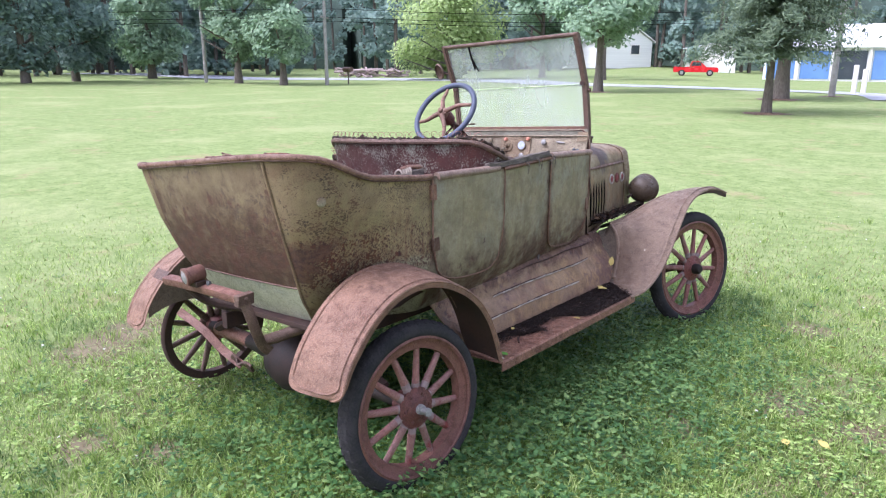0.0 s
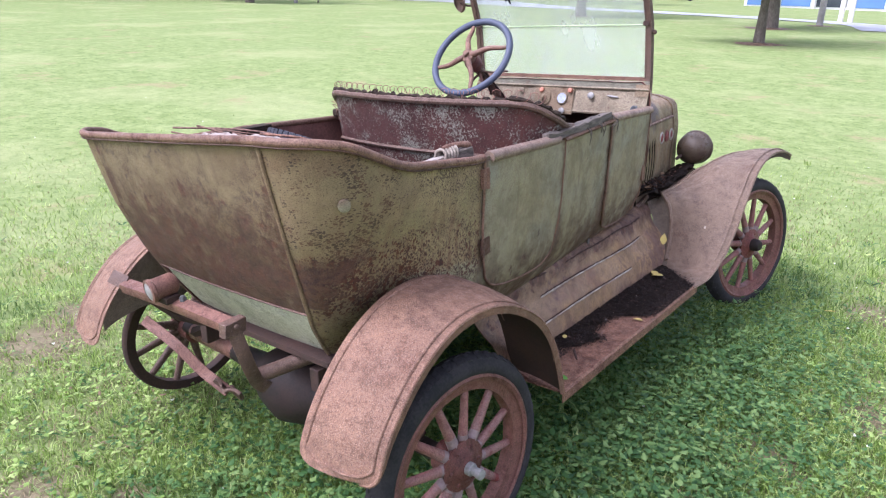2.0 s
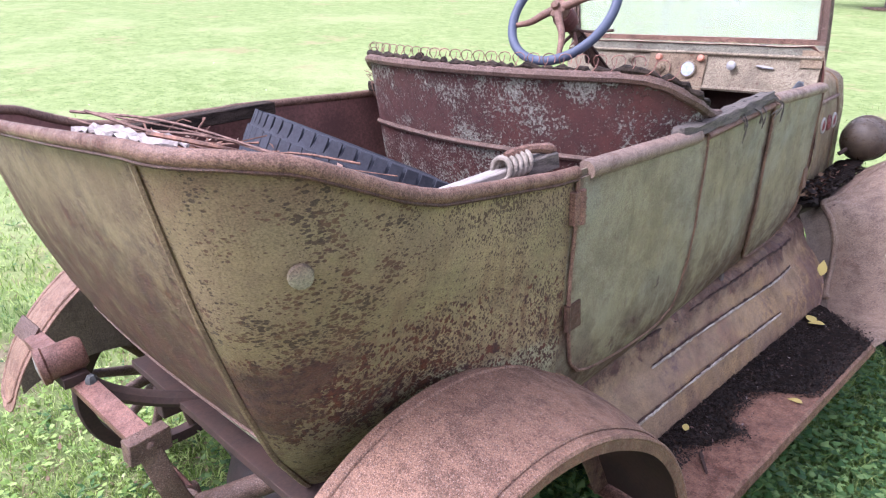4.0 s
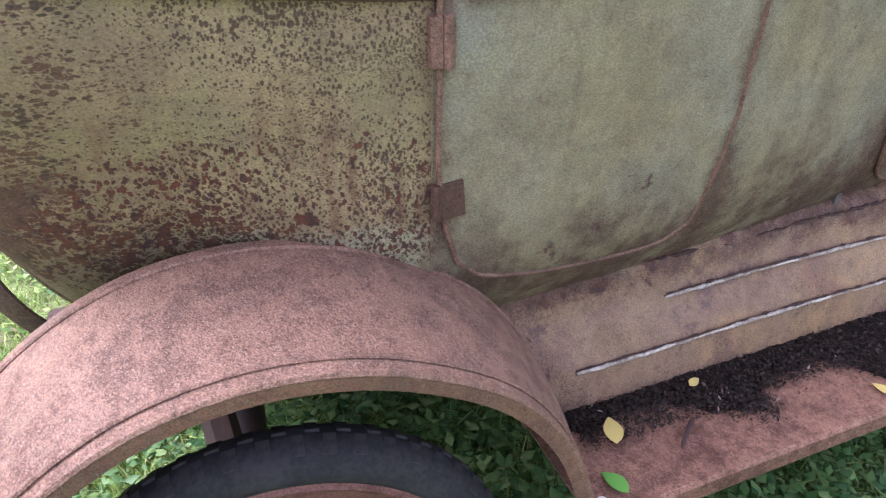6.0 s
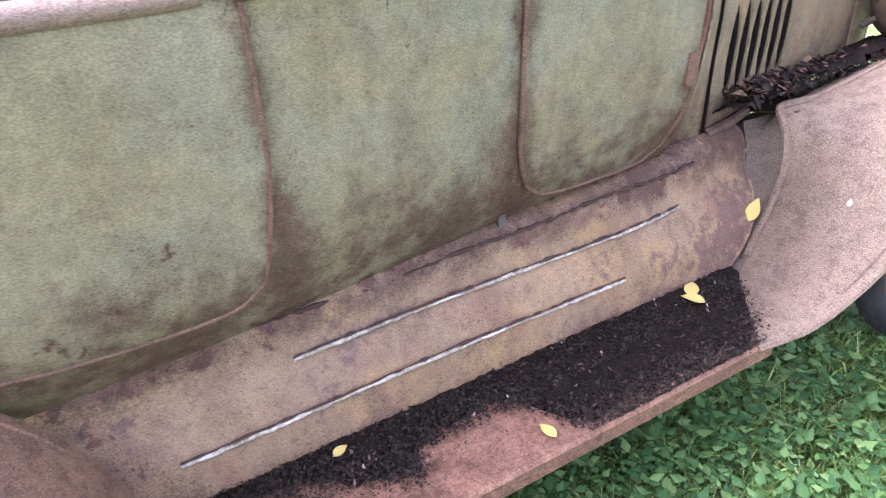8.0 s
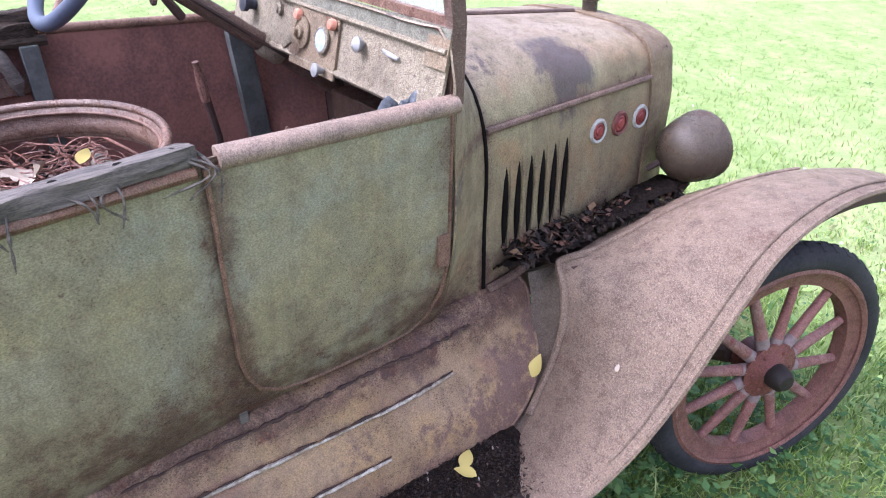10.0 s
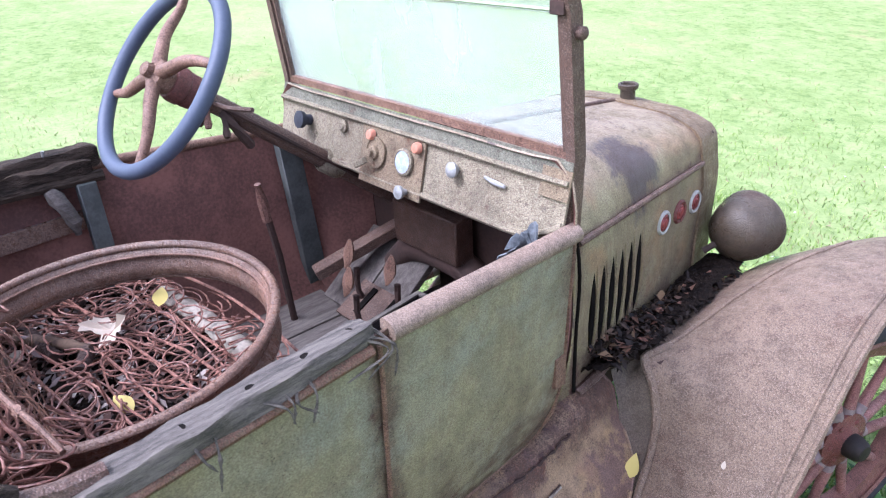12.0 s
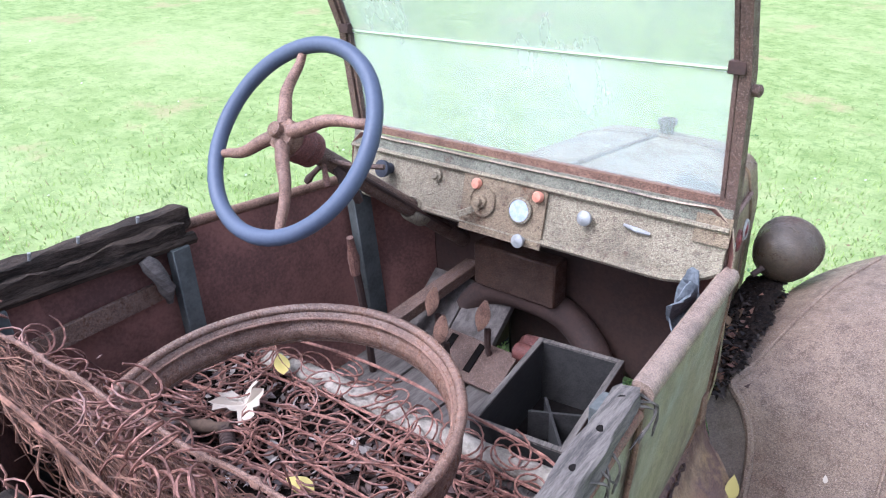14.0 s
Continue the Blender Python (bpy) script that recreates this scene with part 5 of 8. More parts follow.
for k, p in enumerate(RAILS):
    if k == 1:
        part("side_rail", Build().tube(p + (0.0, 0, -0.016), 0.0155, 12, flat=0.7), m_flange, car, "brown rusty band under the wooden rail")
    else:
        part("side_rail", sill_strip(p + (-0.004, 0, -0.004)), m_sill, car, "pale pink-rusted rolled sill")
rear_door = door(0.308, 0.842, rear_low, False, "sage-green rear door with a raised edge")
front_door = door(1.298, 1.754, front_low, False, "sage-green front door with a raised edge")
door(0.308, 0.842, rear_low, True)
x = half_width(0.312, 1.185) + 0.010
h = Build().tube([(x, 0.318, 1.150), (x, 0.318, 1.215)], 0.0085, 10)
for z in (1.165, 1.182, 1.199):
    h.lathe([(0.0098, -0.001), (0.0098, 0.001)], (x, 0.318, z), (0, 0, 1), 12)
h.box((x - 0.003, 0.302, 1.182), (0.014, 0.016, 0.062))
part("hinge", h, m_rail, rear_door, "rusted door hinge barrel")
x = half_width(0.312, 0.958) + 0.008
h = Build().box((x, 0.326, 0.958), (0.008, 0.040, 0.056), pose(0, 0, 0, 4)).tube([(x + 0.002, 0.304, 0.932), (x + 0.002, 0.304, 0.985)], 0.007, 8)
part("hinge", h, m_hingeplate, rear_door, "square dark rust-brown hinge plate")
part("latch", Build().box((half_width(1.738, 0.92) + 0.008, 1.738, 0.920), (0.012, 0.030, 0.07)), m_railrear, front_door, "square dark latch plate")
# the round cap on the quarter panel
n_cap = np.array((0.93, -0.36, 0.0))
part("cap", Build().lathe([(0, 0.004), (0.012, 0.0036), (0.0165, 0.002), (0.0180, -0.004)], np.array((0.588, -0.256, 1.220)), n_cap, 20), m_door, quarter_panel, "pale round cap over a bolt hole")

# cowl from the doors to the firewall
COWL_A = ((0.375, 0.665), (0.455, 0.78), (0.496, 0.92), (0.502, 1.20), (0.500, 1.29), (0.484, 1.328), (0.36, 1.336), (0.0, 1.338))
COWL_B = ((0.372, 0.690), (0.372, 0.84), (0.372, 1.055), (0.366, 1.085), (0.330, 1.159), (0.239, 1.223), (0.096, 1.258), (0.0, 1.262))


def cowl_section(t):
    """t from the dashboard (0) to the firewall (1): half a section from the lower edge over to the middle."""
    w = t**0.85
    q = smooth_line([(a[0] + (b2[0] - a[0]) * w, 0, a[1] + (b2[1] - a[1]) * w) for a, b2 in zip(COWL_A, COWL_B)], 22)
    return q + (0, 1.765 + 0.172 * t, 0)


half = np.array([cowl_section(t) for t in np.linspace(0, 1, 8)])
cowl = np.concatenate([half, mirrored(half[:, -2::-1])], axis=1)
part("cowl", Build().sheet(cowl, 0.004, 1), [m_hood, m_inside], car, "tan rusted cowl ahead of the doors")
ring = np.concatenate([half[-1], mirrored(half[-1][-2::-1])])
fw = np.stack([ring, ring * (0.02, 1, 0.02) + (0, 0, 0.93)], 0)
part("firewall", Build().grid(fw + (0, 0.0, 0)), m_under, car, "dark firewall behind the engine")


# hood, radiator shell
def hood_section(y):
    t = (y - 1.935) / (2.565 - 1.935)
    w = 0.372 + (0.300 - 0.372) * t
    low = 0.69 + 0.045 * t
    hinge = 1.085 - 0.01 * t
    top = 1.262 - 0.068 * t
    pts = [(w, low), (w, low + 0.15), (w, hinge - 0.03), (w - 0.006, hinge), (w * (0.88 + 0.05 * t), hinge + (0.42 + 0.12 * t) * (top - hinge)), (w * (0.62 + 0.06 * t), hinge + (0.78 + 0.08 * t) * (top - hinge)), (w * 0.25, top - 0.004), (0, top)]
    q = smooth_line([(a, y, c) for a, c in pts], 22)
    return q


half = np.array([hood_section(y) for y in np.linspace(1.94, 2.555, 12)])
whole = np.concatenate([half, mirrored(half[:, -2::-1])], axis=1)
hood = part("hood", Build().sheet(whole, 0.004, 1), [m_hood, m_under], car, "tan and brown rusted engine hood")
gap_ring = np.concatenate([hood_section(1.938), mirrored(hood_section(1.938)[-2::-1])])
part("rear_seam", Build().tube(gap_ring * (1.004, 1, 1.001), 0.0055, 6), m_black, hood, "black open gap behind the hood")
part("centre_hinge", Build().tube([(0, 1.94, 1.264), (0, 2.555, 1.197)], 0.007, 8), m_brown, hood)
for s in (1, -1):
    part("side_hinge", Build().tube([(s * 0.373, 1.94, 1.083), (s * 0.301, 2.555, 1.073)], 0.008, 8), m_brown, hood)
sh = np.array([hood_section(y) * (1.02, 1, 1) + (0, 0, 0.004) for y in (2.555, 2.575, 2.62, 2.66)])
sh[-1] = sh[-1] * (0.985, 1, 0.995) + (0, 0, 0.004)
shell = np.concatenate([sh, mirrored(sh[:, -2::-1])], axis=1)
radiator = part("radiator_shell", Build().sheet(shell, 0.02, 0), m_seam, car, "rust-brown radiator shell")
core = Build().box((0, 2.61, 0.93), (0.56, 0.06, 0.42))
part("radiator_core", core, m_under, radiator)
part("radiator_cap", Build().lathe([(0.022, 0), (0.022, 0.030), (0.029, 0.032), (0.030, 0.044), (0.026, 0.047), (0.021, 0.044), (0.020, 0.036), (0, 0.036)], (0.01, 2.61, 1.19), (0, 0, 1), 20), m_lamp, radiator, "round filler cap")
# louvres: dark slots with a raised lip, pressed into the hood's sides
for s in (1, -1):
    for k in range(6):
        y = 2.004 + 0.0420 * k
        x = 0.372 - 0.072 * (y - 1.935) / 0.63
        z0, z1 = 0.765 + 0.004 * k, 1.012 + 0.002 * k
        zs_l = np.linspace(z0, z1, 9)
        slot = Build().tube([(s * (x + 0.0005), y, z) for z in zs_l], [0.0012, 0.005, 0.0075, 0.0085, 0.0085, 0.0085, 0.0075, 0.005, 0.0012], 8)
        part("louvre_slot", slot, m_black, hood)
        lip = Build().tube([(s * (x + 0.0075 * math.sin(math.pi * i / 8)), y + 0.013, z) for i, z in enumerate(zs_l)], [0.002, 0.004, 0.005, 0.005, 0.005, 0.005, 0.005, 0.004, 0.002], 6)
        part("louvre", lip, m_hood, hood)
for y, z, mats in ((2.335, 0.982, (m_dullwhite, m_red)), (2.425, 0.980, (m_hub, m_red)), (2.516, 0.976, (m_dullwhite, m_red))):
    x = 0.372 - 0.072 * (y - 1.935) / 0.63
    lens = part("reflector", Build().lathe([(0.032, 0), (0.033, 0.006), (0.029, 0.011), (0.023, 0.009)], (x, y, z), (1, 0.1, 0), 22), mats[0], hood, "round red reflector with a pale rim")
    part("lens", Build().lathe([(0.0235, 0.006), (0.018, 0.010), (0.012, 0.009), (0.010, 0.012), (0, 0.013)], (x, y, z), (1, 0.1, 0), 20), mats[1], lens)
part("hood_sill", Build().tube([(0.378, 1.945, 0.684), (0.376, 2.02, 0.692), (0.371, 2.09, 0.710)], 0.013, 8), m_brown, car)


# fenders
def rear_fender(mirror):
    arc = [(0.500, 0.418), (0.470, 0.53), (0.435, 0.62), (0.345, 0.745), (0.24, 0.82), (0.13, 0.868), (0.01, 0.887), (-0.11, 0.870), (-0.22, 0.815), (-0.31, 0.735), (-0.365, 0.665), (-0.395, 0.605), (-0.412, 0.562)]
    outer = smooth_line([(0, y, z) for y, z in arc], 44)
    outer = np.concatenate([outer[:-3], outer[-3] + (outer[-1] - outer[-3]) * np.linspace(0, 1, 12)[:, None]])
    across = np.linspace(0, 1, 12)
    rows = []
    for k, p in enumerate(outer):
        inner_x = 0.545
        row = []
        for a in across:
            x = 0.793 - (0.793 - inner_x) * (1 - a)
            rad = np.array((0, p[1] - 0.02, p[2] - 0.40))
            rad /= np.linalg.norm(rad)
            row.append((x, p[1], p[2]) + rad * (0.042 * (1 - a**2.2)))
        rows.append(row)
    p = np.array(rows)
    # the rear tip is rounded off
    for k in range(len(outer) - 12, len(outer)):
        t = max(0.0, ((k - (len(outer) - 12)) / 11 - 0.35) / 0.65)
        mid = (0.793 + 0.545) / 2
        p[k, :, 0] = mid + (p[k, :, 0] - mid) * (1 - 0.42 * (1 - math.sqrt(max(0.0, 1 - t * t))))
    edge = p[:, -1].copy()
    bead = smooth_line(np.concatenate([p[4:-12, -2], p[-8:-7, -2], p[-5:-4, -3], p[-4, 8:2:-2], p[-5:-4, 2], p[-8:-7, 1], p[-12:6:-1, 1]]), 170) + (0.0, -0.0008, 0.001)
    valance = np.stack([p[:, 0], p[:, 0] * (1, 1, 0) + np.array((-0.0, 0.0, 0.0)) + np.stack([0 * p[:, 0, 0], 0 * p[:, 0, 0], np.maximum(p[:, 0, 2] - np.interp(np.arange(len(p)), [0, 11, 20, 28, 41, 44], [0.0, 0.004, 0.18, 0.26, 0.02, 0.0]), 0.40)], -1)], 1)[3:41]
    if mirror:
        p, edge, bead, valance = mirrored(p), mirrored(edge), mirrored(bead), mirrored(valance)
    f = part("rear_fender", Build().sheet(p, 0.003, 1, mirror), [m_fender, m_under], car, "curved pink-brown rusted rear fender with a rolled edge")
    inward = np.array((0.0, 0.02, 0.40)) - edge * (0, 1, 1)
    inward /= np.linalg.norm(inward, axis=1, keepdims=True)
    depth = np.interp(np.arange(len(edge)), [0, 3, len(edge) - 16, len(edge) - 6], [0.022, 0.024, 0.022, 0.004])[:, None]
    flange = np.stack([edge, edge + inward * depth * 0.5 + (0.001 if not mirror else -0.001, 0, 0), edge + inward * depth], 1)
    part("edge_flange", Build().sheet(flange, 0.003, 0, not mirror), m_flange, f, "turned-down rusty edge with green paint flakes")
    part("rolled_edge", Build().tube(edge, 0.006, 6), m_fender, f)
    part("pressed_rib", Build().tube(bead, 0.005, 6, flat=0.7), m_fender, f)
    # left wall paler, right wall darker: light and shade put into their colours
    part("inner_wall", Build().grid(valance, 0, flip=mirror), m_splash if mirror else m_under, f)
    return f


rear_fender(False)
rear_fender(True)


def root_line(p):
    """The pressed bead: up the fender's root, round the corner at the hood, then slanting out over the crown."""
    n = len(p)
    corner = int(np.argmin(np.linalg.norm(p[:, 0] - (0.447, 2.112, 0.730), axis=1)))
    out = []
    for k in range(2, n - 4):
        a = 0.0 if k < corner else min(5.6, 5.6 * (k - corner) / (n - 8 - corner)) ** 0.9
        i = int(a)
        out.append(p[k, i] + (p[k, i + 1] - p[k, i]) * (a - i) + (0, 0, 0.002))
    return np.array(out)


def front_fender(mirror):
    out = smooth_line([(0.79, 1.71, 0.420), (0.815, 1.83, 0.434), (0.83, 1.965, 0.496), (0.835, 2.115, 0.608), (0.838, 2.25, 0.752), (0.84, 2.36, 0.852), (0.842, 2.50, 0.900), (0.845, 2.65, 0.910), (0.85, 2.80, 0.892), (0.855, 2.93, 0.852)], 40)
    inn = smooth_line([(0.600, 1.865, 0.419), (0.556, 1.955, 0.456), (0.543, 2.020, 0.54), (0.523, 2.065, 0.625), (0.487, 2.093, 0.692), (0.447, 2.112, 0.730), (0.440, 2.19, 0.738), (0.432, 2.30, 0.748), (0.432, 2.45, 0.762), (0.445, 2.62, 0.776), (0.50, 2.78, 0.784), (0.56, 2.90, 0.785)], 40)
    a = np.linspace(0, 1, 14)
    p = inn[:, None] + (out - inn)[:, None] * a[None, :, None]
    fore = np.linspace(0, 1, 40)[:, None]
    p[..., 2] += 0.038 * np.sin(np.pi * a)[None] * np.clip((fore - 0.25) * 3, 0, 1) - 0.012 * (a[None] > 0.97)
    edge, rib, root = p[:, -1].copy(), p[:, 12] + (0, 0, 0.001), root_line(p)
    if mirror:
        p, edge, rib, root = mirrored(p), mirrored(edge), mirrored(rib), mirrored(root)
    flip = np.array((-1 if mirror else 1, 1, 1))
    near = smooth_line([(0.520, 1.86, 0.415), (0.480, 1.955, 0.455), (0.455, 2.015, 0.54), (0.425, 2.050, 0.62), (0.385, 2.070, 0.69)], 18) * flip
    far = p[:18, 0] + (0, 0, -0.002)
    plate = np.stack([far + (near - far) * t - np.array((0, 0.0, 0.010 * math.sin(math.pi * t))) for t in np.linspace(0, 1, 5)], 1)
    f = part("front_fender", Build().sheet(p, 0.003, 1, not mirror), [m_fender_front, m_under], car, "long sweeping grey-brown rusted front fender")
    part("rolled_edge", Build().tube(edge, 0.008, 6), m_fender_front, f)
    drop = np.interp(np.arange(40), [0, 24, 30, 36, 39], [0.0, 0.004, 0.022, 0.036, 0.030])[:, None]
    lip = np.stack([edge, edge - (0, 0, 1) * drop * 0.6 + flip * (0.004, 0, 0) * (drop > 0.003), edge - (0, 0, 1) * drop], 1)[22:]
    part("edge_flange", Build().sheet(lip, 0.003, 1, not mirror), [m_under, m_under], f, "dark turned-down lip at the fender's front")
    part("pressed_rib", Build().tube(rib[6:], 0.0055, 6, flat=0.7), m_fender_front, f)
    part("splash_plate", Build().sheet(plate, 0.003, 0, mirror), m_splash, f, "narrow brown-green plate inside the fender's root")
    part("root_bead", Build().tube(smooth_line(root, 80), [0.0105] * 34 + [0.0065] * 46, 8), m_fender_front, f)
    return f


front_fender(False)
front_fender(True)

# running boards and the aprons above them
for s in (1, -1):
    ys = np.linspace(0.50, 1.755, 30)
    xs_b = np.array([0.53, 0.56, 0.62, 0.70, 0.76, 0.785, 0.792, 0.792])
    zs_b = np.array([0.418, 0.412, 0.411, 0.411, 0.412, 0.414, 0.406, 0.372])
    p = np.array([[(s * x, 0.50 + (y - 0.50) * (1 + 0.14 * (0.792 - x) / 0.262), z) for x, z in zip(xs_b, zs_b)] for y in ys])
    bd = part("running_board", Build().sheet(p, 0.004, 1, s > 0), [m_board, m_under], car, "red-rusted running board under leaf mould")
    prof = smooth_line([(0.562, 0, 0.416), (0.553, 0, 0.46), (0.541, 0, 0.505), (0.515, 0, 0.55), (0.489, 0, 0.587), (0.474, 0, 0.63), (0.462, 0, 0.664), (0.440, 0, 0.682), (0.400, 0, 0.688)], 18)
    reach = np.interp(prof[:, 2], [0.416, 0.44, 0.47, 0.52, 0.57, 0.62, 0.66, 0.682, 0.69], [1.865, 1.905, 1.950, 2.005, 2.036, 2.052, 2.054, 2.048, 2.04])
    q = []
    for t in np.linspace(0, 1, 40):
        row = []
        for (x, _, z), e in zip(prof, reach):
            back = float(np.interp(z, [0.416, 0.53, 0.62, 0.69], [0.488, 0.458, 0.420, 0.380]))
            y = back + (e - back) * t
            drawn = 0.062 * np.clip((y - 1.60) / 0.45, 0, 1) ** 1.5 * np.clip((z - 0.44) / 0.17, 0, 1)
            row.append((s * (x - drawn), y, z))
        q.append(row)
    q = np.array(q)
    ap = part("apron", Build().sheet(q, 0.004, 1, s < 0), [m_apron, m_under], car, "sloping brown apron between body and running board")
    part("end_bead", Build().tube(q[-1], 0.004, 6), m_apron, ap)
    if s > 0:
        q2 = np.random.default_rng(5)
        lip = np.array([(0.466 - 0.062 * max(0.0, (y - 1.60) / 0.45) ** 1.5 + 0.002 * math.sin(11 * y), y, 0.664 + 0.006 * math.sin(5 * y) + 0.004 * math.sin(17 * y)) for y in np.linspace(0.80, 1.84, 110)]) + q2.normal(0, 0.0012, (110, 3))
        part("ragged_seam", Build().tube(lip, np.clip(0.0028 + q2.normal(0, 0.0016, 110), 0.0006, 0.007), 6), m_under, ap, "ragged dark rust seam along the apron's top")
        for (x, z, y0, y1) in ((0.493, 0.588, 0.832, 1.765), (0.544, 0.505, 0.605, 1.56)):
            pts = [(x + 0.003 - 0.062 * max(0.0, (y - 1.60) / 0.45) ** 1.5 * min(1.0, (z - 0.44) / 0.17), y, z + 0.003 * math.sin(7 * y)) for y in np.linspace(y0, y1, 24)]
            q2 = np.random.default_rng(int(100 * z))
            pts = smooth_line(pts, 70) + q2.normal(0, 0.0005, (70, 3))
            strip = part("trim_strip", Build().tube(pts, np.clip(0.0029 + q2.normal(0, 0.0005, 70) + 0.0009 * np.sin(np.arange(70) * 0.23), 0.0008, 0.005), 6, flat=1.15), m_chalk, ap, "flaking pale metal strip")
            # thin dark tube drawn as the shadow line along the strip
            part("shadow_edge", Build().tube(pts + (-0.002, 0, 0.0055), np.clip(0.002 + q2.normal(0, 0.0012, 70), 0.0006, 0.005), 5), m_under, strip)


# wheels
def wheel(at, along, radius, tyre_mat, with_tyre, cap, label):
    """A wooden-spoked wheel about its hub; along: outward."""
    w = np.array(along, float)
    w /= np.linalg.norm(w)
    u = np.cross(w, (0, 0, 1.0))
    u /= np.linalg.norm(u)
    s = np.cross(u, w)
    at = np.array(at)
    rr = radius - 0.062 if with_tyre else radius
    felloe = [(rr - 0.048, -0.020), (rr - 0.050, 0.0), (rr - 0.046, 0.022), (rr - 0.020, 0.026), (rr - 0.004, 0.034), (rr, 0.030), (rr - 0.006, 0.0), (rr, -0.030), (rr - 0.01, -0.034), (rr - 0.03, -0.026), (rr - 0.048, -0.020)]
    if not with_tyre:
        felloe = [(rr - 0.042, -0.018), (rr - 0.042, 0.018), (rr - 0.006, 0.020), (rr, 0.012), (rr, -0.012), (rr - 0.006, -0.020), (rr - 0.042, -0.018)]
    wh = part("wheel", Build().lathe(felloe, at, w, 48), m_felloe if with_tyre else m_under, car, label)
    if with_tyre:
        c = radius - 0.040
        prof = [(c + 0.040 * math.cos(a) ** 1.0 if math.cos(a) > 0 else c + 0.034 * math.cos(a), 0.043 * math.sin(a)) for a in np.linspace(-2.6, 2.6, 22)]
        ty = part("tyre", Build().lathe(prof, at, w, 64), tyre_mat, wh, "cracked black rubber tyre with a worn tread")
        if at[0] > 0:
            block = Build().box((0, 0, 0), (0.020, 0.030, 0.006), None, 0, 0.4).done("tread_block", tyre_mat)
            for k in range(100):
                a = 2 * math.pi * (k // 2 + 0.5 * (k % 2)) / 50
                d = math.cos(a) * u + math.sin(a) * s
                tip = d * 0.907 + w * (0.42 if k % 2 else -0.42)
                tip /= np.linalg.norm(tip)
                t3 = -math.sin(a) * u + math.cos(a) * s
                m4 = Matrix((t3, np.cross(tip, t3), tip)).transposed().to_4x4()
                m4.translation = Vector(at + d * c + tip * 0.0378)
                ob = new("tread_block", block)
                ob.parent = ty
                ob.matrix_basis = m4
        rim_line = [(rr - 0.012, 0.036), (rr - 0.002, 0.042), (rr + 0.008, 0.037)]
        part("rim", Build().lathe(rim_line, at, w, 48), m_felloe, wh)
    for k in range(12):
        a = 2 * math.pi * (k + 0.35) / 12
        d = math.cos(a) * u + math.sin(a) * s
        pts = [at + d * r + w * o for r, o in ((0.045, 0.012), (0.075, 0.011), (0.09 + 0.03 * (k * 7 % 5) / 5, 0.010), (0.16, 0.006), (rr - 0.055, 0.0), (rr - 0.03, 0.0))]
        spoke = Build().tube(pts[:3], [0.0175, 0.0165, 0.0155], 10, flat=1.15, mat=1)
        spoke.tube(pts[2:], [0.0155, 0.0135, 0.0120, 0.0115], 10, flat=1.15)
        part("spoke", spoke, [m_spoke, m_spoke_grey] if with_tyre else [m_brown, m_brown], wh)
    hub = Build().lathe([(0.03, -0.07), (0.055, -0.06), (0.06, 0.012), (0.082, 0.016), (0.084, 0.026), (0.05, 0.033), (0.042, 0.042), (0.03, 0.046), (0, 0.046)], at, w, 28)
    h = part("hub", hub, m_hub, wh, "dark red rusted hub flange")
    for k in range(6):
        a = 2 * math.pi * k / 6
        q = at + 0.06 * (math.cos(a) * u + math.sin(a) * s) + 0.026 * w
        hub_bolt = Build().lathe([(0.008, 0), (0.008, 0.006), (0.004, 0.009), (0, 0.009)], q, w, 6)
        part("bolt", hub_bolt, m_hub, wh)
    part("axle_end", Build().lathe(cap[1], at, w, 16), cap[0], wh, cap[2])
    return wh


bare_end = (m_metal, [(0.022, 0.03), (0.020, 0.062), (0.014, 0.064), (0.014, 0.085), (0.017, 0.087), (0.016, 0.10), (0, 0.102)], "bare grey axle end with a nut")
hub_cap = (m_black_iron, [(0.036, 0.03), (0.035, 0.055), (0.031, 0.078), (0.022, 0.088), (0, 0.090)], "dark hub cap")
wheel((0.710, 0.012, 0.374), (0.993, -0.10, 0.02), 0.346, m_tyre, True, bare_end, "wooden-spoked rear wheel with faded red paint")
wheel((-0.755, 0.03, 0.432), (-0.985, 0.04, 0.13), 0.292, m_tyre, False, hub_cap, "bare wooden-spoked rear wheel that has lost its tyre")
wheel((0.758, 2.594, 0.386), (0.96, -0.27, 0.02), 0.366, m_tyre, True, hub_cap, "wooden-spoked front wheel with faded red paint")
wheel((-0.735, 2.55, 0.386), (-0.955, 0.29, 0.0), 0.360, m_tyre, True, hub_cap, "wooden-spoked front wheel with faded red paint")

# axles, frame and what hangs behind
ax = Build()
ax.lathe([(0.028, -0.72), (0.03, -0.45), (0.05, -0.20), (0.12, -0.10), (0.145, 0.0), (0.12, 0.10), (0.05, 0.20), (0.03, 0.45), (0.028, 0.70)], (0, 0.0, 0.415), (1, 0, -0.045), 24)
rear_axle = part("rear_axle", ax, m_black_iron, car, "rear axle with a round differential housing")
part("axle_tube", Build().lathe([(0.036, -0.66), (0.036, -0.22), (0.05, -0.16)], (0, 0.0, 0.415), (1, 0, -0.045), 18), m_iron, rear_axle, "pink-rusted axle tube")
part("rear_spring", Build().tube(smooth_line([(-0.60, -0.03, 0.47), (-0.3, -0.05, 0.60), (0, -0.06, 0.67), (0.3, -0.05, 0.58), (0.60, -0.03, 0.44)], 20), 0.03, 6, flat=0.8), m_under, car)
part("front_axle", Build().tube([(-0.68, 2.54, 0.40), (-0.5, 2.54, 0.33), (0.5, 2.54, 0.33), (0.68, 2.56, 0.39)], 0.025, 8), m_under, car)
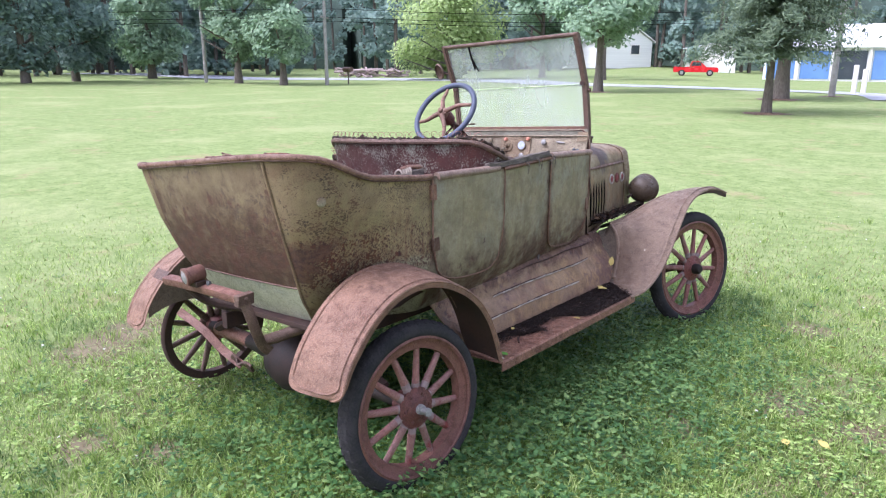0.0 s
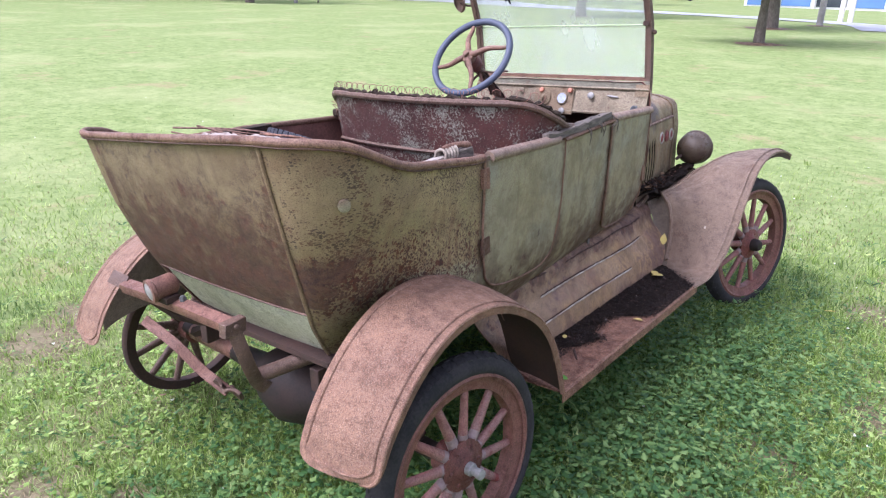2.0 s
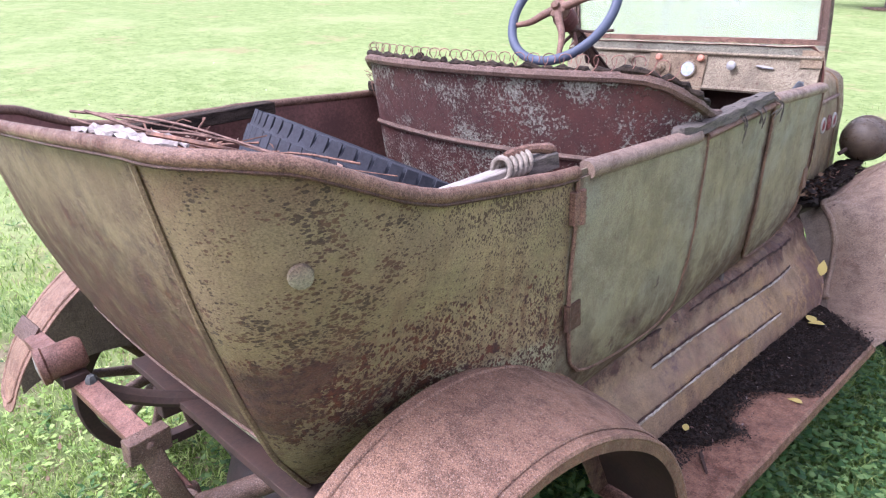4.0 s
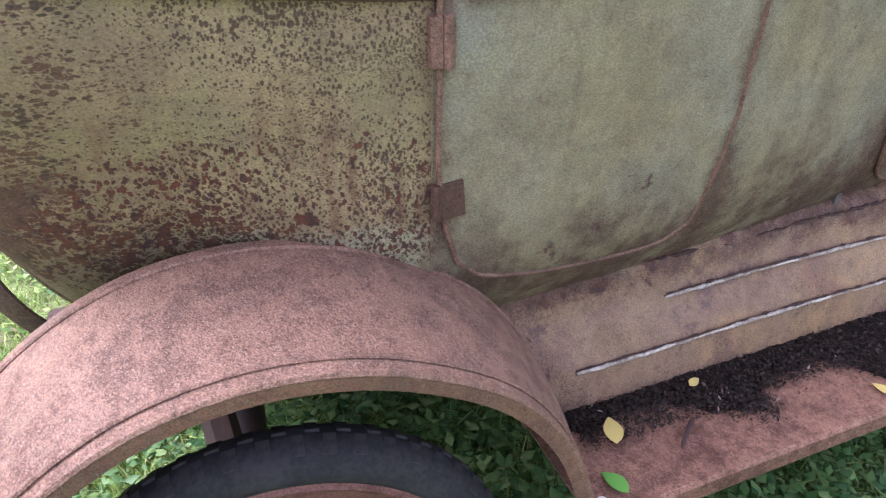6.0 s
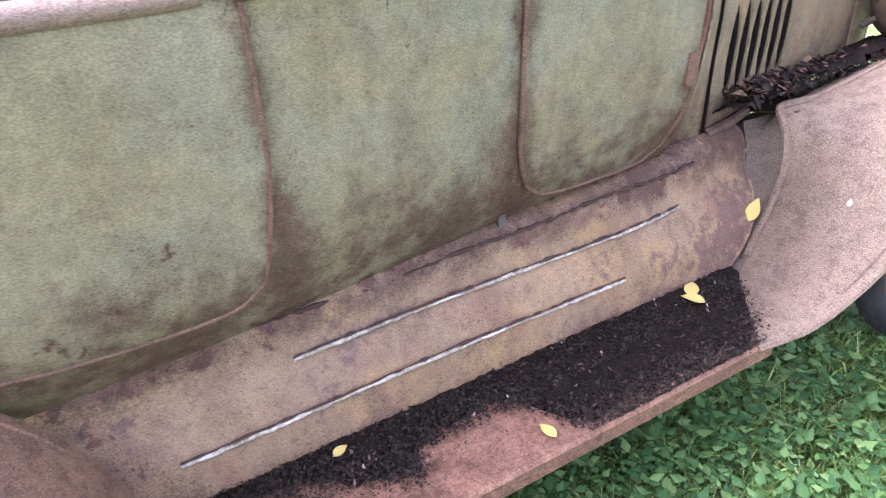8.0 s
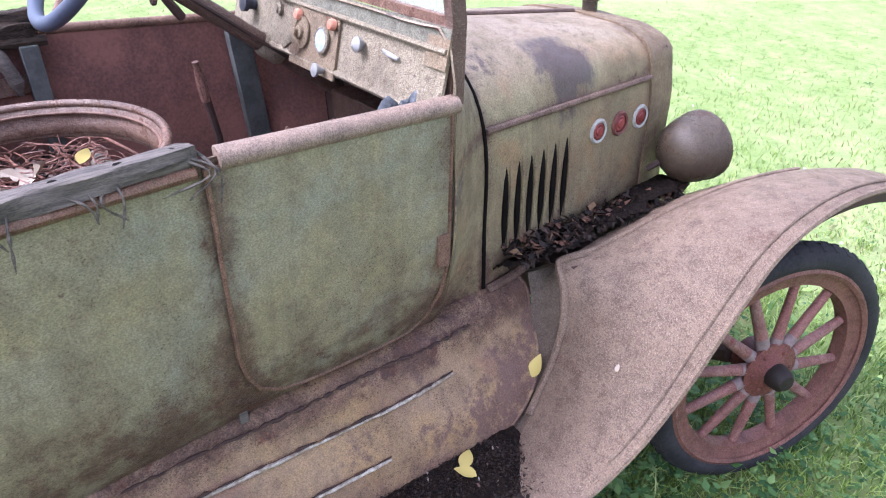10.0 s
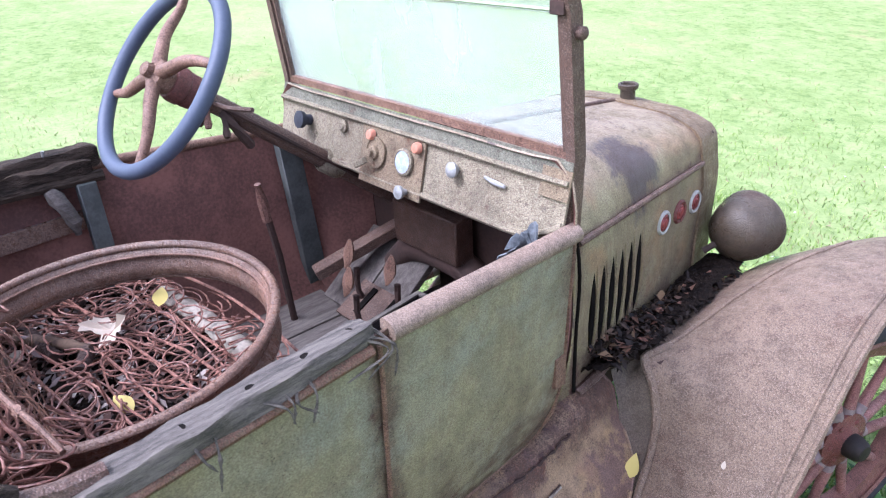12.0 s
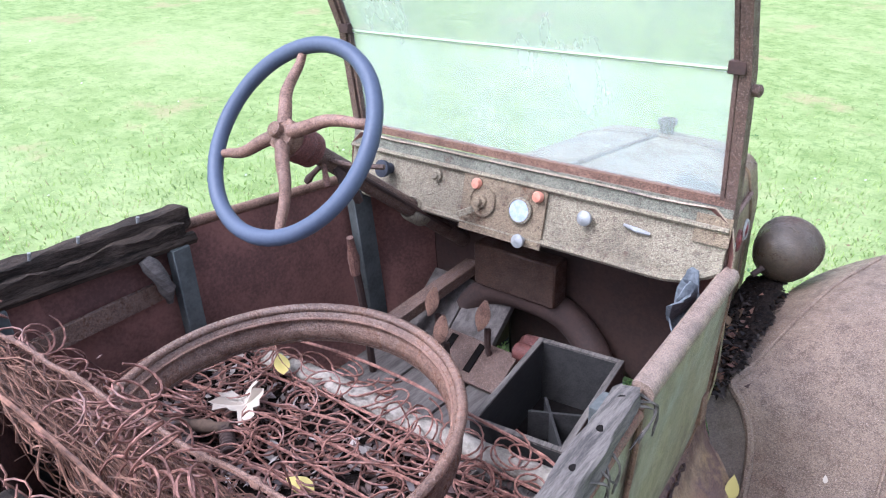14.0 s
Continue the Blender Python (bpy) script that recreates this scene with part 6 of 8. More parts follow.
for s in (1, -1):
    part("frame_rail", Build().box((s * 0.30, 1.25, 0.60), (0.04, 2.85, 0.08)), m_under, car)
part("floor_pan", Build().box((0, 0.56, 0.685), (0.78, 1.50, 0.02)), m_under, car)
part("engine", Build().box((0, 2.24, 0.80), (0.30, 0.55, 0.42)), m_under, car, "dark engine block under the hood")
for s in (1, -1):
    q = np.array([[(s * x, y, z) for x, z in ((0.29, 0.675), (0.39, 0.695), (0.485, 0.722))] for y in np.linspace(2.125, 2.62, 12)])
    q[..., 2] += np.linspace(0.012, 0.06, 12)[:, None] * (np.array([0.2, 0.5, 0.6]))[None]
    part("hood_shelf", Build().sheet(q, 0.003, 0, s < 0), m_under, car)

# bracket behind the body: a bar with a lamp on it, held by two straps
bracket = part("rear_bracket", flat_strap([(-0.37, -0.388, 0.836), (-0.20, -0.382, 0.838), (0.0, -0.376, 0.836), (0.205, -0.366, 0.828)], 0.042, 0.034, (0, 1, 0.25)), m_iron, car, "pink-rusted hollow iron bar behind the body")
part("torn_end", flat_strap([(-0.36, -0.390, 0.848), (-0.40, -0.394, 0.852), (-0.435, -0.402, 0.862)], 0.046, 0.005, (0, 0.6, 0.8)), m_brown, bracket, "torn curled end of the bar")
clamp = part("clamp", Build().box((0.196, -0.366, 0.828), (0.030, 0.078, 0.046), pose(0, 0, 0, 0, 6, 6)), m_brown, bracket, "brown clamp plate bent round the bar's end")
part("rivet", Build().lathe([(0.009, 0), (0.008, 0.004), (0.004, 0.006), (0, 0.0065)], (0.213, -0.366, 0.832), (1, 0, 0.1), 10), m_brown, clamp)
part("bolt", Build().lathe([(0.012, 0), (0.012, 0.010), (0.007, 0.016), (0, 0.017)], (-0.045, -0.372, 0.854), (0, 0, 1), 6), m_greypost, bracket, "small grey-green bolt head")
part("strap", flat_strap([(0.200, -0.366, 0.815), (0.206, -0.348, 0.735), (0.196, -0.322, 0.662), (0.180, -0.290, 0.604), (0.178, -0.262, 0.578)], 0.042, 0.009, (0.35, 0.75, 0.55)), m_brown, bracket, "green-brown flat strap bent under the pipe")
part("pipe", Build().tube(smooth_line([(0.160, -0.288, 0.622), (0.185, -0.240, 0.630), (0.235, -0.150, 0.650), (0.31, -0.03, 0.665)], 14), 0.024, 12), m_brown, bracket, "rusted pipe running under the body")
part("strap", flat_strap([(-0.50, -0.285, 0.640), (-0.35, -0.250, 0.558), (-0.275, -0.222, 0.483), (-0.165, -0.190, 0.412)], 0.038, 0.009, (0.35, 0.75, 0.55)), m_iron, bracket)
part("shackle", flat_strap([(-0.215, -0.208, 0.452), (-0.185, -0.196, 0.425), (-0.155, -0.184, 0.420), (-0.115, -0.172, 0.402)], 0.060, 0.014), m_brown, bracket, "bent shackle round the strap's end")
part("arm", Build().tube(smooth_line([(-0.22, -0.380, 0.820), (-0.19, -0.31, 0.745), (-0.14, -0.20, 0.695), (-0.06, -0.08, 0.685)], 14), 0.024, 8, flat=0.7), m_under, bracket, "dark curved arm under the tub")
LAMP, LAMP_AXIS = np.array((-0.104, -0.408, 0.896)), np.array((0.12, 0.96, 0.12))
lamp = part("tail_lamp", Build().lathe([(0, 0.052), (0.026, 0.050), (0.034, 0.040), (0.034, -0.02), (0.038, -0.024), (0.038, -0.036), (0.030, -0.038)], LAMP, LAMP_AXIS, 22), m_iron, bracket, "small round tail lamp on the bar")
part("lens", Build().lathe([(0.030, 0), (0.022, -0.004), (0, -0.006)], LAMP - 0.036 * LAMP_AXIS, LAMP_AXIS, 22), m_metal, lamp, "cloudy grey lens")
part("lamp_foot", Build().box((-0.102, -0.394, 0.860), (0.075, 0.05, 0.022), pose(0, 0, 0, 0, 2, 3)), m_under, lamp)

# headlights
for s in (1, -1):
    c = (s * 0.403, 2.632, 0.884)
    hl = part("headlight", Build().lathe([(0, -0.090), (0.03, -0.087), (0.058, -0.074), (0.080, -0.048), (0.091, -0.01), (0.093, 0.026), (0.097, 0.031), (0.098, 0.046), (0.089, 0.053)], c, (0, 1, 0.02), 32), m_lamp, car, "round rust-brown headlight bowl")
    part("glass", Build().lathe([(0.09, 0.048), (0.05, 0.058), (0, 0.062)], c, (0, 1, 0.02), 28), m_metal, hl)
    part("post", Build().tube([(c[0] - 0.0, 2.63, 0.79), (c[0], 2.60, 0.765), (c[0] - s * 0.06, 2.58, 0.74)], 0.016, 8), m_under, hl)
    part("socket", Build().tube([(c[0] - 0.035, 2.55, 0.855), (c[0] - 0.055, 2.525, 0.835)], 0.009, 8), m_under, hl)

# dashboard
def dash_sheet(x0, x1, z0, z1, proud, nx=12, nz=4):
    return np.array([[(x, 1.735 + 0.037 * (z - 1.19) / 0.142 - proud, z) for z in np.linspace(z0 + (0.040 * max(0.0, (x - 0.36) / 0.128) ** 2.2 if z0 < 1.19 else 0.0), z1, nz)] for x in np.linspace(x0, x1, nx)])


dash = part("dashboard", Build().sheet(dash_sheet(-0.488, 0.488, 1.188, 1.305, 0, 40), 0.006, 1), [m_dash, m_under], car, "tan speckled dashboard panel with old knobs")
part("dash_moulding", Build().sheet(dash_sheet(-0.488, 0.488, 1.302, 1.340, 0.003), 0.006, 0), m_dashstrip, dash, "grey-green strip above the dashboard")
part("dash_bead", Build().tube([(-0.488, 1.758, 1.303), (0.488, 1.758, 1.303)], 0.006, 6), m_dash, dash)
part("dash_lip", Build().tube(dash_sheet(-0.488, 0.488, 1.188, 1.305, 0, 40)[:, 0], 0.008, 6), m_dash, dash)
part("end_plate", Build().sheet(dash_sheet(0.425, 0.492, 1.272, 1.325, 0.006, 5), 0.004), m_plate, dash, "rusted corner plate at the dashboard's end")
plate = part("instrument_plate", Build().sheet(dash_sheet(-0.115, 0.108, 1.172, 1.298, 0.007, 8), 0.005), m_plate, dash, "raised instrument plate")


def on_dash(x, z, proud=0.0):
    return np.array((x, 1.735 + 0.037 * (z - 1.19) / 0.142 - proud, z))


face = (0, -0.967, 0.25)
for x, z, prof, mat, lab in (
    (-0.352, 1.264, [(0.014, 0), (0.013, 0.02), (0.021, 0.022), (0.022, 0.034), (0.012, 0.038), (0, 0.038)], m_tyre2, "black knob"),
    (-0.20, 1.276, [(0.016, 0), (0.016, 0.006), (0.010, 0.008), (0.008, 0.012), (0, 0.012)], m_dash, "round screw head"),
    (-0.073, 1.282, [(0.012, 0), (0.013, 0.007), (0.010, 0.013), (0, 0.015)], m_orange, "orange button"),
    (0.090, 1.285, [(0.012, 0), (0.013, 0.007), (0.010, 0.013), (0, 0.015)], m_orange, "orange button"),
    (0.206, 1.264, [(0.007, 0), (0.007, 0.008), (0.015, 0.010), (0.016, 0.018), (0.009, 0.024), (0, 0.025)], m_metal, "pale round knob"),
    (0.064, 1.186, [(0.007, 0), (0.007, 0.014), (0.015, 0.016), (0.015, 0.022), (0, 0.026)], m_metal, "small pale knob"),
    (0.048, 1.247, [(0.030, 0), (0.030, 0.005), (0.025, 0.008), (0.024, 0.006)], m_dash, "round gauge bezel"),
    (0.048, 1.247, [(0.0245, 0.0065), (0, 0.0075)], m_dial, "pale gauge glass"),
    (-0.055, 1.246, [(0.036, 0), (0.036, 0.004), (0.031, 0.005), (0.030, 0.003), (0.016, 0.004), (0.015, 0.012), (0.009, 0.014), (0.009, 0.024), (0, 0.025)], m_plate, "rusted switch plate"),
):
    part("knob" if "knob" in lab or "button" in lab else "gauge", Build().lathe(prof, on_dash(x, z, 0.010 if abs(x) < 0.11 else 0.002), face, 20), mat, plate if abs(x) < 0.11 else dash, lab)
part("switch_lever", Build().box(on_dash(-0.085, 1.222, 0.03), (0.045, 0.012, 0.014), pose(0, 0, 0, 0, -28, 0)), m_dash, plate)
part("pull_handle", Build().tube([on_dash(0.288, 1.270, 0.006), on_dash(0.315, 1.267, 0.008), on_dash(0.344, 1.264, 0.006)], [0.003, 0.0055, 0.0035], 8), m_metal, dash, "dull grey pull handle")
part("under_dash_box", Build().box((-0.05, 1.885, 1.005), (0.245, 0.06, 0.12)), m_hingeplate, car, "dull metal box under the dashboard")

# windshield
WS = ((1.352, 1.787), (1.590, 1.765), (1.858, 1.668))


def ws_y(z):
    return float(np.interp(z, [1.20, 1.352, 1.590, 1.858], [1.778, 1.787, 1.765, WS[2][1]]))


def bar_box(pts, wx, wy):
    """A flat bar along points in the y-z plane."""
    p = np.array(pts, float)
    ring = np.array([[q + np.array((a * wx / 2, c * wy / 2, 0)) for a, c in ((-1, -1), (1, -1), (1, 1), (-1, 1))] for q in p])
    bb = Build().grid(ring, loop_v=True, flip=True)
    bb.add(ring[0], [(0, 1, 2, 3)])
    bb.add(ring[-1], [(3, 2, 1, 0)])
    return bb


windshield = part("windshield", bar_box([(0.0, 1.787, 1.340), (0.0, 1.787, 1.357)], 0.945, 0.020), m_rail, car, "two-pane windshield in a rusted frame, dusty glass")
for s in (1, -1):
    part("post", bar_box([(s * 0.479, ws_y(z), z) for z in (1.205, 1.35, 1.47, 1.59, 1.72, 1.862)], 0.020, 0.030), m_brown, windshield)
    part("frame_bar", bar_box([(s * 0.462, ws_y(z) - 0.004, z) for z in (1.352, 1.47, 1.585)], 0.008, 0.012), m_brown, windshield)
    part("frame_bar", bar_box([(s * 0.462, ws_y(z) - 0.004, z) for z in (1.60, 1.73, 1.85)], 0.008, 0.012), m_brown, windshield)
    part("screw", Build().lathe([(0.011, 0), (0.011, 0.012), (0.006, 0.016), (0, 0.016)], (s * 0.488, ws_y(1.558) + 0.004, 1.558), (s, 0, 0), 12), m_brown, windshield)
    part("clamp", Build().box((s * 0.466, ws_y(1.595) - 0.012, 1.598), (0.030, 0.016, 0.022)), m_under, windshield)
part("top_bar", Build().tube([(-0.487, WS[2][1], 1.858), (0.487, WS[2][1], 1.858)], 0.012, 10), m_brown, windshield)
for z0, z1 in ((1.356, 1.586), (1.594, 1.850)):
    g = np.array([[(x, ws_y(z), z) for z in np.linspace(z0, z1, 4)] for x in (-0.459, 0, 0.459)])
    pane = part("pane", Build().sheet(g, 0.005, 0), m_glass, windshield, "dusty glass pane")
    pane.visible_shadow = False
part("pane_edge", Build().tube([(-0.459, ws_y(1.590), 1.590), (0.459, ws_y(1.590), 1.590)], 0.0035, 6), varied("pane_edge_strip", ((0.33, 0.42, 0.24), (0.38, 0.46, 0.28))), windshield, "pale yellow-green glass edge")
wiper = part("wiper", Build().tube([(-0.27, WS[2][1] - 0.012, 1.845), (-0.272, ws_y(1.80) - 0.015, 1.80), (-0.265, ws_y(1.72) - 0.012, 1.715)], 0.006, 6), m_black, windshield, "hand wiper hanging from the top bar")
part("wiper_blade", Build().tube([(-0.272, ws_y(1.79) - 0.015, 1.79), (-0.245, ws_y(1.70) - 0.010, 1.70)], 0.004, 6), m_black, wiper)
mirror = part("side_mirror", Build().lathe([(0.045, 0.0), (0.052, 0.006), (0.050, 0.012), (0.03, 0.022), (0, 0.026)], (-0.565, 1.70, 1.715), (0.35, 0.90, 0.25), 22), m_brown, windshield, "rusted round mirror by the post")
part("arm", Build().tube([(-0.565, 1.715, 1.715), (-0.53, 1.735, 1.70), (-0.50, ws_y(1.70), 1.70)], 0.006, 6), m_under, mirror)

# steering
HUB, AXIS = np.array((-0.249, 1.370, 1.463)), np.array((0.03, -0.787, 0.617))
AXIS /= np.linalg.norm(AXIS)
e1 = np.array((1.0, 0, 0)) - AXIS * AXIS[0]
e1 /= np.linalg.norm(e1)
e2 = np.cross(AXIS, e1)
ring_pts = [HUB + np.array((0.024, -0.013, 0.003)) + 0.198 * (math.cos(a) * e1 + math.sin(a) * e2) for a in np.linspace(0, 2 * math.pi, 48, endpoint=False)]
steering = part("steering_wheel", Build().tube(ring_pts, 0.0160, 12, loop=True), m_wheelrim, car, "blue-grey steering wheel rim on four rusted spokes")
for k in range(4):
    a = radians(22) + k * math.pi / 2
    d, side_d = math.cos(a) * e1 + math.sin(a) * e2, -math.sin(a) * e1 + math.cos(a) * e2
    pts = [HUB + d * r * 0.194 + side_d * w + AXIS * o + np.array((0.024, -0.013, 0.003)) * r for r, w, o in ((0.1, 0, 0.012), (0.3, 0.004, 0.012), (0.5, 0.011, 0.008), (0.7, 0.006, 0.0), (0.85, -0.003, -0.004), (1.0, -0.006, -0.004))]
    part("spoke", Build().tube(smooth_line(pts, 12), np.r_[np.linspace(0.0150, 0.0115, 7), np.linspace(0.011, 0.0085, 5)], 12), m_rail, steering)
part("hub", Build().lathe([(0.030, -0.02), (0.033, 0.0), (0.032, 0.018), (0.022, 0.024), (0.015, 0.026), (0.015, 0.040), (0.010, 0.044), (0, 0.044)], HUB, AXIS, 20), m_fender, steering, "pink-rusted hub with a nut")
part("gear_case", Build().lathe([(0.02, -0.012), (0.036, -0.016), (0.040, -0.028), (0.040, -0.044), (0.036, -0.048), (0.038, -0.054), (0.037, -0.072), (0.02, -0.082)], HUB, AXIS, 24), m_hub, steering)
col = Build().tube([HUB - AXIS * 0.08, HUB - AXIS * 0.30, HUB - AXIS * 0.72], [0.021, 0.023, 0.023], 12)
column = part("steering_column", col, m_brown, car, "long brown steering column")
part("column_collar", Build().lathe([(0.026, -0.01), (0.032, 0), (0.032, 0.05), (0.026, 0.06)], HUB - AXIS * 0.50, AXIS, 16), m_dash, column)
part("lever", Build().tube(smooth_line([HUB - AXIS * 0.11, HUB - AXIS * 0.12 + (0.06, 0, 0.0), HUB - AXIS * 0.13 + (0.15, 0.01, 0.012)], 8), 0.0055, 6), m_brown, column)
part("lever", Build().tube(smooth_line([HUB - AXIS * 0.13, HUB - AXIS * 0.15 + (0.03, 0, -0.03), HUB - AXIS * 0.20 + (0.02, 0, -0.06)], 8), 0.011, 6), m_under, column)
for k, (o1, o2) in enumerate(((-0.10, 0.02), (-0.125, -0.035), (-0.14, 0.03))):
    part("quadrant_arm", Build().tube(smooth_line([HUB + AXIS * o1, HUB + AXIS * (o1 - 0.012) + e1 * o2 + e2 * -0.03, HUB + AXIS * (o1 - 0.02) + e1 * o2 * 1.6 + e2 * -0.055], 8), [0.008, 0.0075, 0.007, 0.006, 0.006, 0.007, 0.009, 0.006], 7), m_under if k else m_iron, column)
part("control_rod", Build().tube([HUB - AXIS * 0.11 + e1 * 0.028, HUB - AXIS * 0.6 + e1 * 0.03], 0.005, 6), m_under, column)

# front seat: its back panel seen from behind, the box under the cushion
def seat_back_point(u, v):
    s = min(1.0, max(0.0, (abs(u) - 0.60) / 0.40))
    top = 1.358 - 0.105 * (3 * s * s - 2 * s**3)
    z = 0.70 + (top - 0.70) * v
    y = 0.715 - 0.085 * (z - 0.70) / 0.68 + 0.085 * min(1, abs(u) / 0.7) ** 2 + 0.21 * max(0.0, (abs(u) - 0.6) / 0.4) ** 1.5
    x = 0.52 * abs(u) / 0.7 if abs(u) < 0.7 else 0.52 + 0.075 * math.sin((abs(u) - 0.7) / 0.3 * math.pi / 2)
    return math.copysign(min(x, half_width(y, z) - 0.014), u), y, z


sb = np.array([[seat_back_point(u, v) for v in np.linspace(0, 1, 16)] for u in np.linspace(-1, 1, 36)])
seat = part("front_seat", Build().sheet(sb, 0.006, 1, False), [m_lichen, m_inside], car, "dark maroon seat back crusted with grey lichen")
part("top_edge", Build().tube(sb[:, -1] + (0, -0.004, 0), 0.013, 8), m_brown, seat)
q2 = np.random.default_rng(77)
hem = smooth_line(sb[2:-2, -1] + (0, 0.004, 0.014), 90) + q2.normal(0, 0.003, (90, 3))
part("torn_hem", Build().tube(hem, np.clip(0.009 + q2.normal(0, 0.0035, 90), 0.003, 0.016), 7, flat=0.8), m_blackwood, seat, "ragged black remains of leather along the seat's top")
mid = np.array([seat_back_point(u, 0.70) for u in np.linspace(-0.99, 0.99, 24)])
part("cross_bead", Build().tube(mid + (0, -0.004, 0), 0.008, 6), m_brown, seat)
part("seat_box", Build().box((0, 1.08, 0.80), (0.90, 0.44, 0.20)), m_under, seat, "dark box under the seat springs")
part("seat_front", Build().box((0, 1.305, 0.81), (0.90, 0.018, 0.28)), m_floorwood, seat)

# floor boards, pedals, levers
for k in range(5):
    x = -0.33 + 0.165 * k
    part("floor_board", Build().box((x, 1.52, 0.735), (0.158, 0.44, 0.02)), m_floorwood, car, "worn grey-brown floor board")
    if k < 2:
        part("toe_board", Build().box((x * 0.88, 1.825, 0.825), (0.140, 0.25, 0.02), pose(0, 0, 0, 38)), m_floorwood, car)
for x, y, z in ((-0.215, 1.730, 0.934), (-0.140, 1.672, 0.904), (-0.071, 1.755, 0.928)):
    pd = part("pedal", Build().tube(smooth_line([(x, y + 0.02, z - 0.05), (x + 0.004, y + 0.015, z - 0.11), (x + 0.012, y + 0.05, z - 0.20)], 8), 0.009, 6), m_under, car, "rusted foot pedal")
    w_pad = [0.004, 0.015, 0.021, 0.022, 0.019, 0.013, 0.005]
    pad = np.array([[(x + a * w + 0.006 * (k - 3) / 3, y + 0.008 * (k - 3) / 3 - 0.006 * (1 - a * a), z + 0.042 * (k - 3) / 3) for a in (-1, -0.5, 0, 0.5, 1)] for k, w in enumerate(w_pad)])
    part("pad", Build().sheet(pad, 0.008, 0, True), m_rail, pd)
part("pedal_plate", Build().box((-0.12, 1.745, 0.785), (0.26, 0.12, 0.012), pose(0, 0, 0, 28)), m_brown, car)
brake = part("brake_lever", Build().tube([(-0.322, 1.60, 0.73), (-0.322, 1.588, 0.95), (-0.320, 1.570, 1.09)], 0.010, 8), m_under, car, "upright brake lever with a pink-rusted grip")
part("grip", Build().tube([(-0.320, 1.571, 1.05), (-0.318, 1.568, 1.10), (-0.314, 1.560, 1.155)], [0.012, 0.015, 0.009], 8), m_iron, brake)
part("starter_block", Build().box((0.030, 1.850, 0.790), (0.10, 0.09, 0.085), pose(0, 0, 0, 20, 0, 10), 0, 0.3).tube([(0.0, 1.81, 0.82), (0.07, 1.80, 0.83)], 0.026, 10), m_hub, car, "rust-red housing on the floor")
for dx in (-0.045, 0.045):
    part("pedal_slot", Build().box((-0.14 + dx, 1.748, 0.794), (0.020, 0.085, 0.006), pose(0, 0, 0, 28)), m_black, car)
part("gear_cover", Build().tube(smooth_line([(-0.22, 1.885, 0.84), (-0.16, 1.90, 0.905), (-0.03, 1.905, 0.925), (0.09, 1.90, 0.908), (0.17, 1.88, 0.855), (0.225, 1.85, 0.775), (0.245, 1.82, 0.70)], 22), 0.040, 12), m_under, car, "curved rusted casing on the floor")
part("cross_bar", Build().box((-0.28, 1.82, 0.90), (0.05, 0.30, 0.03), pose(0, 0, 0, 20, 0, -20)), m_brown, car)

# inside of the far wall: posts, bar
for y, wy in ((0.86, 0.045), (1.226, 0.042), (1.742, 0.062)):
    part("body_post", Build().box((-half_width(y, 0.9) + 0.028, y, 0.985), (0.030, wy, 0.46), pose(0, 0, 0, 4 if y > 1.6 else 0)), m_greypost, car, "grey-green inner post")
part("inner_bar", Build().box((-half_width(1.05, 1.1) + 0.034, 1.050, 1.117), (0.012, 0.40, 0.044), pose(0, 0, 0, 0, 0, 3.5)), m_rimband, car, "rusted bar across the inner wall")
part("inner_bracket", Build().tube([(-0.500, 1.150, 1.215), (-0.492, 1.158, 1.195), (-0.486, 1.170, 1.165), (-0.486, 1.178, 1.135), (-0.490, 1.180, 1.100)], [0.014, 0.021, 0.017, 0.019, 0.008], 8), m_floorwood, car, "broken grey stub of wood hanging on the inner wall")
for y in (0.86, 1.30):
    part("body_post", Build().box((half_width(y, 0.9) - 0.030, y, 1.02), (0.026, 0.045, 0.38)), m_greypost, car)


def plank_rail(x, y0, y1, z, wx, wz, mat, name, label, holes, seed, rough=0.0022):
    """A weathered wooden rail along the body's top edge, gnawed and split."""
    r = np.random.default_rng(seed)
    n = 34
    rings = []
    jag = r.normal(0, rough * 2.2, (n, 8, 2))
    for _ in range(3):
        jag = 0.25 * np.roll(jag, 1, 0) + 0.5 * jag + 0.25 * np.roll(jag, -1, 0)
    jag += r.normal(0, rough * 0.35, (n, 8, 2))
    for k, y in enumerate(np.linspace(y0, y1, n)):
        sx = x(y)
        j = jag[k]
        taper = 1 - 0.25 * (k in (0, n - 1))
        prof = [(-0.5, -0.5), (0.5, -0.5), (0.51, 0), (0.5, 0.44), (0.43, 0.5), (-0.43, 0.5), (-0.5, 0.44), (-0.51, 0)]
        rings.append([(sx + a * wx * taper + j[i, 0], y, z(y) + c * wz * taper + j[i, 1]) for i, (a, c) in enumerate(prof)])
    rings = np.array(rings)
    bb = Build().grid(rings, loop_v=True)
    bb.add(rings[0], [tuple(range(8))])
    bb.add(rings[-1], [tuple(range(7, -1, -1))])
    ob = part(name, bb, mat, car, label)
    for y in holes:
        part("hole", Build().lathe([(0.0068, 0.0), (0.0064, 0.0012), (0, 0.0012)], (x(y), y, z(y) + wz * 0.5), (0, 0, 1), 12), m_black, ob)
    return ob


